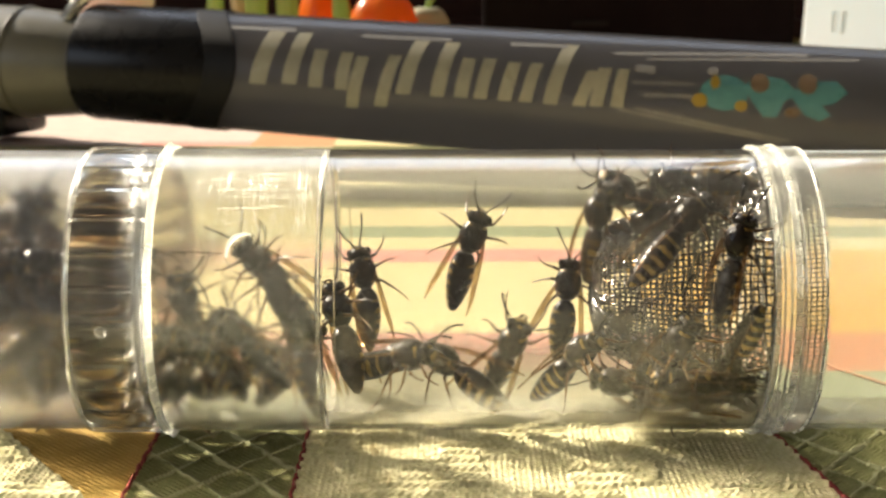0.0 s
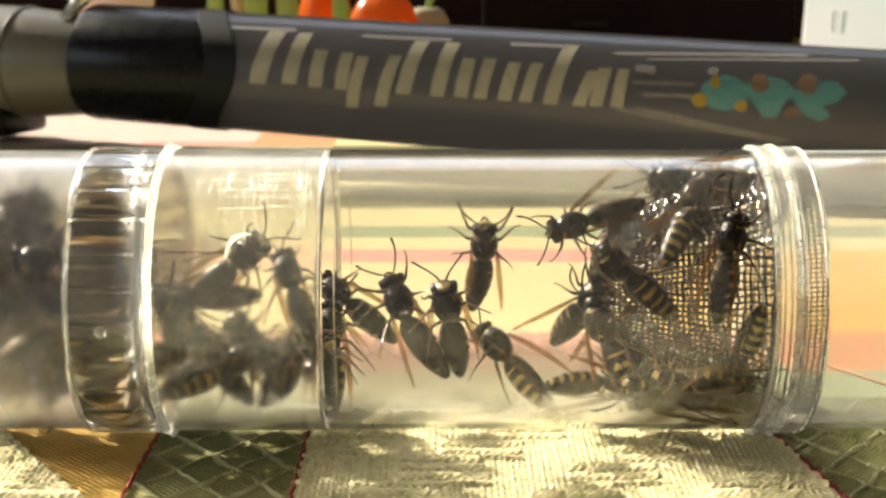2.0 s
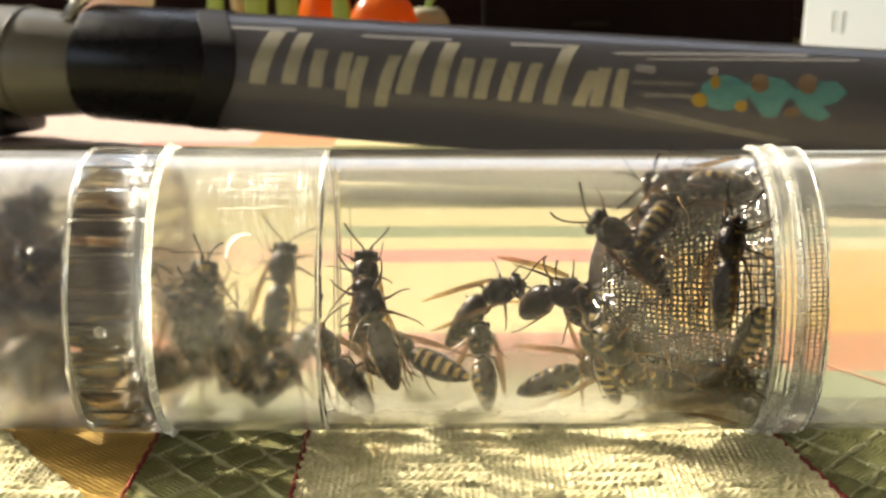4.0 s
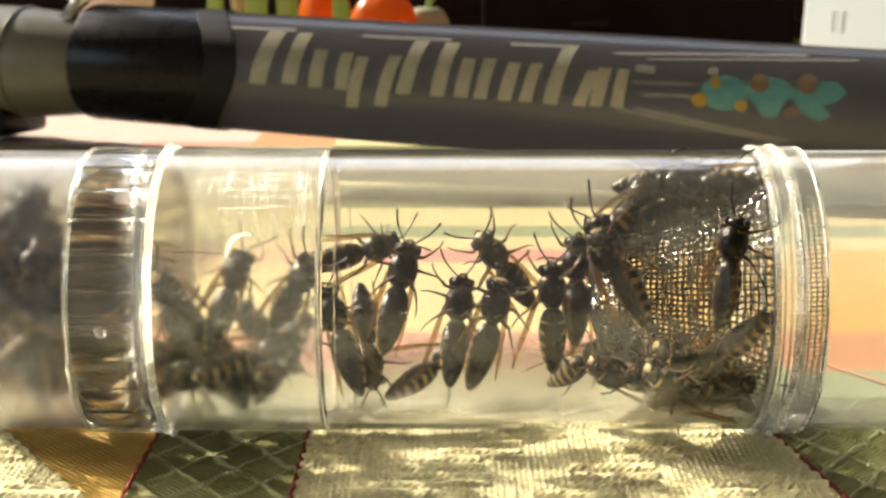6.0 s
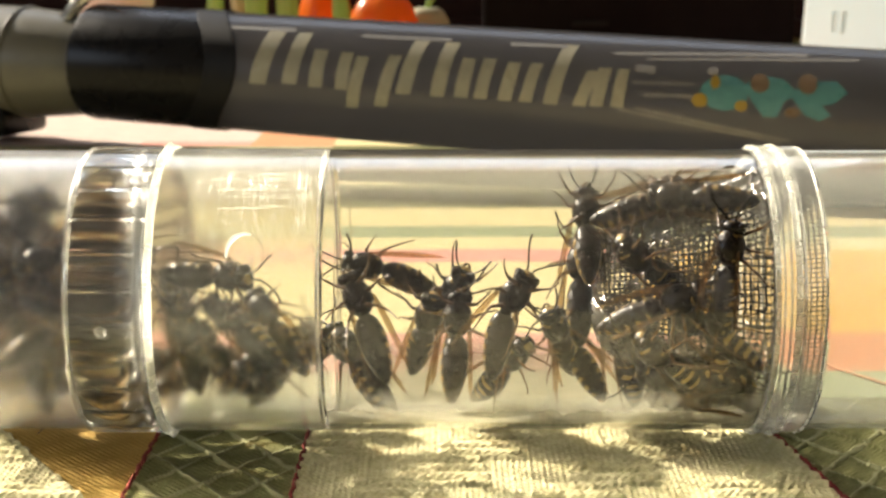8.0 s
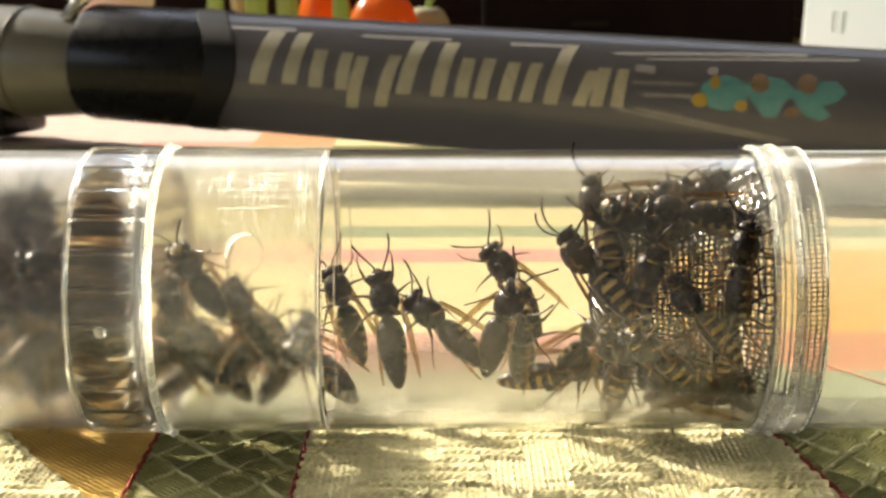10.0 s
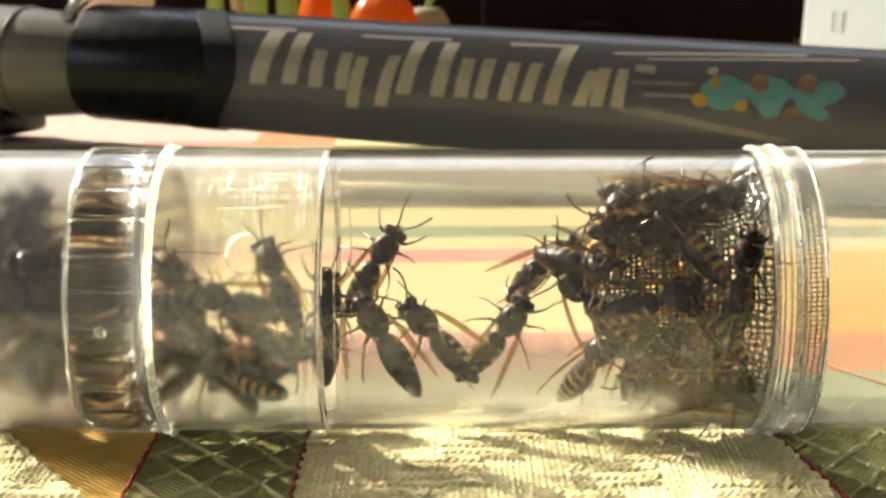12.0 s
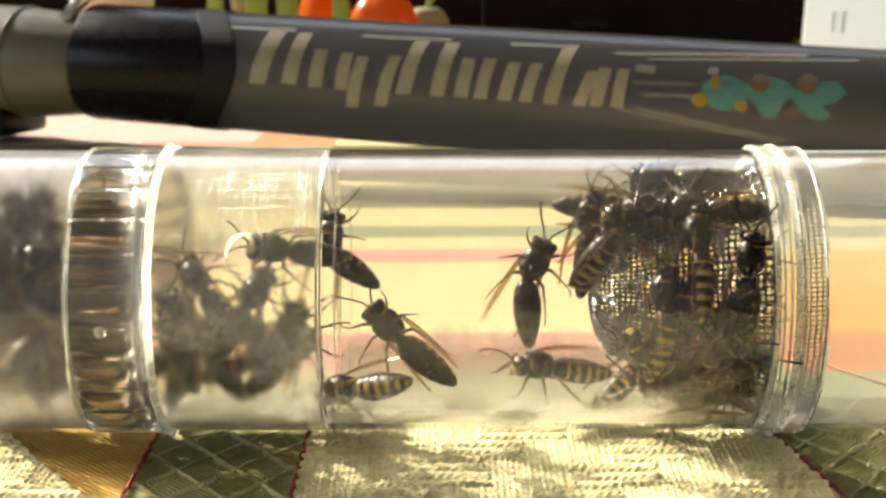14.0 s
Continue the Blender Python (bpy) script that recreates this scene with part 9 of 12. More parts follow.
    walk(WASPS[30], [(0.00, at(-30.3, -6.1, 10.7, 0.36, 0.25, -0.20, 0.88)), (0.70, at(-30.2, -6.7, 9.7, 0.15, 0.31, -0.17, 0.92)), (1.40, at(-29.8, -6.2, 10.8, 0.33, 0.29, -0.21, 0.88)), (1.75, at(-30.0, -6.4, 10.6, 0.09, 0.39, 0.24, 0.89)), (2.10, at(-30.1, -6.5, 10.5, -0.18, 0.39, 0.62, 0.66)), (2.80, at(-29.4, -6.2, 11.4, -0.07, 0.43, 0.64, 0.64)), (3.15, at(-29.1, -6.3, 10.4, 0.11, 0.41, 0.25, 0.87)), (3.50, at(-28.8, -6.4, 9.5, 0.26, 0.30, -0.20, 0.89)), (4.20, at(-30.1, -6.5, 10.3, 0.19, 0.26, -0.17, 0.93)), (4.90, at(-29.7, -6.4, 9.5, 0.24, 0.30, -0.19, 0.90)), (5.60, at(-29.9, -6.2, 9.4, 0.30, 0.13, -0.15, 0.93)), (6.30, at(-30.0, -6.0, 10.1, 0.40, 0.34, -0.25, 0.81)), (7.00, at(-31.0, -6.4, 9.2, 0.23, 0.28, -0.18, 0.91)), (7.70, at(-30.5, -6.2, 11.1, 0.32, 0.27, -0.20, 0.89)), (8.40, at(-29.4, -6.3, 10.6, 0.28, 0.24, -0.18, 0.91)), (9.10, at(-29.4, -6.6, 9.9, 0.17, 0.32, -0.18, 0.91)), (9.80, at(-29.5, -6.1, 10.3, 0.35, 0.22, -0.18, 0.89)), (10.50, at(-30.1, -6.1, 10.6, 0.38, 0.28, -0.21, 0.85)), (11.20, at(-30.2, -6.4, 9.8, 0.21, 0.16, -0.15, 0.95)), (11.90, at(-29.0, -6.3, 9.8, 0.30, 0.33, -0.22, 0.87)), (12.60, at(-30.1, -6.1, 10.0, 0.32, 0.16, -0.16, 0.92)), (13.30, at(-30.5, -6.2, 9.9, 0.35, 0.25, -0.20, 0.88)), (13.65, at(-30.6, -6.2, 10.5, 0.14, 0.38, 0.25, 0.88)), (14.00, at(-30.6, -6.3, 11.2, -0.11, 0.42, 0.63, 0.64))])
    walk(WASPS[31], [(0.00, at(-25.6, -4.6, 7.9, 0.93, 0.05, -0.30, -0.23)), (0.70, at(-24.3, -4.6, 7.3, 0.93, 0.05, -0.26, -0.25)), (1.40, at(-25.5, -4.6, 7.7, 0.93, 0.05, -0.27, -0.24)), (2.10, at(-25.3, -4.6, 9.2, 0.95, 0.06, -0.22, -0.23)), (2.80, at(-26.2, -4.6, 8.8, 0.88, -0.01, -0.39, -0.28)), (3.50, at(-24.2, -4.6, 9.4, 0.91, 0.02, -0.32, -0.27)), (4.20, at(-24.5, -4.5, 9.3, 0.90, 0.04, -0.39, -0.20)), (4.90, at(-24.1, -4.6, 7.4, 0.94, 0.06, -0.26, -0.22)), (5.60, at(-25.3, -4.5, 8.2, 0.94, 0.07, -0.27, -0.19)), (6.30, at(-23.7, -4.5, 9.1, 0.90, 0.03, -0.36, -0.23)), (7.00, at(-25.8, -4.5, 10.3, 0.74, 0.54, -0.41, -0.01)), (7.70, at(-24.3, -4.7, 7.5, 0.91, 0.02, -0.29, -0.29)), (8.40, at(-25.4, -4.5, 9.4, 0.88, 0.01, -0.40, -0.25)), (9.10, at(-24.2, -4.6, 9.4, 0.91, 0.03, -0.30, -0.27)), (9.80, at(-25.7, -4.5, 8.9, 0.89, 0.02, -0.39, -0.24)), (10.50, at(-25.5, -4.7, 8.9, 0.90, 0.01, -0.31, -0.29)), (11.20, at(-25.9, -4.8, 8.6, 0.86, -0.04, -0.38, -0.34)), (11.90, at(-25.0, -4.5, 8.7, 0.93, 0.06, -0.31, -0.20)), (12.60, at(-24.9, -4.4, 8.8, 0.94, 0.08, -0.31, -0.14)), (13.30, at(-25.1, -4.3, 9.8, 0.96, 0.09, -0.24, -0.13)), (14.00, at(-25.7, -4.6, 8.8, 0.95, 0.06, -0.23, -0.23))])
    walk(WASPS[32], [(0.00, at(-19.8, -0.1, 8.2, 0.85, 0.21, -0.26, 0.40)), (0.70, at(-20.9, -0.0, 8.7, 0.76, 0.26, -0.31, 0.51)), (1.40, at(-20.5, 0.0, 7.8, 0.84, 0.21, -0.24, 0.44)), (2.10, at(-20.4, -0.1, 8.5, 0.80, 0.25, -0.31, 0.46)), (2.45, at(-21.1, -0.1, 9.0, 0.83, -0.22, -0.47, 0.23)), (2.80, at(-21.8, -0.1, 9.7, 0.62, -0.62, -0.49, -0.05)), (3.15, at(-21.8, -0.1, 9.0, 0.85, -0.24, -0.43, 0.18)), (3.50, at(-21.7, -0.1, 8.3, 0.87, 0.20, -0.26, 0.38)), (4.20, at(-19.2, -0.1, 7.8, 0.87, 0.20, -0.24, 0.40)), (4.90, at(-19.1, -0.1, 7.4, 0.90, 0.17, -0.19, 0.34)), (5.25, at(-20.5, -0.1, 8.5, 0.87, -0.26, -0.39, 0.15)), (5.60, at(-21.9, -0.2, 9.7, 0.62, -0.62, -0.48, -0.08)), (5.95, at(-21.1, -0.1, 9.2, 0.84, -0.22, -0.46, 0.20)), (6.30, at(-20.3, -0.1, 8.7, 0.82, 0.24, -0.30, 0.43)), (7.00, at(-21.2, -0.1, 8.9, 0.80, 0.25, -0.32, 0.45)), (7.70, at(-21.4, -0.1, 8.4, 0.83, 0.22, -0.28, 0.42)), (8.40, at(-19.4, -0.1, 8.0, 0.88, 0.20, -0.25, 0.36)), (9.10, at(-20.0, -0.1, 8.3, 0.91, 0.17, -0.19, 0.33)), (9.80, at(-20.0, -0.1, 8.9, 0.82, 0.24, -0.31, 0.41)), (10.50, at(-20.6, -0.2, 9.1, 0.83, 0.24, -0.31, 0.39)), (11.20, at(-20.0, -0.2, 8.3, 0.90, 0.19, -0.24, 0.32)), (11.90, at(-20.3, -0.3, 8.4, 0.91, 0.18, -0.24, 0.28)), (12.60, at(-21.6, -0.1, 8.2, 0.88, 0.19, -0.24, 0.36)), (13.30, at(-20.6, -0.1, 9.1, 0.73, 0.28, -0.33, 0.52)), (14.00, at(-21.2, -0.1, 7.5, 0.90, 0.17, -0.20, 0.34))])
    walk(WASPS[33], [(0.00, at(-32.6, -7.5, 16.4, -0.34, -0.59, 0.61, -0.41)), (0.70, at(-35.0, -7.6, 15.8, -0.26, -0.56, 0.64, -0.47)), (1.40, at(-34.2, -7.3, 15.2, -0.42, -0.57, 0.57, -0.41)), (2.10, at(-34.5, -7.7, 15.6, -0.35, -0.62, 0.62, -0.33)), (2.80, at(-32.7, -7.7, 15.6, -0.37, -0.63, 0.61, -0.31)), (3.50, at(-34.2, -7.7, 14.4, -0.28, -0.60, 0.63, -0.40)), (4.20, at(-32.7, -7.7, 15.7, -0.33, -0.62, 0.62, -0.35)), (4.90, at(-35.1, -7.6, 13.9, -0.26, -0.56, 0.63, -0.47)), (5.60, at(-33.3, -7.6, 13.4, -0.38, -0.62, 0.60, -0.33)), (6.30, at(-33.8, -7.7, 13.8, -0.40, -0.63, 0.60, -0.29)), (7.00, at(-33.4, -7.7, 14.6, -0.14, -0.53, 0.65, -0.53)), (7.70, at(-34.0, -7.6, 16.0, -0.30, -0.59, 0.63, -0.41)), (8.40, at(-33.9, -7.5, 16.0, -0.40, -0.61, 0.59, -0.34)), (9.10, at(-34.2, -7.4, 14.6, -0.27, -0.51, 0.62, -0.53)), (9.80, at(-33.9, -7.3, 15.3, -0.34, -0.51, 0.60, -0.52)), (10.50, at(-33.9, -7.4, 15.1, -0.42, -0.58, 0.57, -0.40)), (11.20, at(-33.2, -7.5, 16.2, -0.44, -0.62, 0.57, -0.32)), (11.90, at(-34.6, -7.6, 14.1, -0.29, -0.59, 0.63, -0.42)), (12.60, at(-33.9, -7.5, 14.7, -0.22, -0.52, 0.64, -0.52)), (13.30, at(-34.5, -7.5, 16.1, -0.26, -0.54, 0.63, -0.48)), (14.00, at(-34.0, -7.5, 14.3, -0.32, -0.57, 0.61, -0.45))])
    walk(WASPS[34], [(0.00, at(-25.2, -4.6, 11.6, -0.11, -0.50, 0.64, -0.58)), (0.70, at(-23.6, -4.5, 12.3, -0.23, -0.53, 0.63, -0.52)), (1.40, at(-25.5, -4.6, 11.2, -0.05, -0.44, 0.63, -0.64)), (2.10, at(-24.7, -4.7, 11.3, -0.16, -0.55, 0.64, -0.51)), (2.80, at(-25.5, -4.6, 12.9, -0.04, -0.44, 0.64, -0.62)), (3.50, at(-24.4, -4.5, 11.2, -0.17, -0.47, 0.63, -0.60)), (4.20, at(-24.1, -4.5, 11.0, -0.16, -0.47, 0.63, -0.60)), (4.55, at(-23.9, -4.6, 11.3, 0.10, -0.49, 0.32, -0.81)), (4.90, at(-23.7, -4.7, 11.6, 0.35, -0.41, -0.06, -0.84)), (5.25, at(-23.4, -4.6, 12.0, 0.05, -0.55, 0.33, -0.77)), (5.60, at(-23.2, -4.5, 12.4, -0.27, -0.55, 0.62, -0.49)), (6.30, at(-23.5, -4.6, 12.4, -0.08, -0.45, 0.64, -0.62)), (7.00, at(-24.8, -4.7, 11.5, -0.12, -0.52, 0.64, -0.55)), (7.70, at(-24.7, -4.7, 11.9, -0.14, -0.53, 0.64, -0.53)), (8.40, at(-25.4, -4.6, 13.4, -0.11, -0.47, 0.64, -0.60)), (9.10, at(-23.4, -4.6, 12.0, -0.27, -0.57, 0.63, -0.46)), (9.80, at(-23.1, -4.5, 12.2, -0.17, -0.49, 0.63, -0.57)), (10.50, at(-24.9, -4.7, 12.0, -0.09, -0.50, 0.64, -0.58)), (11.20, at(-22.7, -4.7, 12.6, -0.08, -0.49, 0.64, -0.59)), (11.90, at(-24.5, -4.4, 12.7, -0.17, -0.44, 0.63, -0.62)), (12.60, at(-24.7, -4.4, 12.8, -0.16, -0.41, 0.63, -0.64)), (13.30, at(-23.1, -4.6, 13.6, -0.17, -0.53, 0.65, -0.52)), (14.00, at(-23.6, -4.7, 12.1, -0.08, -0.49, 0.64, -0.58))])
    walk(WASPS[35], [(0.00, at(-33.2, -0.2, 7.5, 0.92, 0.16, -0.19, 0.29)), (0.70, at(-34.6, 0.0, 8.1, 0.82, 0.23, -0.28, 0.45)), (1.40, at(-33.3, -0.1, 6.0, 0.94, 0.13, -0.08, 0.30)), (2.10, at(-32.2, -0.1, 7.8, 0.88, 0.19, -0.24, 0.36)), (2.80, at(-33.6, -0.1, 8.5, 0.80, 0.25, -0.30, 0.46)), (3.50, at(-33.1, -0.1, 6.8, 0.93, 0.14, -0.12, 0.31)), (4.20, at(-34.2, -0.1, 5.8, 0.95, 0.11, -0.01, 0.28)), (4.90, at(-34.0, -0.1, 7.8, 0.85, 0.21, -0.25, 0.41)), (5.60, at(-33.8, -0.1, 7.4, 0.90, 0.17, -0.19, 0.34)), (6.30, at(-32.9, -0.0, 6.8, 0.89, 0.16, -0.17, 0.38)), (7.00, at(-34.3, -0.1, 7.8, 0.84, 0.22, -0.27, 0.42)), (7.70, at(-32.2, -0.1, 6.5, 0.92, 0.16, -0.16, 0.33)), (8.40, at(-33.0, -0.1, 6.1, 0.95, 0.12, -0.03, 0.29)), (9.10, at(-33.4, -0.1, 8.5, 0.81, 0.24, -0.31, 0.43)), (9.80, at(-32.1, -0.1, 6.8, 0.92, 0.16, -0.16, 0.32)), (10.50, at(-33.5, -0.1, 7.0, 0.92, 0.16, -0.16, 0.32)), (11.20, at(-33.5, -0.1, 6.4, 0.94, 0.14, -0.11, 0.30)), (11.90, at(-33.2, -0.1, 6.7, 0.90, 0.18, -0.21, 0.34)), (12.60, at(-34.2, -0.1, 7.5, 0.93, 0.15, -0.15, 0.31)), (13.30, at(-32.1, -0.1, 7.4, 0.91, 0.17, -0.18, 0.33)), (14.00, at(-33.4, 0.1, 8.3, 0.78, 0.24, -0.28, 0.50))])
    walk(WASPS[36], [(0.00, at(-53.1, -5.0, 25.6, -0.41, 0.56, 0.58, 0.44)), (0.80, at(-53.5, -5.2, 25.7, -0.39, 0.48, 0.59, 0.51)), (1.60, at(-53.4, -5.4, 25.0, -0.43, 0.42, 0.57, 0.56)), (2.40, at(-53.1, -5.0, 25.8, -0.37, 0.50, 0.61, 0.49)), (3.20, at(-52.8, -5.4, 25.4, -0.44, 0.43, 0.56, 0.55)), (4.00, at(-53.3, -5.4, 25.0, -0.46, 0.45, 0.54, 0.54)), (4.80, at(-53.3, -5.4, 25.1, -0.46, 0.46, 0.54, 0.54)), (5.60, at(-53.1, -5.0, 25.6, -0.35, 0.50, 0.62, 0.49)), (6.40, at(-53.2, -4.9, 25.8, -0.38, 0.57, 0.60, 0.42)), (7.20, at(-52.8, -5.2, 25.1, -0.45, 0.51, 0.55, 0.49)), (8.00, at(-53.4, -5.1, 25.2, -0.42, 0.52, 0.57, 0.48)), (8.80, at(-53.3, -5.1, 25.4, -0.38, 0.48, 0.60, 0.51)), (9.60, at(-53.5, -5.4, 25.2, -0.44, 0.43, 0.56, 0.56)), (10.40, at(-54.1, -4.9, 25.7, -0.34, 0.54, 0.62, 0.45)), (11.20, at(-53.7, -5.4, 25.1, -0.43, 0.44, 0.56, 0.55)), (12.00, at(-54.0, -5.0, 25.4, -0.38, 0.52, 0.60, 0.47)), (12.80, at(-53.9, -5.2, 25.3, -0.43, 0.50, 0.57, 0.50)), (13.60, at(-53.9, -5.0, 25.4, -0.37, 0.51, 0.60, 0.48)), (14.00, at(-53.9, -5.0, 25.4, -0.37, 0.51, 0.60, 0.48))])
    walk(WASPS[37], [(0.00, at(-52.8, -0.7, 20.7, 0.53, 0.59, -0.48, 0.38)), (0.80, at(-53.3, -0.9, 21.9, 0.46, 0.62, -0.54, 0.34)), (1.60, at(-52.9, -0.9, 21.8, 0.46, 0.62, -0.54, 0.33)), (2.40, at(-52.8, -1.0, 21.4, 0.49, 0.65, -0.52, 0.27)), (3.20, at(-52.3, -0.7, 21.2, 0.54, 0.60, -0.47, 0.36)), (4.00, at(-53.3, -1.0, 20.9, 0.48, 0.63, -0.53, 0.30)), (4.80, at(-52.8, -0.8, 21.0, 0.52, 0.61, -0.49, 0.33)), (5.60, at(-52.8, -0.8, 22.3, 0.53, 0.63, -0.48, 0.30)), (6.40, at(-52.5, -1.0, 21.4, 0.49, 0.65, -0.52, 0.27)), (7.20, at(-53.7, -0.8, 21.6, 0.53, 0.64, -0.47, 0.28)), (8.00, at(-53.0, -0.7, 20.2, 0.57, 0.63, -0.44, 0.30)), (8.80, at(-52.9, -0.9, 21.7, 0.51, 0.63, -0.50, 0.31)), (9.60, at(-53.6, -0.6, 21.8, 0.53, 0.58, -0.48, 0.40)), (10.40, at(-53.0, -0.8, 21.4, 0.53, 0.63, -0.48, 0.29)), (11.20, at(-52.9, -0.6, 21.0, 0.55, 0.60, -0.46, 0.36)), (12.00, at(-53.9, -0.9, 21.2, 0.53, 0.64, -0.48, 0.27)), (12.80, at(-53.3, -0.7, 22.3, 0.56, 0.64, -0.44, 0.29)), (13.60, at(-53.0, -0.6, 21.8, 0.55, 0.61, -0.45, 0.35)), (14.00, at(-53.0, -0.6, 21.8, 0.55, 0.61, -0.45, 0.35))])
    walk(WASPS[38], [(0.00, at(-53.0, -7.6, 13.1, -0.19, 0.55, 0.65, 0.49)), (0.80, at(-53.0, -7.7, 11.8, -0.22, 0.54, 0.64, 0.50)), (1.60, at(-53.0, -7.7, 12.1, -0.18, 0.52, 0.64, 0.53)), (2.40, at(-53.7, -7.7, 12.2, -0.09, 0.46, 0.65, 0.60)), (3.20, at(-54.4, -7.7, 12.8, -0.21, 0.53, 0.64, 0.51)), (4.00, at(-54.4, -7.7, 12.9, -0.23, 0.54, 0.64, 0.50)), (4.80, at(-53.9, -7.6, 12.5, -0.15, 0.53, 0.65, 0.53)), (5.60, at(-52.7, -7.6, 12.3, -0.17, 0.55, 0.65, 0.50)), (6.40, at(-53.7, -7.7, 13.1, -0.17, 0.53, 0.65, 0.51)), (7.20, at(-53.4, -7.7, 11.7, -0.20, 0.52, 0.64, 0.53)), (8.00, at(-52.9, -7.8, 11.7, -0.21, 0.52, 0.64, 0.53)), (8.80, at(-52.9, -7.7, 12.4, -0.24, 0.54, 0.64, 0.50)), (9.60, at(-53.0, -7.6, 12.6, -0.20, 0.56, 0.65, 0.48)), (10.40, at(-53.5, -7.8, 12.5, -0.23, 0.51, 0.63, 0.54)), (11.20, at(-53.6, -7.7, 12.6, -0.16, 0.49, 0.65, 0.56)), (12.00, at(-54.2, -7.7, 12.7, -0.15, 0.51, 0.65, 0.54)), (12.80, at(-54.0, -7.8, 13.2, -0.25, 0.54, 0.63, 0.49)), (13.60, at(-53.9, -7.9, 12.6, -0.27, 0.50, 0.62, 0.54)), (14.00, at(-53.9, -7.9, 12.6, -0.27, 0.50, 0.62, 0.54))])
    walk(WASPS[39], [(0.00, at(-52.5, -4.2, 8.8, 0.89, -0.00, -0.36, -0.30)), (0.80, at(-54.1, -4.1, 8.9, 0.88, 0.01, -0.39, -0.26)), (1.60, at(-52.7, -4.1, 8.4, 0.89, -0.00, -0.36, -0.29)), (2.40, at(-52.7, -4.1, 8.3, 0.91, 0.02, -0.32, -0.27)), (3.20, at(-53.1, -4.2, 8.5, 0.87, -0.02, -0.37, -0.32)), (4.00, at(-53.9, -4.1, 7.9, 0.90, 0.01, -0.32, -0.28)), (4.80, at(-53.5, -4.2, 8.4, 0.88, -0.01, -0.35, -0.31)), (5.60, at(-53.2, -4.1, 8.4, 0.90, 0.03, -0.35, -0.25)), (6.40, at(-52.8, -4.1, 8.7, 0.89, 0.01, -0.35, -0.28)), (7.20, at(-53.2, -4.1, 8.9, 0.88, 0.00, -0.40, -0.27)), (8.00, at(-53.1, -4.1, 8.9, 0.88, 0.01, -0.39, -0.26)), (8.80, at(-53.6, -4.1, 8.8, 0.89, 0.01, -0.38, -0.26)), (9.60, at(-54.0, -4.2, 8.2, 0.89, -0.01, -0.35, -0.31)), (10.40, at(-53.4, -4.2, 8.7, 0.85, -0.05, -0.40, -0.34)), (11.20, at(-53.4, -4.2, 8.8, 0.85, -0.04, -0.40, -0.34)), (12.00, at(-53.4, -4.1, 8.7, 0.87, -0.02, -0.39, -0.30)), (12.80, at(-54.0, -4.2, 7.9, 0.89, -0.01, -0.34, -0.32)), (13.60, at(-53.7, -4.1, 7.9, 0.91, 0.02, -0.31, -0.28)), (14.00, at(-53.7, -4.1, 7.9, 0.91, 0.02, -0.31, -0.28))])
    walk(WASPS[40], [(0.00, at(-55.4, 0.5, 24.9, -0.44, 0.72, 0.52, 0.12)), (0.80, at(-55.3, 0.5, 24.9, -0.44, 0.72, 0.52, 0.12)), (1.60, at(-55.3, 0.7, 25.3, -0.57, 0.66, 0.49, 0.01)), (2.40, at(-55.5, 0.9, 25.1, -0.50, 0.72, 0.46, 0.15)), (3.20, at(-55.5, 0.7, 25.0, -0.46, 0.72, 0.50, 0.11)), (4.00, at(-55.6, 0.4, 25.3, -0.53, 0.66, 0.53, -0.03)), (4.80, at(-55.5, 0.2, 25.1, -0.50, 0.67, 0.55, 0.01)), (5.60, at(-56.2, 0.7, 25.0, -0.47, 0.72, 0.49, 0.11)), (6.40, at(-56.3, 0.7, 25.4, -0.57, 0.66, 0.48, -0.00)), (7.20, at(-54.8, 0.8, 25.0, -0.48, 0.72, 0.49, 0.14)), (8.00, at(-55.5, 1.1, 25.8, -0.62, 0.65, 0.44, -0.00)), (8.80, at(-56.0, 1.0, 25.2, -0.51, 0.72, 0.45, 0.12)), (9.60, at(-55.2, 0.6, 24.6, -0.44, 0.71, 0.53, 0.16)), (10.40, at(-55.0, 0.4, 25.2, -0.53, 0.66, 0.53, 0.00)), (11.20, at(-55.0, 1.0, 25.8, -0.61, 0.65, 0.44, -0.03)), (12.00, at(-55.4, 0.3, 24.8, -0.41, 0.72, 0.55, 0.12)), (12.80, at(-55.8, 0.7, 25.1, -0.47, 0.72, 0.49, 0.11)), (13.60, at(-55.9, 1.2, 25.6, -0.53, 0.73, 0.42, 0.12)), (14.00, at(-55.9, 1.2, 25.6, -0.53, 0.73, 0.42, 0.12))])
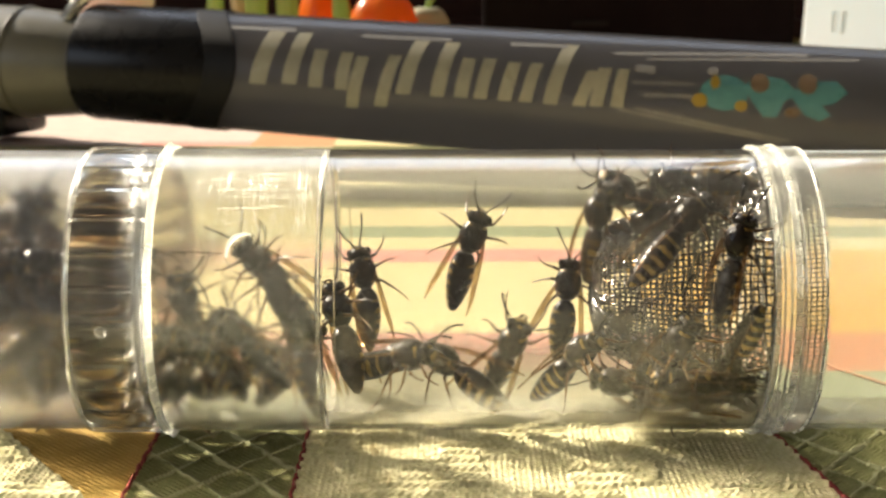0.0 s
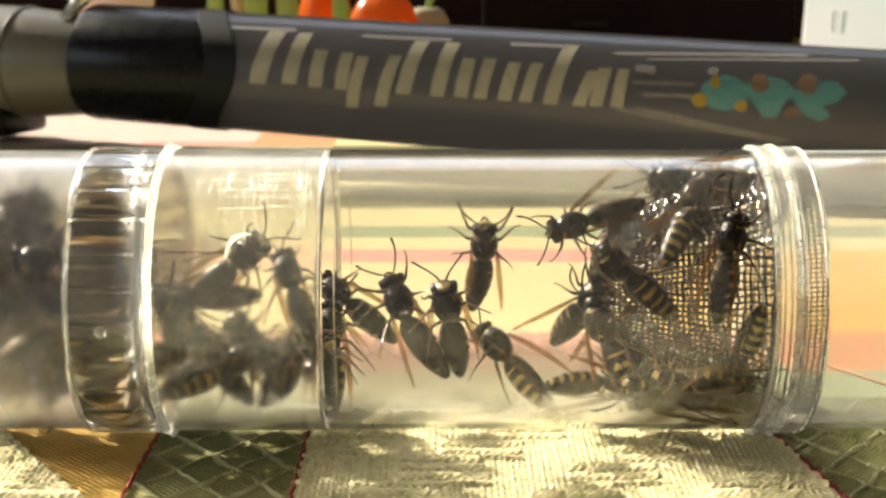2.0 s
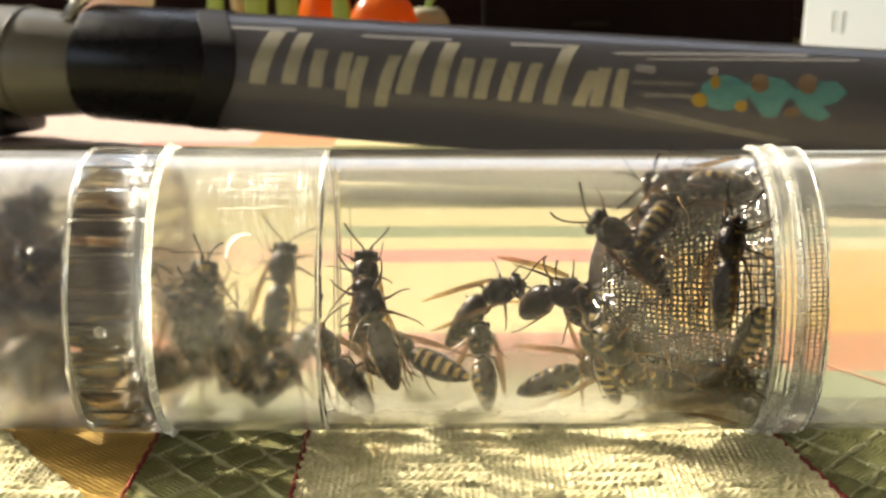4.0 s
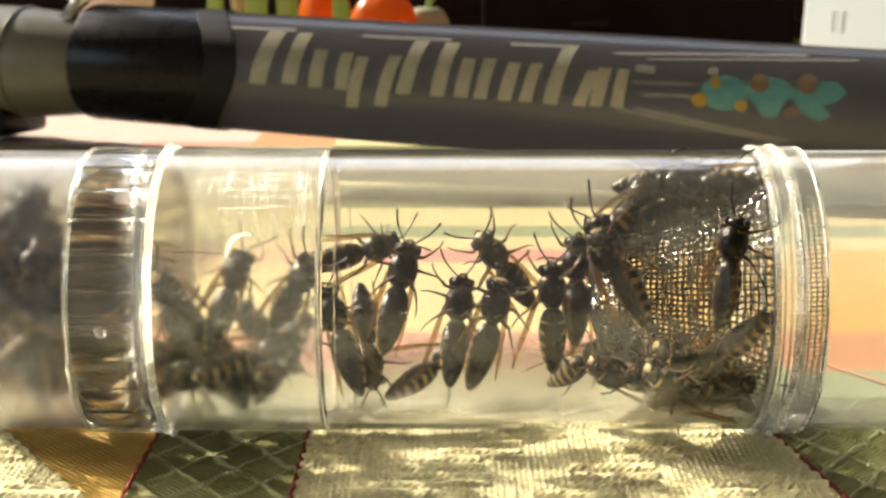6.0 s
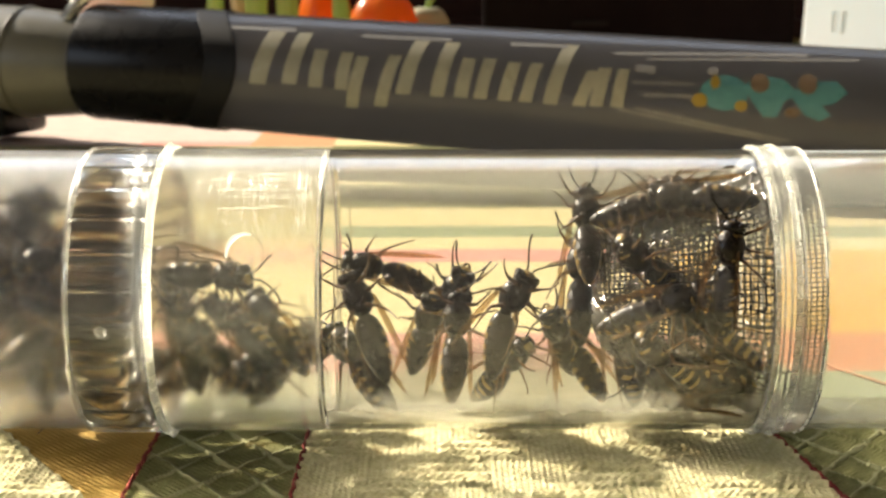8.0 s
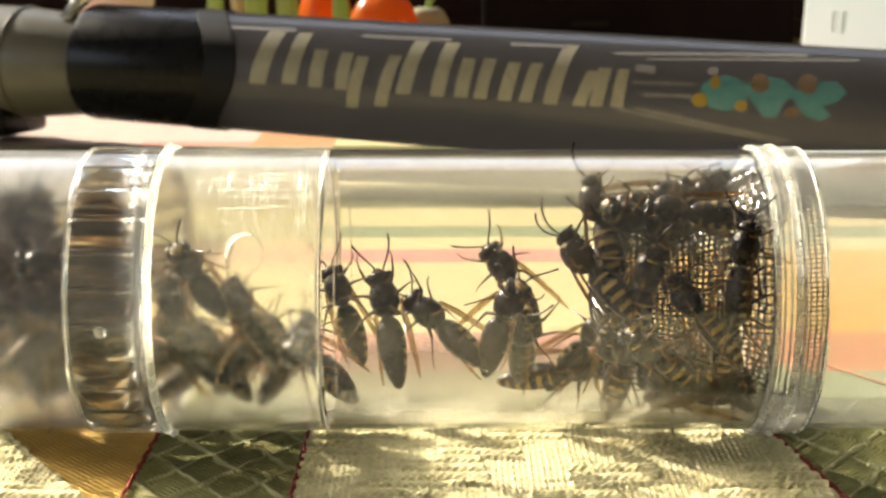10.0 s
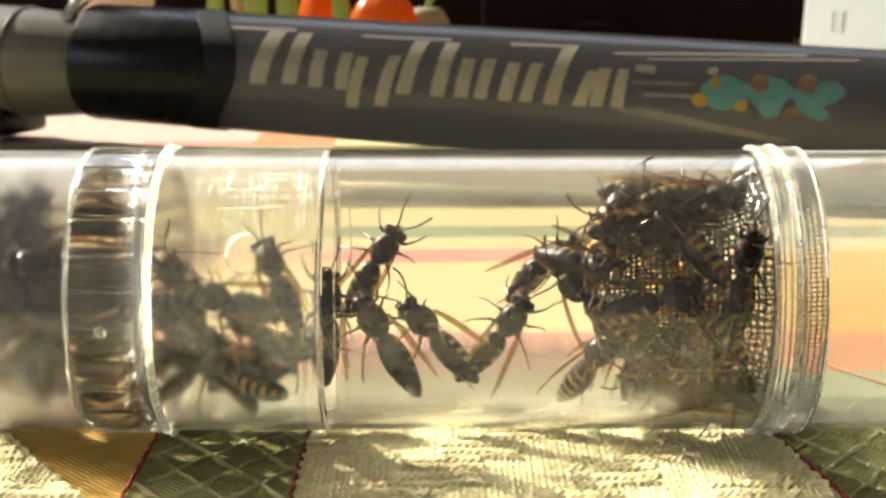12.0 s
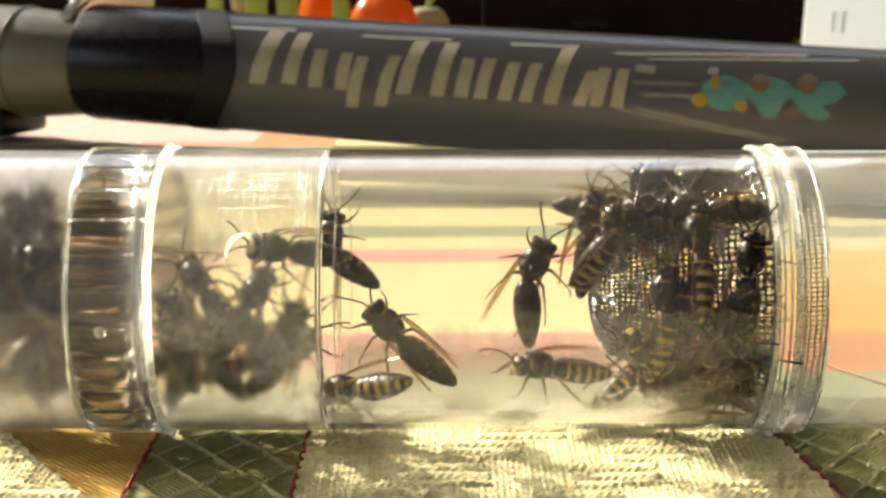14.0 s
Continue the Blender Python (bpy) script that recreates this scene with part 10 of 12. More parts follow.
    walk(WASPS[41], [(0.00, at(-50.4, -6.6, 13.5, 0.54, 0.57, -0.48, 0.39)), (0.80, at(-50.4, -7.0, 12.9, 0.46, 0.61, -0.56, 0.32)), (1.60, at(-51.4, -6.6, 12.6, 0.55, 0.57, -0.48, 0.38)), (2.40, at(-51.6, -6.8, 13.2, 0.49, 0.58, -0.53, 0.37)), (3.20, at(-50.9, -6.5, 13.3, 0.49, 0.52, -0.51, 0.47)), (4.00, at(-51.6, -6.9, 13.8, 0.51, 0.61, -0.52, 0.31)), (4.80, at(-51.4, -7.0, 12.9, 0.47, 0.62, -0.56, 0.30)), (5.60, at(-50.8, -6.4, 13.5, 0.51, 0.51, -0.49, 0.49)), (6.40, at(-49.7, -6.9, 13.1, 0.50, 0.61, -0.54, 0.29)), (7.20, at(-51.6, -6.8, 14.0, 0.51, 0.60, -0.52, 0.34)), (8.00, at(-50.9, -6.8, 13.5, 0.56, 0.60, -0.48, 0.30)), (8.80, at(-49.9, -6.8, 12.4, 0.52, 0.59, -0.52, 0.33)), (9.60, at(-50.2, -6.7, 13.0, 0.55, 0.59, -0.49, 0.33)), (10.40, at(-51.3, -6.5, 14.0, 0.54, 0.56, -0.48, 0.40)), (11.20, at(-51.5, -6.7, 14.0, 0.52, 0.57, -0.51, 0.39)), (12.00, at(-49.6, -6.6, 12.9, 0.54, 0.57, -0.49, 0.38)), (12.80, at(-50.6, -6.8, 13.7, 0.52, 0.59, -0.51, 0.34)), (13.60, at(-50.2, -6.9, 13.0, 0.47, 0.61, -0.55, 0.32)), (14.00, at(-50.2, -6.9, 13.0, 0.47, 0.61, -0.55, 0.32))])
    walk(WASPS[42], [(0.00, at(-43.5, -0.9, 11.1, 0.58, -0.62, -0.49, -0.22)), (0.80, at(-44.1, -0.9, 10.7, 0.60, -0.62, -0.48, -0.18)), (1.60, at(-43.1, -1.0, 10.2, 0.65, -0.61, -0.42, -0.16)), (2.40, at(-43.9, -0.8, 9.7, 0.64, -0.61, -0.45, -0.12)), (3.20, at(-42.9, -0.9, 10.0, 0.65, -0.61, -0.43, -0.15)), (4.00, at(-43.4, -0.9, 10.1, 0.66, -0.61, -0.42, -0.12)), (4.80, at(-43.6, -1.0, 10.2, 0.65, -0.61, -0.42, -0.17)), (5.60, at(-43.3, -0.9, 10.4, 0.62, -0.61, -0.46, -0.19)), (6.40, at(-43.3, -0.9, 10.3, 0.60, -0.61, -0.48, -0.18)), (7.20, at(-43.4, -0.9, 10.6, 0.61, -0.61, -0.46, -0.20)), (8.00, at(-43.0, -1.0, 10.8, 0.63, -0.61, -0.43, -0.21)), (8.80, at(-43.1, -0.8, 11.2, 0.55, -0.62, -0.51, -0.21)), (9.60, at(-43.6, -1.0, 10.6, 0.64, -0.61, -0.43, -0.17)), (10.40, at(-43.2, -0.8, 10.8, 0.56, -0.63, -0.52, -0.18)), (11.20, at(-43.2, -0.7, 10.4, 0.60, -0.62, -0.48, -0.13)), (12.00, at(-43.1, -0.8, 10.6, 0.57, -0.62, -0.50, -0.21)), (12.80, at(-43.5, -0.8, 10.5, 0.60, -0.62, -0.48, -0.16)), (13.60, at(-42.9, -0.9, 10.0, 0.64, -0.61, -0.45, -0.14)), (14.00, at(-42.9, -0.9, 10.0, 0.64, -0.61, -0.45, -0.14))])
    walk(WASPS[43], [(0.00, at(-42.3, -10.1, 19.7, -0.17, -0.49, 0.66, -0.54)), (0.80, at(-42.9, -9.9, 19.4, -0.26, -0.48, 0.64, -0.54)), (1.60, at(-42.8, -9.8, 19.5, -0.25, -0.45, 0.64, -0.57)), (2.40, at(-41.9, -9.9, 19.3, -0.26, -0.49, 0.64, -0.54)), (3.20, at(-43.0, -9.9, 20.2, -0.19, -0.45, 0.66, -0.57)), (4.00, at(-42.3, -9.8, 20.2, -0.29, -0.48, 0.63, -0.54)), (4.80, at(-42.4, -9.9, 19.0, -0.28, -0.49, 0.63, -0.54)), (5.60, at(-42.3, -9.9, 19.9, -0.22, -0.43, 0.65, -0.59)), (6.40, at(-42.9, -10.0, 18.9, -0.26, -0.52, 0.64, -0.51)), (7.20, at(-42.2, -9.8, 19.4, -0.28, -0.45, 0.63, -0.57)), (8.00, at(-43.1, -9.7, 19.6, -0.27, -0.43, 0.63, -0.59)), (8.80, at(-41.7, -10.0, 19.9, -0.19, -0.49, 0.66, -0.54)), (9.60, at(-42.4, -9.8, 18.9, -0.22, -0.44, 0.64, -0.59)), (10.40, at(-42.9, -9.9, 19.3, -0.24, -0.46, 0.64, -0.57)), (11.20, at(-42.3, -9.8, 18.8, -0.26, -0.47, 0.63, -0.56)), (12.00, at(-42.5, -9.8, 19.8, -0.26, -0.46, 0.64, -0.56)), (12.80, at(-43.6, -9.9, 19.2, -0.20, -0.46, 0.65, -0.57)), (13.60, at(-42.9, -9.7, 20.5, -0.25, -0.40, 0.64, -0.61)), (14.00, at(-42.9, -9.7, 20.5, -0.25, -0.40, 0.64, -0.61))])
    walk(WASPS[44], [(0.00, at(-46.2, -3.7, 6.9, 0.28, 0.14, -0.15, 0.94)), (0.80, at(-45.8, -3.7, 7.0, 0.28, 0.11, -0.14, 0.94)), (1.60, at(-46.3, -3.7, 7.7, 0.29, 0.13, -0.15, 0.94)), (2.40, at(-45.9, -3.8, 7.2, 0.25, 0.17, -0.16, 0.94)), (3.20, at(-46.0, -3.7, 7.5, 0.29, 0.17, -0.16, 0.93)), (4.00, at(-45.8, -3.7, 7.8, 0.28, 0.15, -0.15, 0.94)), (4.80, at(-46.4, -3.7, 7.1, 0.28, 0.12, -0.14, 0.94)), (5.60, at(-45.3, -3.7, 7.4, 0.28, 0.13, -0.14, 0.94)), (6.40, at(-45.1, -3.7, 7.8, 0.28, 0.17, -0.16, 0.93)), (7.20, at(-45.8, -3.8, 7.4, 0.24, 0.16, -0.15, 0.95)), (8.00, at(-46.0, -3.6, 7.2, 0.31, 0.12, -0.14, 0.93)), (8.80, at(-45.6, -3.7, 7.1, 0.26, 0.09, -0.13, 0.95)), (9.60, at(-45.5, -3.6, 7.5, 0.31, 0.12, -0.14, 0.93)), (10.40, at(-45.9, -3.7, 7.4, 0.28, 0.13, -0.15, 0.94)), (11.20, at(-45.5, -3.7, 7.2, 0.31, 0.17, -0.16, 0.92)), (12.00, at(-46.3, -3.7, 7.6, 0.29, 0.13, -0.15, 0.94)), (12.80, at(-45.4, -3.7, 7.1, 0.30, 0.15, -0.15, 0.93)), (13.60, at(-45.7, -3.7, 7.5, 0.29, 0.12, -0.14, 0.94)), (14.00, at(-45.7, -3.7, 7.5, 0.29, 0.12, -0.14, 0.94))])
    walk(WASPS[45], [(0.00, at(-61.1, 1.1, 16.7, 0.54, -0.63, -0.50, -0.24)), (0.80, at(-60.4, 1.0, 15.9, 0.61, -0.63, -0.43, -0.22)), (1.60, at(-60.0, 1.0, 15.9, 0.55, -0.62, -0.48, -0.27)), (2.40, at(-60.6, 1.0, 16.0, 0.52, -0.61, -0.51, -0.32)), (3.20, at(-61.3, 1.0, 14.6, 0.61, -0.62, -0.44, -0.24)), (4.00, at(-60.2, 1.0, 15.2, 0.64, -0.63, -0.40, -0.19)), (4.80, at(-60.1, 1.1, 15.6, 0.62, -0.63, -0.42, -0.18)), (5.60, at(-61.4, 1.1, 15.5, 0.57, -0.63, -0.48, -0.23)), (6.40, at(-59.8, 1.0, 14.4, 0.61, -0.62, -0.44, -0.21)), (7.20, at(-60.6, 1.2, 14.8, 0.52, -0.63, -0.53, -0.22)), (8.00, at(-59.2, 1.1, 16.0, 0.57, -0.63, -0.47, -0.24)), (8.80, at(-59.3, 1.1, 14.6, 0.58, -0.63, -0.47, -0.22)), (9.60, at(-60.9, 0.9, 15.3, 0.55, -0.60, -0.48, -0.32)), (10.40, at(-60.2, 0.9, 16.3, 0.61, -0.62, -0.43, -0.26)), (11.20, at(-60.8, 1.1, 16.0, 0.55, -0.62, -0.49, -0.26)), (12.00, at(-60.3, 1.1, 15.5, 0.53, -0.62, -0.51, -0.28)), (12.80, at(-60.6, 0.9, 14.2, 0.64, -0.62, -0.41, -0.21)), (13.60, at(-60.8, 1.0, 15.6, 0.54, -0.60, -0.49, -0.31)), (14.00, at(-60.8, 1.0, 15.6, 0.54, -0.60, -0.49, -0.31))])
    walk(WASPS[46], [(0.00, at(-57.2, -7.7, 23.7, -0.38, -0.50, 0.60, -0.50)), (0.80, at(-58.2, -7.8, 24.3, -0.37, -0.52, 0.60, -0.48)), (1.60, at(-57.2, -7.9, 23.2, -0.37, -0.55, 0.60, -0.45)), (2.40, at(-57.8, -7.9, 23.6, -0.33, -0.52, 0.62, -0.49)), (3.20, at(-57.5, -7.9, 23.1, -0.38, -0.56, 0.59, -0.44)), (4.00, at(-58.0, -7.8, 23.6, -0.35, -0.51, 0.61, -0.49)), (4.80, at(-57.8, -7.7, 23.4, -0.37, -0.50, 0.60, -0.50)), (5.60, at(-57.0, -7.7, 23.6, -0.37, -0.49, 0.60, -0.51)), (6.40, at(-57.2, -7.8, 23.0, -0.36, -0.53, 0.60, -0.48)), (7.20, at(-57.5, -7.8, 23.4, -0.38, -0.54, 0.59, -0.46)), (8.00, at(-57.8, -7.5, 24.2, -0.40, -0.45, 0.58, -0.54)), (8.80, at(-58.2, -7.4, 23.9, -0.46, -0.46, 0.54, -0.54)), (9.60, at(-57.6, -7.4, 23.2, -0.44, -0.44, 0.55, -0.56)), (10.40, at(-56.9, -7.7, 24.2, -0.37, -0.49, 0.60, -0.51)), (11.20, at(-57.7, -7.6, 23.0, -0.41, -0.51, 0.57, -0.50)), (12.00, at(-57.8, -7.7, 23.0, -0.41, -0.52, 0.58, -0.48)), (12.80, at(-57.6, -7.8, 23.6, -0.35, -0.49, 0.61, -0.51)), (13.60, at(-57.4, -7.4, 23.6, -0.42, -0.42, 0.56, -0.57)), (14.00, at(-57.4, -7.4, 23.6, -0.42, -0.42, 0.56, -0.57))])
    walk(WASPS[47], [(0.00, at(-58.7, -1.8, 15.3, 0.34, -0.14, 0.49, 0.79)), (0.80, at(-59.2, -1.8, 15.6, 0.31, -0.08, 0.50, 0.81)), (1.60, at(-58.1, -1.7, 14.7, 0.35, -0.10, 0.48, 0.80)), (2.40, at(-58.8, -1.8, 15.4, 0.35, -0.12, 0.49, 0.79)), (3.20, at(-58.9, -1.7, 14.7, 0.38, -0.10, 0.46, 0.79)), (4.00, at(-58.7, -1.8, 14.9, 0.35, -0.13, 0.48, 0.79)), (4.80, at(-59.0, -1.7, 15.4, 0.36, -0.08, 0.47, 0.80)), (5.60, at(-58.7, -1.8, 15.5, 0.31, -0.07, 0.49, 0.81)), (6.40, at(-58.8, -1.7, 15.1, 0.38, -0.10, 0.47, 0.79)), (7.20, at(-58.9, -1.9, 15.2, 0.32, -0.14, 0.50, 0.79)), (8.00, at(-59.1, -1.9, 15.1, 0.30, -0.12, 0.50, 0.80)), (8.80, at(-58.1, -1.7, 15.5, 0.36, -0.11, 0.48, 0.79)), (9.60, at(-58.9, -1.7, 15.4, 0.36, -0.11, 0.48, 0.79)), (10.40, at(-58.6, -1.8, 14.8, 0.35, -0.15, 0.49, 0.79)), (11.20, at(-58.7, -1.8, 15.2, 0.36, -0.15, 0.48, 0.78)), (12.00, at(-58.9, -1.7, 15.5, 0.39, -0.14, 0.47, 0.78)), (12.80, at(-58.8, -1.8, 15.0, 0.33, -0.13, 0.49, 0.79)), (13.60, at(-58.6, -1.7, 15.2, 0.37, -0.10, 0.47, 0.80)), (14.00, at(-58.6, -1.7, 15.2, 0.37, -0.10, 0.47, 0.80))])
    walk(WASPS[48], [(0.00, at(-45.8, -11.0, 16.0, 0.83, 0.48, 0.04, -0.28)), (0.80, at(-46.0, -11.0, 15.4, 0.83, 0.47, 0.06, -0.29)), (1.60, at(-45.6, -11.0, 15.7, 0.84, 0.48, 0.03, -0.27)), (2.40, at(-45.7, -11.0, 15.5, 0.83, 0.47, 0.03, -0.28)), (3.20, at(-46.2, -11.0, 16.3, 0.83, 0.48, 0.01, -0.28)), (4.00, at(-46.1, -10.9, 15.7, 0.85, 0.49, -0.03, -0.20)), (4.80, at(-46.4, -11.0, 15.5, 0.83, 0.48, 0.05, -0.26)), (5.60, at(-46.7, -11.0, 14.8, 0.84, 0.48, 0.02, -0.25)), (6.40, at(-46.1, -10.9, 15.3, 0.84, 0.49, 0.02, -0.22)), (7.20, at(-46.1, -10.9, 15.4, 0.84, 0.49, 0.02, -0.22)), (8.00, at(-46.1, -10.9, 15.7, 0.84, 0.50, 0.05, -0.22)), (8.80, at(-46.5, -10.9, 16.2, 0.84, 0.50, -0.00, -0.22)), (9.60, at(-46.8, -11.0, 15.6, 0.84, 0.48, 0.01, -0.25)), (10.40, at(-46.0, -11.0, 15.8, 0.84, 0.48, 0.00, -0.25)), (11.20, at(-45.9, -11.0, 15.5, 0.84, 0.48, 0.02, -0.25)), (12.00, at(-46.2, -10.9, 15.8, 0.85, 0.49, -0.03, -0.20)), (12.80, at(-45.6, -11.0, 16.1, 0.84, 0.48, -0.03, -0.24)), (13.60, at(-46.0, -10.9, 15.7, 0.83, 0.49, 0.06, -0.25)), (14.00, at(-46.0, -10.9, 15.7, 0.83, 0.49, 0.06, -0.25))])
    walk(WASPS[49], [(0.00, at(-62.4, -5.0, 10.6, 0.59, -0.33, 0.37, 0.63)), (0.80, at(-62.8, -5.0, 10.6, 0.57, -0.33, 0.40, 0.64)), (1.60, at(-62.3, -5.1, 10.7, 0.61, -0.37, 0.36, 0.60)), (2.40, at(-62.4, -5.0, 10.5, 0.55, -0.39, 0.27, 0.68)), (3.20, at(-63.1, -5.0, 10.6, 0.58, -0.32, 0.38, 0.64)), (4.00, at(-62.3, -4.9, 10.5, 0.56, -0.30, 0.40, 0.66)), (4.80, at(-62.2, -4.9, 10.6, 0.61, -0.34, 0.35, 0.62)), (5.60, at(-63.0, -5.1, 10.4, 0.50, -0.43, 0.23, 0.72)), (6.40, at(-62.3, -5.0, 10.6, 0.62, -0.35, 0.35, 0.61)), (7.20, at(-63.1, -4.9, 10.4, 0.58, -0.30, 0.38, 0.65)), (8.00, at(-62.6, -5.0, 10.6, 0.60, -0.33, 0.36, 0.63)), (8.80, at(-63.0, -4.9, 10.4, 0.57, -0.29, 0.39, 0.66)), (9.60, at(-62.4, -4.9, 10.4, 0.57, -0.29, 0.39, 0.66)), (10.40, at(-62.0, -5.0, 10.6, 0.57, -0.33, 0.40, 0.64)), (11.20, at(-61.9, -5.0, 10.5, 0.59, -0.31, 0.37, 0.65)), (12.00, at(-62.4, -4.9, 10.4, 0.58, -0.29, 0.38, 0.66)), (12.80, at(-62.2, -5.0, 10.7, 0.60, -0.35, 0.37, 0.62)), (13.60, at(-63.0, -5.0, 10.4, 0.58, -0.30, 0.38, 0.66)), (14.00, at(-63.0, -5.0, 10.4, 0.58, -0.30, 0.38, 0.66))])
    walk(WASPS[50], [(0.00, at(-59.6, -4.2, 4.5, -0.12, -0.01, -0.12, 0.99)), (0.80, at(-59.2, -4.4, 4.4, -0.19, 0.00, -0.12, 0.98)), (1.60, at(-59.1, -4.5, 4.5, -0.20, -0.00, -0.12, 0.97)), (2.40, at(-59.5, -4.5, 4.7, -0.20, -0.02, -0.12, 0.97)), (3.20, at(-59.1, -4.3, 4.4, -0.15, -0.00, -0.12, 0.98)), (4.00, at(-60.4, -1.0, 4.8, -0.23, 0.02, -0.11, 0.97)), (4.80, at(-60.4, -1.0, 4.9, -0.20, -0.00, -0.12, 0.97)), (5.60, at(-60.9, -1.5, 4.5, -0.18, 0.02, -0.11, 0.98)), (6.40, at(-60.7, -0.8, 4.9, -0.14, -0.01, -0.12, 0.98)), (7.20, at(-58.8, -4.4, 4.6, -0.18, -0.02, -0.12, 0.98)), (8.00, at(-60.3, -1.0, 4.7, -0.19, 0.02, -0.11, 0.97)), (8.80, at(-59.6, -4.4, 4.6, -0.18, -0.02, -0.12, 0.98)), (9.60, at(-60.6, -1.0, 4.7, -0.20, 0.02, -0.11, 0.97)), (10.40, at(-60.4, -1.0, 4.7, -0.21, 0.02, -0.11, 0.97)), (11.20, at(-59.7, -2.2, 4.5, -0.15, -0.00, -0.12, 0.98)), (12.00, at(-60.7, -0.8, 4.9, -0.16, -0.00, -0.12, 0.98)), (12.80, at(-60.2, -1.7, 4.5, -0.16, 0.02, -0.11, 0.98)), (13.60, at(-59.4, -3.7, 4.6, -0.21, -0.02, -0.12, 0.97)), (14.00, at(-59.4, -3.7, 4.6, -0.21, -0.02, -0.12, 0.97))])
    walk(WASPS[51], [(0.00, at(-43.3, -7.7, 20.2, -0.08, 0.42, 0.68, 0.59)), (0.80, at(-43.5, -7.8, 19.7, -0.03, 0.39, 0.61, 0.69)), (1.60, at(-43.5, -7.7, 20.0, -0.04, 0.41, 0.62, 0.67)), (2.40, at(-43.7, -7.7, 19.8, -0.03, 0.41, 0.62, 0.67)), (3.20, at(-43.0, -7.7, 19.9, -0.08, 0.43, 0.68, 0.58)), (4.00, at(-43.4, -7.7, 19.8, -0.12, 0.45, 0.68, 0.57)), (4.80, at(-44.0, -7.7, 19.6, -0.00, 0.40, 0.61, 0.68)), (5.60, at(-43.7, -7.7, 19.8, -0.12, 0.44, 0.68, 0.58)), (6.40, at(-43.7, -7.8, 20.3, -0.03, 0.38, 0.62, 0.69)), (7.20, at(-43.4, -7.7, 19.7, 0.03, 0.35, 0.61, 0.71)), (8.00, at(-42.8, -7.7, 19.8, -0.03, 0.40, 0.62, 0.67)), (8.80, at(-43.3, -7.6, 19.8, -0.02, 0.45, 0.62, 0.64)), (9.60, at(-43.5, -7.7, 19.9, -0.13, 0.46, 0.68, 0.56)), (10.40, at(-43.3, -7.6, 19.6, -0.08, 0.46, 0.68, 0.56)), (11.20, at(-42.8, -7.6, 19.6, 0.01, 0.42, 0.61, 0.67)), (12.00, at(-43.4, -7.6, 19.7, 0.05, 0.39, 0.61, 0.69)), (12.80, at(-43.7, -7.7, 19.0, -0.01, 0.38, 0.61, 0.69)), (13.60, at(-43.6, -7.8, 20.3, -0.04, 0.39, 0.62, 0.68)), (14.00, at(-43.6, -7.8, 20.3, -0.04, 0.39, 0.62, 0.68))])
    walk(WASPS[52], [(0.00, at(-58.6, -4.0, 14.7, 0.64, 0.65, -0.40, 0.07)), (0.80, at(-58.5, -4.0, 14.7, 0.74, 0.56, -0.36, -0.01)), (1.60, at(-58.8, -4.0, 14.4, 0.65, 0.65, -0.38, 0.08)), (2.40, at(-58.3, -4.0, 14.7, 0.66, 0.65, -0.38, 0.08)), (3.20, at(-58.5, -4.2, 14.5, 0.74, 0.55, -0.37, -0.08)), (4.00, at(-58.6, -4.0, 14.7, 0.74, 0.57, -0.37, 0.00)), (4.80, at(-58.0, -4.1, 14.6, 0.75, 0.56, -0.36, -0.04)), (5.60, at(-58.7, -3.9, 14.4, 0.75, 0.56, -0.35, 0.02)), (6.40, at(-58.3, -4.0, 14.9, 0.72, 0.57, -0.40, 0.01)), (7.20, at(-58.7, -4.0, 14.0, 0.76, 0.55, -0.34, -0.04)), (8.00, at(-58.7, -4.0, 14.5, 0.65, 0.65, -0.38, 0.08)), (8.80, at(-58.4, -4.0, 14.8, 0.73, 0.57, -0.38, 0.01)), (9.60, at(-59.0, -4.0, 14.2, 0.74, 0.56, -0.38, -0.01)), (10.40, at(-58.9, -4.1, 14.5, 0.76, 0.55, -0.34, -0.06)), (11.20, at(-58.7, -4.0, 14.6, 0.63, 0.65, -0.42, 0.10)), (12.00, at(-58.5, -4.0, 14.6, 0.63, 0.65, -0.41, 0.08)), (12.80, at(-58.9, -4.1, 15.1, 0.73, 0.57, -0.38, -0.03)), (13.60, at(-59.3, -4.0, 15.0, 0.74, 0.56, -0.36, -0.03)), (14.00, at(-59.3, -4.0, 15.0, 0.74, 0.56, -0.36, -0.03))])
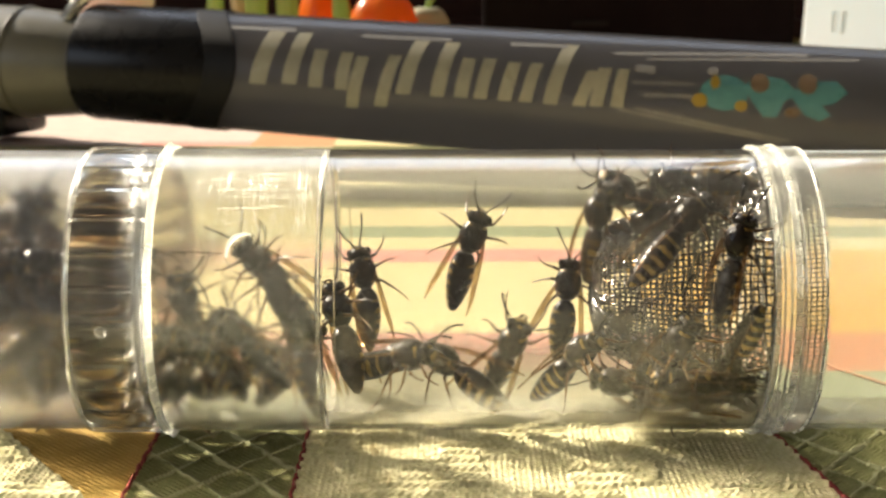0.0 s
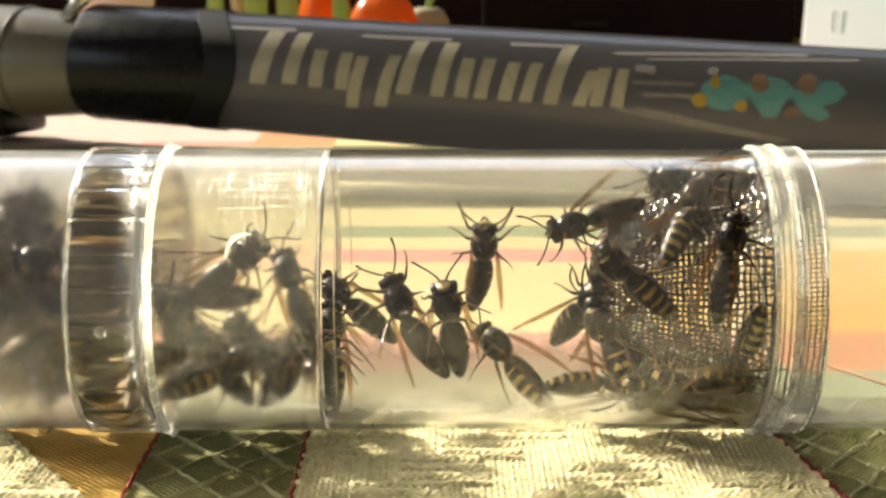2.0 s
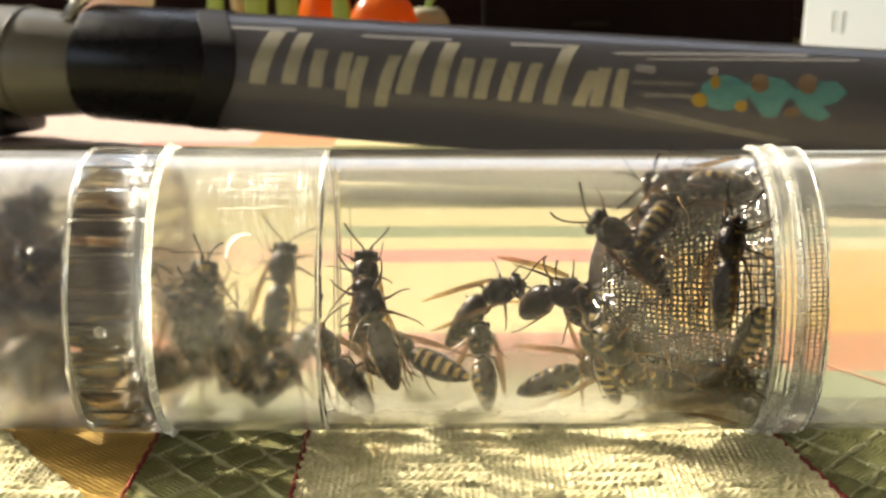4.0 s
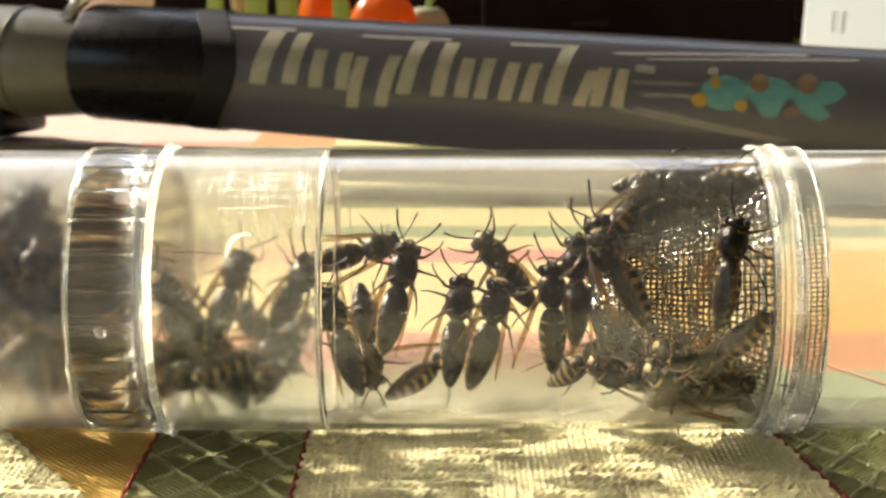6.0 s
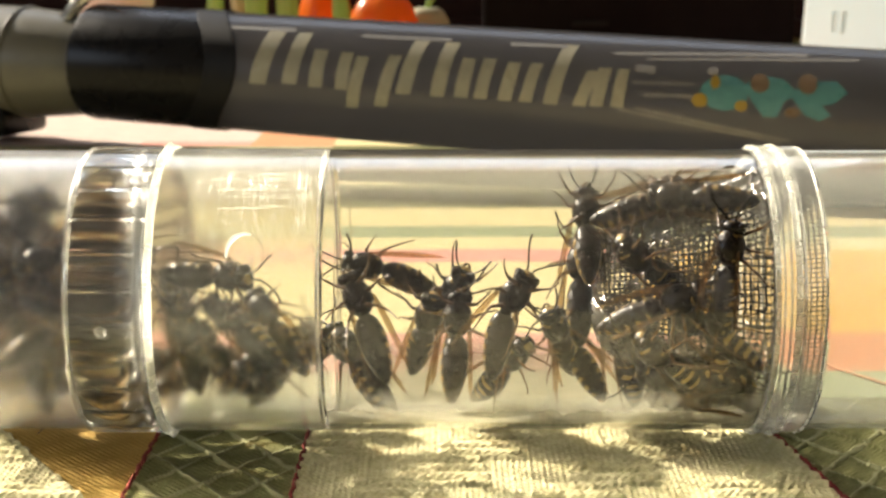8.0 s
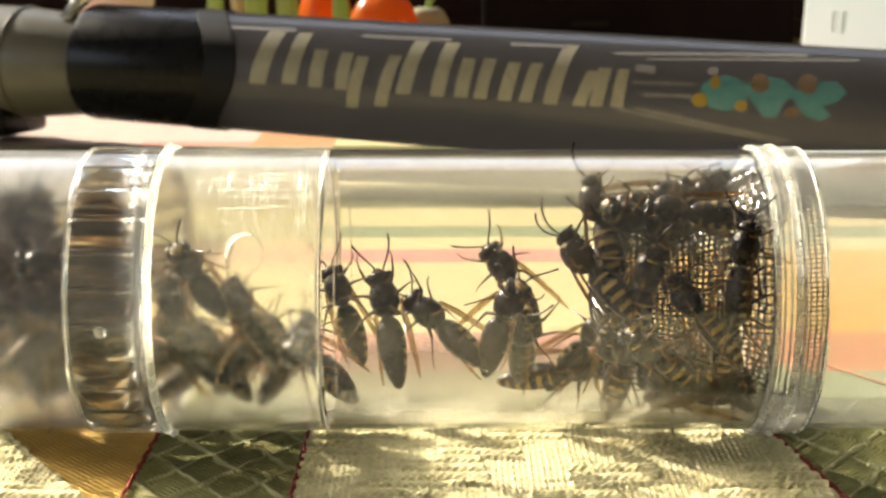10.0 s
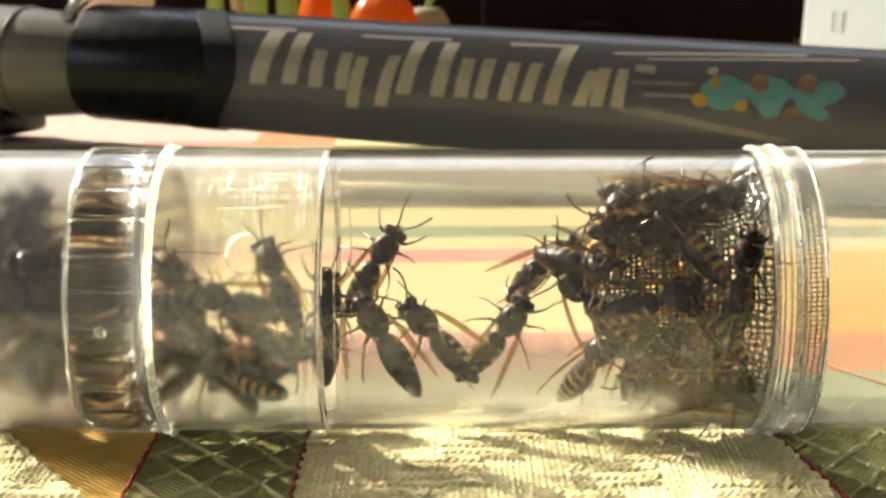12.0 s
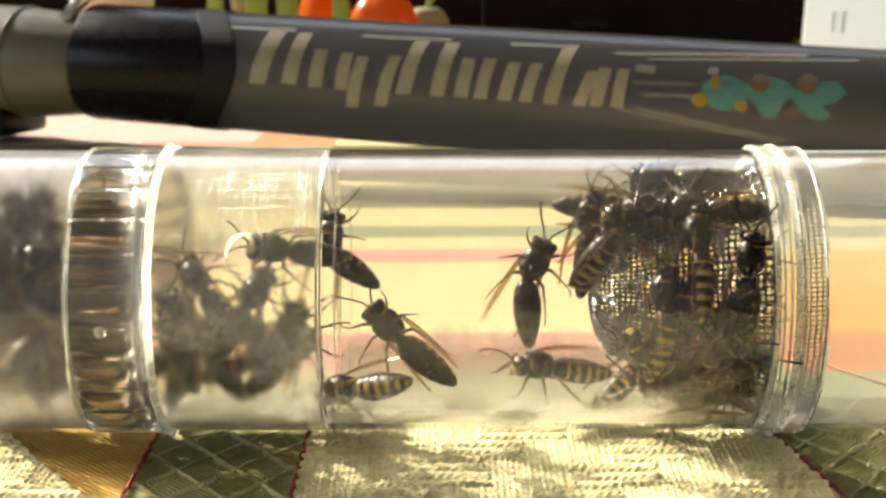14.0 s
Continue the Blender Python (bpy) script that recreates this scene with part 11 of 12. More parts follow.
    walk(WASPS[53], [(0.00, at(-52.8, 2.2, 10.7, -0.13, 0.48, 0.61, 0.61)), (0.80, at(-52.9, 2.3, 11.1, -0.10, 0.49, 0.62, 0.61)), (1.60, at(-52.7, 2.3, 10.6, -0.13, 0.51, 0.62, 0.59)), (2.40, at(-53.2, 2.4, 10.8, -0.06, 0.50, 0.62, 0.61)), (3.20, at(-53.9, 2.4, 10.5, -0.05, 0.49, 0.62, 0.61)), (4.00, at(-53.2, 2.3, 11.0, -0.06, 0.45, 0.61, 0.65)), (4.80, at(-53.8, 2.2, 11.0, -0.14, 0.49, 0.62, 0.60)), (5.60, at(-53.4, 2.3, 10.7, -0.07, 0.48, 0.62, 0.62)), (6.40, at(-53.0, 2.2, 11.0, -0.13, 0.47, 0.61, 0.62)), (7.20, at(-53.5, 2.2, 11.0, -0.10, 0.46, 0.61, 0.64)), (8.00, at(-53.3, 2.3, 10.3, -0.12, 0.53, 0.62, 0.57)), (8.80, at(-53.4, 2.2, 10.8, -0.13, 0.47, 0.61, 0.62)), (9.60, at(-53.3, 2.3, 11.0, -0.07, 0.46, 0.62, 0.63)), (10.40, at(-53.7, 2.3, 10.0, -0.09, 0.51, 0.61, 0.60)), (11.20, at(-53.2, 2.4, 10.5, -0.07, 0.50, 0.62, 0.60)), (12.00, at(-53.0, 2.2, 11.0, -0.11, 0.47, 0.62, 0.62)), (12.80, at(-52.9, 2.3, 10.5, -0.13, 0.52, 0.62, 0.58)), (13.60, at(-53.4, 2.2, 10.9, -0.10, 0.45, 0.61, 0.64)), (14.00, at(-53.4, 2.2, 10.9, -0.10, 0.45, 0.61, 0.64))])
    walk(WASPS[54], [(0.00, at(-61.5, -7.0, 11.5, -0.22, 0.19, -0.07, 0.95)), (0.80, at(-61.9, -7.1, 12.2, -0.11, 0.31, -0.51, 0.80)), (1.60, at(-61.9, -7.1, 12.0, -0.09, 0.34, -0.51, 0.78)), (2.40, at(-61.5, -7.1, 12.0, -0.11, 0.31, -0.51, 0.80)), (3.20, at(-61.8, -7.0, 11.7, -0.07, 0.32, -0.51, 0.80)), (4.00, at(-61.4, -7.0, 11.7, -0.22, 0.22, -0.07, 0.95)), (4.80, at(-62.4, -7.0, 12.3, -0.10, 0.27, -0.51, 0.81)), (5.60, at(-61.2, -7.0, 12.2, -0.05, 0.33, -0.52, 0.78)), (6.40, at(-62.2, -7.0, 12.5, -0.05, 0.34, -0.52, 0.78)), (7.20, at(-61.6, -7.1, 12.5, -0.10, 0.29, -0.51, 0.80)), (8.00, at(-61.6, -7.0, 11.8, -0.21, 0.20, -0.07, 0.95)), (8.80, at(-62.0, -7.0, 12.7, -0.06, 0.33, -0.52, 0.78)), (9.60, at(-61.9, -6.9, 12.4, -0.02, 0.28, -0.52, 0.80)), (10.40, at(-61.6, -7.0, 11.8, -0.20, 0.21, -0.08, 0.96)), (11.20, at(-61.6, -6.9, 11.9, -0.03, 0.29, -0.52, 0.80)), (12.00, at(-62.2, -7.0, 11.9, -0.20, 0.17, -0.08, 0.96)), (12.80, at(-61.5, -7.0, 12.3, -0.06, 0.31, -0.52, 0.80)), (13.60, at(-61.5, -6.9, 12.2, -0.02, 0.32, -0.53, 0.79)), (14.00, at(-61.5, -6.9, 12.2, -0.02, 0.32, -0.53, 0.79))])
    walk(WASPS[55], [(0.00, at(-54.4, -2.1, 28.6, 0.67, 0.66, -0.33, -0.05)), (0.80, at(-54.8, -2.1, 28.5, 0.67, 0.66, -0.33, -0.03)), (1.60, at(-55.5, -2.1, 28.5, 0.67, 0.66, -0.34, -0.04)), (2.40, at(-55.5, -2.0, 27.9, 0.67, 0.66, -0.33, 0.03)), (3.20, at(-55.4, -2.2, 28.6, 0.66, 0.66, -0.35, -0.05)), (4.00, at(-55.3, -2.0, 28.3, 0.68, 0.66, -0.32, -0.01)), (4.80, at(-55.3, -2.1, 28.1, 0.63, 0.66, -0.40, 0.01)), (5.60, at(-54.8, -2.2, 28.5, 0.64, 0.66, -0.38, -0.03)), (6.40, at(-55.0, -2.2, 28.5, 0.64, 0.67, -0.38, -0.03)), (7.20, at(-54.6, -2.1, 28.5, 0.67, 0.66, -0.33, -0.04)), (8.00, at(-54.9, -2.1, 28.2, 0.66, 0.66, -0.35, -0.01)), (8.80, at(-54.5, -2.0, 28.1, 0.67, 0.66, -0.33, 0.01)), (9.60, at(-54.7, -2.1, 28.5, 0.66, 0.66, -0.34, -0.03)), (10.40, at(-55.1, -2.2, 28.7, 0.66, 0.66, -0.34, -0.06)), (11.20, at(-55.0, -2.1, 28.4, 0.66, 0.66, -0.35, -0.03)), (12.00, at(-54.9, -2.1, 28.4, 0.67, 0.66, -0.35, -0.03)), (12.80, at(-54.6, -2.1, 28.4, 0.66, 0.66, -0.35, -0.02)), (13.60, at(-54.5, -2.1, 28.5, 0.67, 0.66, -0.33, -0.04)), (14.00, at(-54.5, -2.1, 28.5, 0.67, 0.66, -0.33, -0.04))])
    walk(WASPS[56], [(0.00, at(-50.1, -8.8, 14.3, 0.75, -0.58, -0.32, 0.04)), (0.80, at(-49.6, -8.7, 13.6, 0.72, -0.58, -0.38, 0.02)), (1.60, at(-49.6, -8.8, 13.8, 0.77, -0.57, -0.29, 0.07)), (2.40, at(-50.3, -8.7, 13.9, 0.75, -0.57, -0.34, 0.06)), (3.20, at(-50.3, -8.7, 13.8, 0.75, -0.57, -0.33, 0.07)), (4.00, at(-50.0, -8.8, 13.8, 0.75, -0.57, -0.32, 0.03)), (4.80, at(-49.7, -8.8, 13.8, 0.73, -0.58, -0.36, 0.01)), (5.60, at(-49.5, -8.8, 14.0, 0.77, -0.57, -0.29, 0.07)), (6.40, at(-49.7, -8.8, 14.6, 0.72, -0.59, -0.38, -0.01)), (7.20, at(-49.3, -8.7, 13.6, 0.74, -0.57, -0.35, 0.04)), (8.00, at(-49.8, -8.7, 14.1, 0.74, -0.57, -0.35, 0.06)), (8.80, at(-49.3, -8.8, 14.3, 0.75, -0.58, -0.33, 0.04)), (9.60, at(-49.3, -8.8, 13.8, 0.73, -0.58, -0.36, -0.00)), (10.40, at(-49.7, -8.7, 14.2, 0.74, -0.57, -0.34, 0.05)), (11.20, at(-49.7, -8.8, 13.9, 0.77, -0.57, -0.28, 0.07)), (12.00, at(-49.8, -8.8, 14.6, 0.73, -0.58, -0.36, 0.00)), (12.80, at(-50.0, -8.7, 13.5, 0.72, -0.58, -0.38, 0.02)), (13.60, at(-50.0, -8.7, 14.0, 0.71, -0.58, -0.39, -0.00)), (14.00, at(-50.0, -8.7, 14.0, 0.71, -0.58, -0.39, -0.00))])
    walk(WASPS[57], [(0.00, at(-48.1, -5.0, 6.8, -0.26, -0.16, -0.15, 0.94)), (0.80, at(-47.2, -4.8, 6.9, -0.26, -0.17, -0.16, 0.94)), (1.60, at(-47.8, -4.9, 6.7, -0.23, -0.17, -0.15, 0.95)), (2.40, at(-47.8, -5.0, 6.9, -0.23, -0.18, -0.16, 0.94)), (3.20, at(-48.0, -5.0, 6.5, -0.23, -0.16, -0.15, 0.95)), (4.00, at(-47.6, -4.8, 7.0, -0.28, -0.17, -0.16, 0.93)), (4.80, at(-47.9, -4.8, 6.8, -0.19, -0.19, -0.16, 0.95)), (5.60, at(-48.7, -5.1, 6.6, -0.26, -0.15, -0.15, 0.94)), (6.40, at(-47.7, -4.7, 7.3, -0.21, -0.22, -0.16, 0.94)), (7.20, at(-48.3, -4.9, 7.4, -0.25, -0.21, -0.17, 0.93)), (8.00, at(-48.2, -4.9, 6.8, -0.24, -0.17, -0.16, 0.94)), (8.80, at(-47.8, -5.0, 6.8, -0.30, -0.15, -0.15, 0.93)), (9.60, at(-48.3, -4.8, 6.7, -0.25, -0.16, -0.15, 0.94)), (10.40, at(-47.8, -4.7, 7.8, -0.30, -0.22, -0.17, 0.91)), (11.20, at(-47.9, -4.7, 7.5, -0.27, -0.21, -0.17, 0.92)), (12.00, at(-48.1, -4.9, 6.7, -0.20, -0.18, -0.15, 0.95)), (12.80, at(-47.8, -5.0, 6.8, -0.24, -0.17, -0.15, 0.94)), (13.60, at(-48.2, -4.7, 7.6, -0.25, -0.22, -0.17, 0.93)), (14.00, at(-48.2, -4.7, 7.6, -0.25, -0.22, -0.17, 0.93))])
    walk(WASPS[58], [(0.00, at(-44.5, 1.1, 17.9, 0.82, -0.55, -0.17, 0.07)), (0.80, at(-44.0, 1.1, 18.3, 0.81, -0.55, -0.18, 0.08)), (1.60, at(-44.2, 1.2, 17.9, 0.80, -0.54, -0.25, 0.10)), (2.40, at(-44.2, 1.0, 18.3, 0.81, -0.55, -0.17, 0.04)), (3.20, at(-44.8, 1.0, 18.2, 0.80, -0.56, -0.24, 0.01)), (4.00, at(-44.3, 0.9, 18.1, 0.80, -0.56, -0.21, -0.02)), (4.80, at(-44.8, 1.1, 18.5, 0.80, -0.55, -0.22, 0.09)), (5.60, at(-44.5, 1.3, 18.4, 0.80, -0.54, -0.23, 0.13)), (6.40, at(-44.1, 1.1, 18.2, 0.79, -0.55, -0.27, 0.04)), (7.20, at(-44.2, 1.0, 17.8, 0.81, -0.55, -0.19, 0.03)), (8.00, at(-44.9, 1.2, 17.5, 0.80, -0.54, -0.24, 0.08)), (8.80, at(-44.5, 1.2, 18.0, 0.81, -0.54, -0.20, 0.12)), (9.60, at(-44.6, 1.1, 18.1, 0.81, -0.55, -0.21, 0.06)), (10.40, at(-44.4, 1.1, 17.7, 0.81, -0.54, -0.21, 0.08)), (11.20, at(-44.8, 1.1, 17.8, 0.80, -0.55, -0.23, 0.06)), (12.00, at(-44.9, 1.1, 18.4, 0.80, -0.55, -0.21, 0.07)), (12.80, at(-44.6, 1.0, 18.0, 0.80, -0.55, -0.23, 0.02)), (13.60, at(-44.6, 1.1, 18.1, 0.79, -0.55, -0.25, 0.04)), (14.00, at(-44.6, 1.1, 18.1, 0.79, -0.55, -0.25, 0.04))])
    walk(WASPS[59], [(0.00, at(-40.3, -8.1, 26.4, 0.75, 0.54, 0.08, -0.38)), (0.80, at(-40.3, -8.2, 27.2, 0.76, 0.54, 0.01, -0.37)), (1.60, at(-40.0, -8.1, 26.5, 0.75, 0.54, 0.07, -0.37)), (2.40, at(-41.0, -8.1, 26.7, 0.76, 0.54, 0.05, -0.37)), (3.20, at(-40.1, -8.2, 27.1, 0.75, 0.53, 0.03, -0.39)), (4.00, at(-40.7, -8.2, 26.4, 0.75, 0.51, 0.08, -0.41)), (4.80, at(-40.3, -8.1, 27.0, 0.76, 0.56, 0.03, -0.34)), (5.60, at(-40.8, -8.2, 26.6, 0.75, 0.53, 0.07, -0.40)), (6.40, at(-40.8, -8.2, 27.1, 0.75, 0.53, 0.03, -0.39)), (7.20, at(-40.2, -8.1, 26.4, 0.75, 0.54, 0.07, -0.37)), (8.00, at(-40.3, -8.2, 26.9, 0.75, 0.52, 0.04, -0.41)), (8.80, at(-40.7, -8.1, 26.7, 0.76, 0.55, 0.05, -0.35)), (9.60, at(-40.3, -8.1, 26.4, 0.75, 0.54, 0.07, -0.37)), (10.40, at(-40.9, -8.2, 26.3, 0.75, 0.50, 0.09, -0.42)), (11.20, at(-40.3, -8.2, 26.7, 0.75, 0.52, 0.06, -0.40)), (12.00, at(-40.6, -8.2, 26.5, 0.74, 0.51, 0.08, -0.43)), (12.80, at(-40.6, -8.1, 26.8, 0.76, 0.54, 0.04, -0.37)), (13.60, at(-40.8, -8.1, 26.5, 0.75, 0.53, 0.07, -0.39)), (14.00, at(-40.8, -8.1, 26.5, 0.75, 0.53, 0.07, -0.39))])
    walk(WASPS[60], [(0.00, at(-60.0, -2.0, 6.4, 0.22, -0.17, -0.08, 0.96)), (0.80, at(-60.6, -1.8, 5.0, 0.20, -0.09, -0.10, 0.97)), (1.60, at(-60.7, -2.0, 5.9, 0.16, -0.16, -0.09, 0.97)), (2.40, at(-60.3, -2.0, 5.4, 0.12, -0.11, -0.11, 0.98)), (3.20, at(-60.3, -1.9, 5.5, 0.15, -0.13, -0.10, 0.97)), (4.00, at(-60.3, -2.0, 5.4, 0.14, -0.13, -0.10, 0.98)), (4.80, at(-60.0, -1.9, 5.9, 0.17, -0.16, -0.09, 0.97)), (5.60, at(-59.8, -1.9, 5.5, 0.19, -0.13, -0.09, 0.97)), (6.40, at(-60.3, -1.9, 5.1, 0.17, -0.11, -0.10, 0.98)), (7.20, at(-60.0, -1.9, 5.5, 0.15, -0.14, -0.10, 0.97)), (8.00, at(-60.6, -1.8, 5.0, 0.20, -0.10, -0.10, 0.97)), (8.80, at(-60.8, -1.8, 5.0, 0.20, -0.10, -0.10, 0.97)), (9.60, at(-60.6, -1.9, 5.4, 0.20, -0.12, -0.09, 0.97)), (10.40, at(-60.2, -1.9, 5.9, 0.22, -0.14, -0.08, 0.96)), (11.20, at(-60.3, -1.9, 5.9, 0.21, -0.15, -0.08, 0.96)), (12.00, at(-60.1, -1.8, 5.3, 0.23, -0.11, -0.09, 0.96)), (12.80, at(-59.7, -1.8, 5.1, 0.19, -0.11, -0.10, 0.97)), (13.60, at(-59.7, -1.8, 5.0, 0.20, -0.10, -0.10, 0.97)), (14.00, at(-59.7, -1.8, 5.0, 0.20, -0.10, -0.10, 0.97))])
    walk(WASPS[61], [(0.00, at(-47.6, -11.0, 23.5, -0.15, 0.17, -0.57, 0.79)), (0.80, at(-47.3, -11.0, 23.2, -0.17, 0.15, -0.56, 0.79)), (1.60, at(-47.7, -11.1, 23.7, -0.18, 0.16, -0.57, 0.79)), (2.40, at(-48.0, -10.9, 24.0, -0.13, 0.12, -0.58, 0.79)), (3.20, at(-47.2, -10.9, 23.6, -0.16, 0.09, -0.57, 0.80)), (4.00, at(-47.4, -11.0, 23.8, -0.16, 0.18, -0.57, 0.79)), (4.80, at(-47.1, -11.0, 23.6, -0.15, 0.15, -0.57, 0.79)), (5.60, at(-47.5, -10.9, 24.0, -0.15, 0.07, -0.58, 0.80)), (6.40, at(-48.0, -10.9, 23.5, -0.15, 0.09, -0.57, 0.80)), (7.20, at(-47.7, -11.1, 24.0, -0.18, 0.14, -0.57, 0.79)), (8.00, at(-47.5, -11.0, 24.0, -0.19, 0.10, -0.57, 0.80)), (8.80, at(-47.4, -11.1, 24.1, -0.15, 0.20, -0.58, 0.78)), (9.60, at(-47.4, -11.0, 23.4, -0.17, 0.15, -0.56, 0.79)), (10.40, at(-47.3, -11.0, 23.7, -0.15, 0.12, -0.57, 0.80)), (11.20, at(-47.4, -10.9, 24.3, -0.15, 0.11, -0.58, 0.79)), (12.00, at(-48.5, -11.0, 23.4, -0.15, 0.14, -0.57, 0.79)), (12.80, at(-48.2, -11.0, 23.9, -0.15, 0.13, -0.57, 0.79)), (13.60, at(-47.6, -11.0, 23.8, -0.12, 0.18, -0.58, 0.79)), (14.00, at(-47.6, -11.0, 23.8, -0.12, 0.18, -0.58, 0.79))])
    walk(WASPS[62], [(0.00, at(-54.9, -4.8, 22.5, 0.06, 0.28, 0.61, 0.74)), (0.80, at(-54.5, -4.9, 21.7, 0.08, 0.19, 0.60, 0.77)), (1.60, at(-54.3, -4.7, 21.6, 0.05, 0.33, 0.61, 0.72)), (2.40, at(-54.6, -4.9, 21.6, 0.04, 0.26, 0.61, 0.75)), (3.20, at(-54.5, -4.8, 22.4, 0.04, 0.27, 0.61, 0.74)), (4.00, at(-54.7, -4.7, 21.5, 0.07, 0.31, 0.60, 0.73)), (4.80, at(-53.8, -4.7, 22.2, 0.07, 0.30, 0.61, 0.73)), (5.60, at(-54.3, -4.7, 22.2, 0.05, 0.34, 0.61, 0.71)), (6.40, at(-54.6, -4.8, 21.5, 0.04, 0.31, 0.61, 0.73)), (7.20, at(-54.1, -4.8, 22.3, 0.07, 0.26, 0.61, 0.75)), (8.00, at(-54.2, -4.7, 21.6, 0.09, 0.30, 0.60, 0.74)), (8.80, at(-54.5, -4.9, 21.5, 0.04, 0.23, 0.60, 0.76)), (9.60, at(-53.6, -4.8, 21.7, 0.03, 0.31, 0.61, 0.73)), (10.40, at(-53.9, -4.7, 22.3, 0.09, 0.28, 0.60, 0.74)), (11.20, at(-53.8, -4.8, 22.3, 0.03, 0.33, 0.61, 0.72)), (12.00, at(-54.8, -4.8, 22.4, 0.07, 0.26, 0.61, 0.75)), (12.80, at(-54.3, -4.8, 21.9, 0.03, 0.28, 0.61, 0.74)), (13.60, at(-54.2, -4.7, 21.5, 0.09, 0.30, 0.60, 0.73)), (14.00, at(-54.2, -4.7, 21.5, 0.09, 0.30, 0.60, 0.73))])
    walk(WASPS[63], [(0.00, at(-51.6, -1.8, 8.9, -0.40, 0.33, 0.06, 0.85)), (0.80, at(-51.1, -1.4, 8.8, -0.33, 0.34, 0.02, 0.88)), (1.60, at(-51.0, -1.4, 9.1, -0.32, 0.37, 0.02, 0.87)), (2.40, at(-50.8, -1.6, 9.1, -0.36, 0.36, 0.04, 0.86)), (3.20, at(-51.8, -1.3, 8.9, -0.28, 0.36, -0.00, 0.89)), (4.00, at(-52.0, -1.4, 8.0, -0.32, 0.29, -0.01, 0.90)), (4.80, at(-51.9, -1.4, 8.6, -0.33, 0.33, 0.01, 0.89)), (5.60, at(-51.4, -1.9, 9.0, -0.43, 0.33, 0.08, 0.84)), (6.40, at(-51.2, -1.5, 8.1, -0.34, 0.29, 0.00, 0.90)), (7.20, at(-52.3, -1.5, 8.8, -0.34, 0.34, 0.03, 0.87)), (8.00, at(-52.0, -1.4, 8.1, -0.32, 0.29, -0.00, 0.90)), (8.80, at(-51.0, -1.7, 8.6, -0.38, 0.31, 0.04, 0.87)), (9.60, at(-51.8, -1.8, 9.1, -0.39, 0.35, 0.06, 0.85)), (10.40, at(-51.4, -1.7, 9.0, -0.37, 0.35, 0.05, 0.86)), (11.20, at(-51.5, -1.5, 8.3, -0.33, 0.31, 0.00, 0.89)), (12.00, at(-51.9, -1.5, 8.6, -0.34, 0.32, 0.01, 0.88)), (12.80, at(-52.2, -1.4, 9.0, -0.33, 0.36, 0.02, 0.87)), (13.60, at(-51.2, -1.6, 9.0, -0.37, 0.35, 0.04, 0.86)), (14.00, at(-51.2, -1.6, 9.0, -0.37, 0.35, 0.04, 0.86))])
    walk(WASPS[64], [(0.00, at(-39.8, -7.9, 9.7, 0.97, 0.12, -0.05, 0.18)), (0.80, at(-39.7, -8.0, 9.9, 0.98, 0.13, -0.05, 0.14)), (1.60, at(-39.7, -7.8, 9.6, 0.97, 0.11, 0.01, 0.20)), (2.40, at(-39.0, -7.9, 10.4, 0.98, 0.12, -0.01, 0.19)), (3.20, at(-40.1, -7.8, 9.8, 0.97, 0.12, -0.03, 0.22)), (4.00, at(-39.9, -7.9, 9.4, 0.98, 0.11, 0.04, 0.16)), (4.80, at(-39.5, -7.8, 9.7, 0.97, 0.11, 0.01, 0.20)), (5.60, at(-39.8, -7.8, 9.8, 0.97, 0.10, 0.06, 0.22)), (6.40, at(-39.3, -7.9, 10.3, 0.97, 0.12, -0.04, 0.18)), (7.20, at(-40.1, -7.9, 10.2, 0.97, 0.12, -0.04, 0.19)), (8.00, at(-40.0, -7.9, 9.4, 0.98, 0.11, 0.01, 0.17)), (8.80, at(-40.1, -7.9, 10.6, 0.98, 0.12, -0.00, 0.18)), (9.60, at(-39.6, -7.7, 10.4, 0.96, 0.12, -0.02, 0.24)), (10.40, at(-39.5, -7.9, 10.1, 0.98, 0.11, 0.01, 0.18)), (11.20, at(-38.9, -7.9, 9.9, 0.97, 0.12, -0.04, 0.19)), (12.00, at(-39.0, -7.9, 10.1, 0.97, 0.12, -0.04, 0.20)), (12.80, at(-39.7, -7.9, 9.4, 0.98, 0.12, -0.03, 0.18)), (13.60, at(-39.6, -8.0, 9.3, 0.98, 0.12, 0.03, 0.13)), (14.00, at(-39.6, -8.0, 9.3, 0.98, 0.12, 0.03, 0.13))])
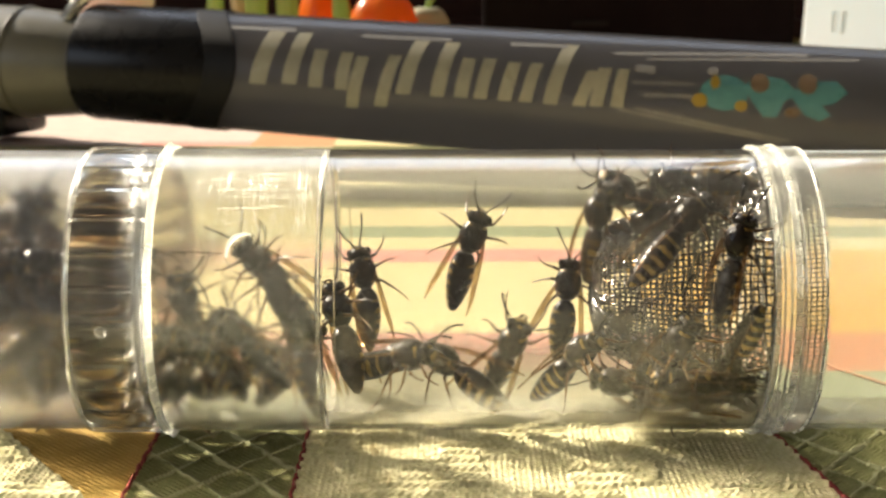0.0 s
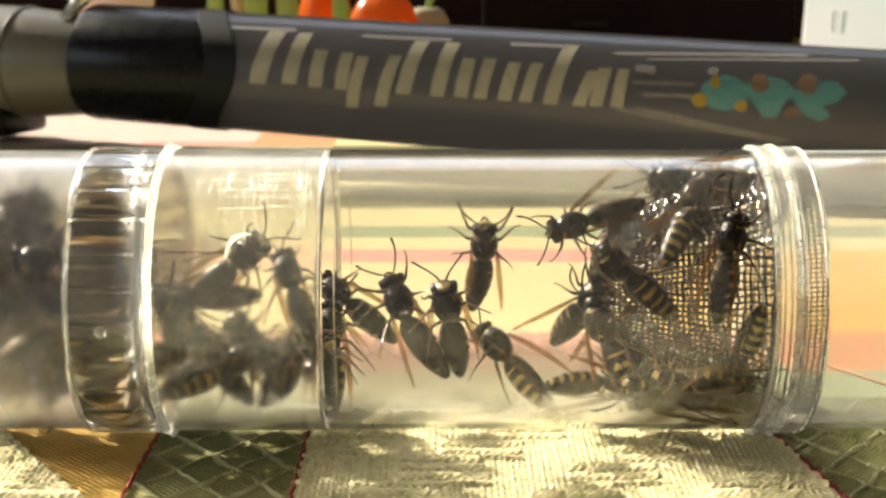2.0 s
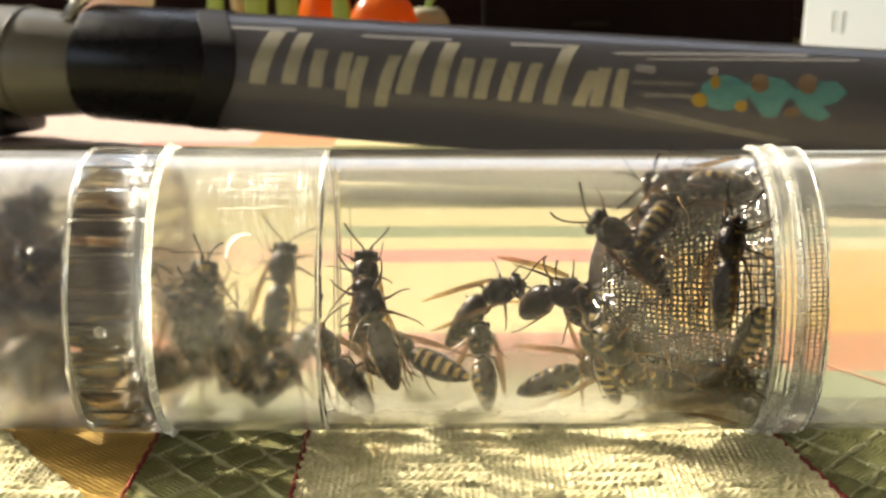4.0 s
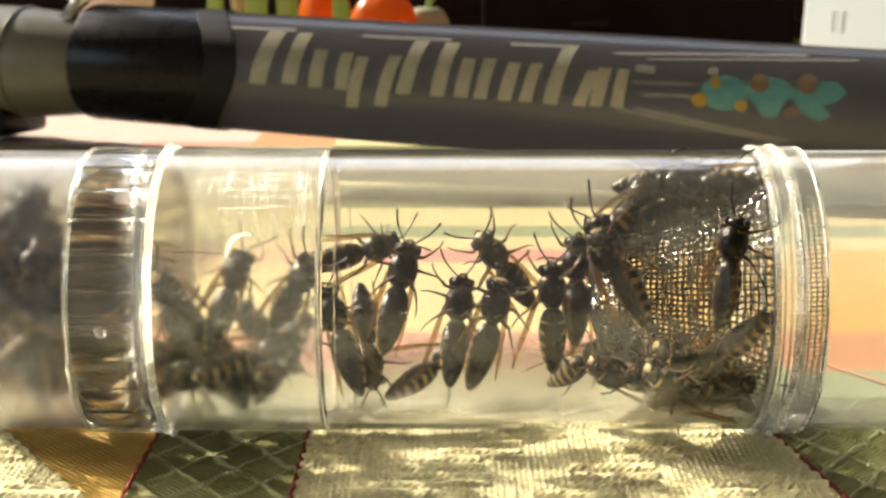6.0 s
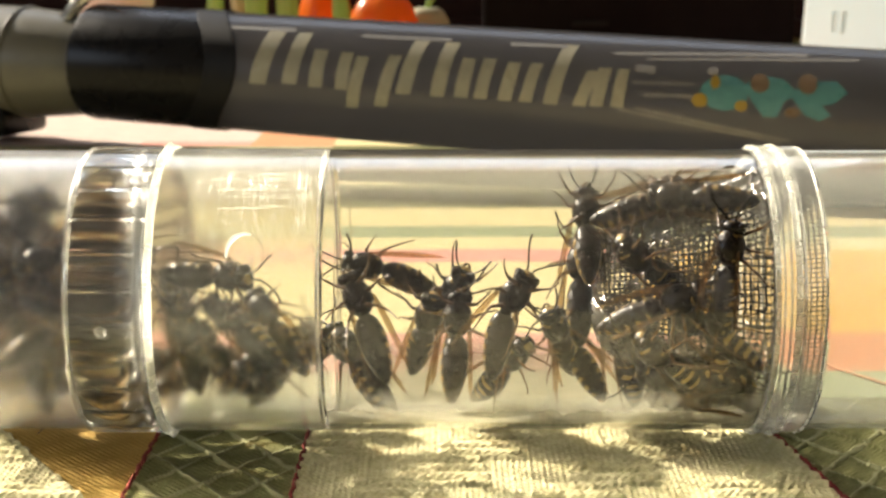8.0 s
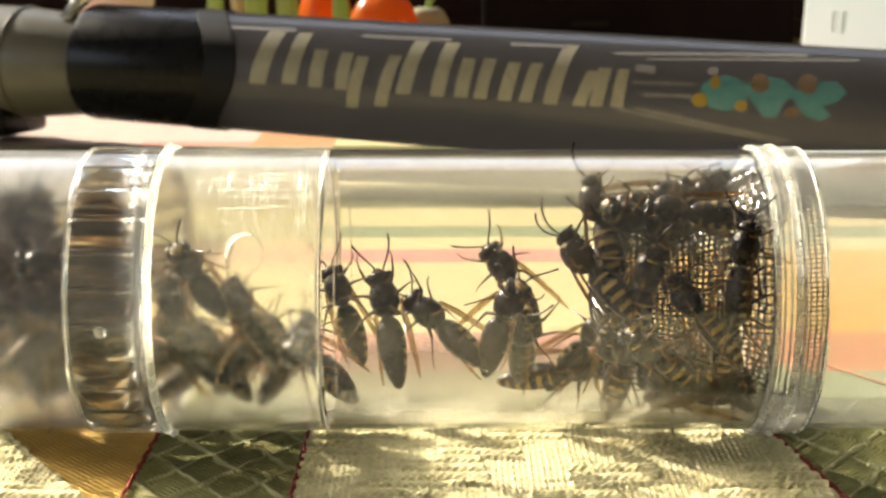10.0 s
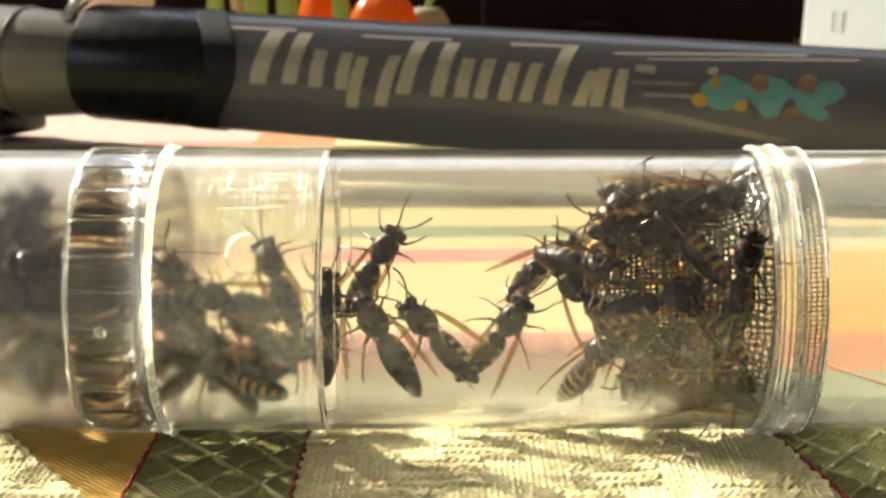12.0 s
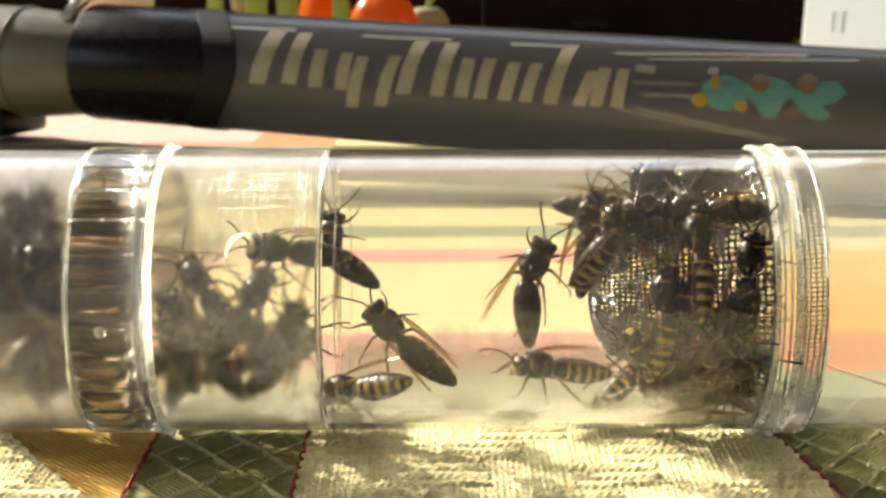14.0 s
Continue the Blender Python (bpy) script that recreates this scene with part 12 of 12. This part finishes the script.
    walk(WASPS[65], [(0.00, at(-45.8, -2.8, 26.5, 0.57, -0.71, -0.40, -0.12)), (0.80, at(-46.5, -2.7, 26.3, 0.55, -0.71, -0.42, -0.13)), (1.60, at(-45.5, -2.8, 26.5, 0.66, -0.64, -0.39, -0.06)), (2.40, at(-46.6, -2.7, 27.0, 0.67, -0.65, -0.37, -0.02)), (3.20, at(-46.5, -2.8, 26.9, 0.66, -0.65, -0.38, -0.05)), (4.00, at(-46.8, -2.8, 26.3, 0.57, -0.71, -0.40, -0.13)), (4.80, at(-46.3, -2.8, 25.9, 0.57, -0.71, -0.40, -0.10)), (5.60, at(-45.6, -2.7, 25.7, 0.66, -0.64, -0.39, -0.02)), (6.40, at(-45.8, -2.8, 26.6, 0.66, -0.64, -0.38, -0.03)), (7.20, at(-45.4, -2.7, 26.8, 0.65, -0.65, -0.40, -0.03)), (8.00, at(-46.3, -2.7, 26.3, 0.66, -0.64, -0.39, 0.00)), (8.80, at(-46.8, -2.7, 26.0, 0.66, -0.64, -0.39, -0.01)), (9.60, at(-45.9, -2.7, 26.6, 0.67, -0.64, -0.36, -0.01)), (10.40, at(-45.6, -2.7, 26.3, 0.67, -0.64, -0.37, -0.02)), (11.20, at(-46.2, -2.8, 26.6, 0.67, -0.64, -0.36, -0.03)), (12.00, at(-46.0, -2.7, 25.8, 0.67, -0.64, -0.37, -0.02)), (12.80, at(-45.4, -2.7, 26.4, 0.66, -0.64, -0.38, -0.00)), (13.60, at(-45.8, -2.8, 26.0, 0.67, -0.64, -0.37, -0.02)), (14.00, at(-45.8, -2.8, 26.0, 0.67, -0.64, -0.37, -0.02))])
    walk(WASPS[66], [(0.00, at(-44.3, 1.1, 7.2, -0.18, 0.14, -0.09, 0.97)), (0.80, at(-43.8, 1.1, 6.5, -0.18, 0.09, -0.10, 0.97)), (1.60, at(-43.2, 1.0, 6.7, -0.19, 0.11, -0.09, 0.97)), (2.40, at(-42.8, 1.0, 7.0, -0.18, 0.13, -0.09, 0.97)), (3.20, at(-44.3, 1.0, 6.0, -0.19, 0.06, -0.10, 0.97)), (4.00, at(-43.6, 1.2, 7.0, -0.14, 0.12, -0.10, 0.98)), (4.80, at(-43.1, 1.0, 6.4, -0.21, 0.09, -0.10, 0.97)), (5.60, at(-43.0, 1.0, 6.8, -0.21, 0.12, -0.09, 0.97)), (6.40, at(-43.8, 1.1, 6.6, -0.18, 0.10, -0.10, 0.97)), (7.20, at(-43.6, 1.1, 7.1, -0.16, 0.13, -0.10, 0.97)), (8.00, at(-43.9, 1.2, 6.7, -0.14, 0.10, -0.10, 0.98)), (8.80, at(-43.6, 1.1, 7.0, -0.17, 0.13, -0.10, 0.97)), (9.60, at(-43.8, 1.0, 6.1, -0.20, 0.07, -0.10, 0.97)), (10.40, at(-44.3, 1.1, 7.0, -0.17, 0.13, -0.10, 0.97)), (11.20, at(-43.6, 1.2, 7.0, -0.12, 0.12, -0.11, 0.98)), (12.00, at(-43.8, 1.0, 6.5, -0.20, 0.10, -0.10, 0.97)), (12.80, at(-43.8, 0.9, 6.7, -0.23, 0.12, -0.09, 0.96)), (13.60, at(-44.5, 1.0, 6.3, -0.19, 0.09, -0.10, 0.97)), (14.00, at(-44.5, 1.0, 6.3, -0.19, 0.09, -0.10, 0.97))])

    for n, ob in enumerate(WASPS):
        fidget(ob, n)


motions()
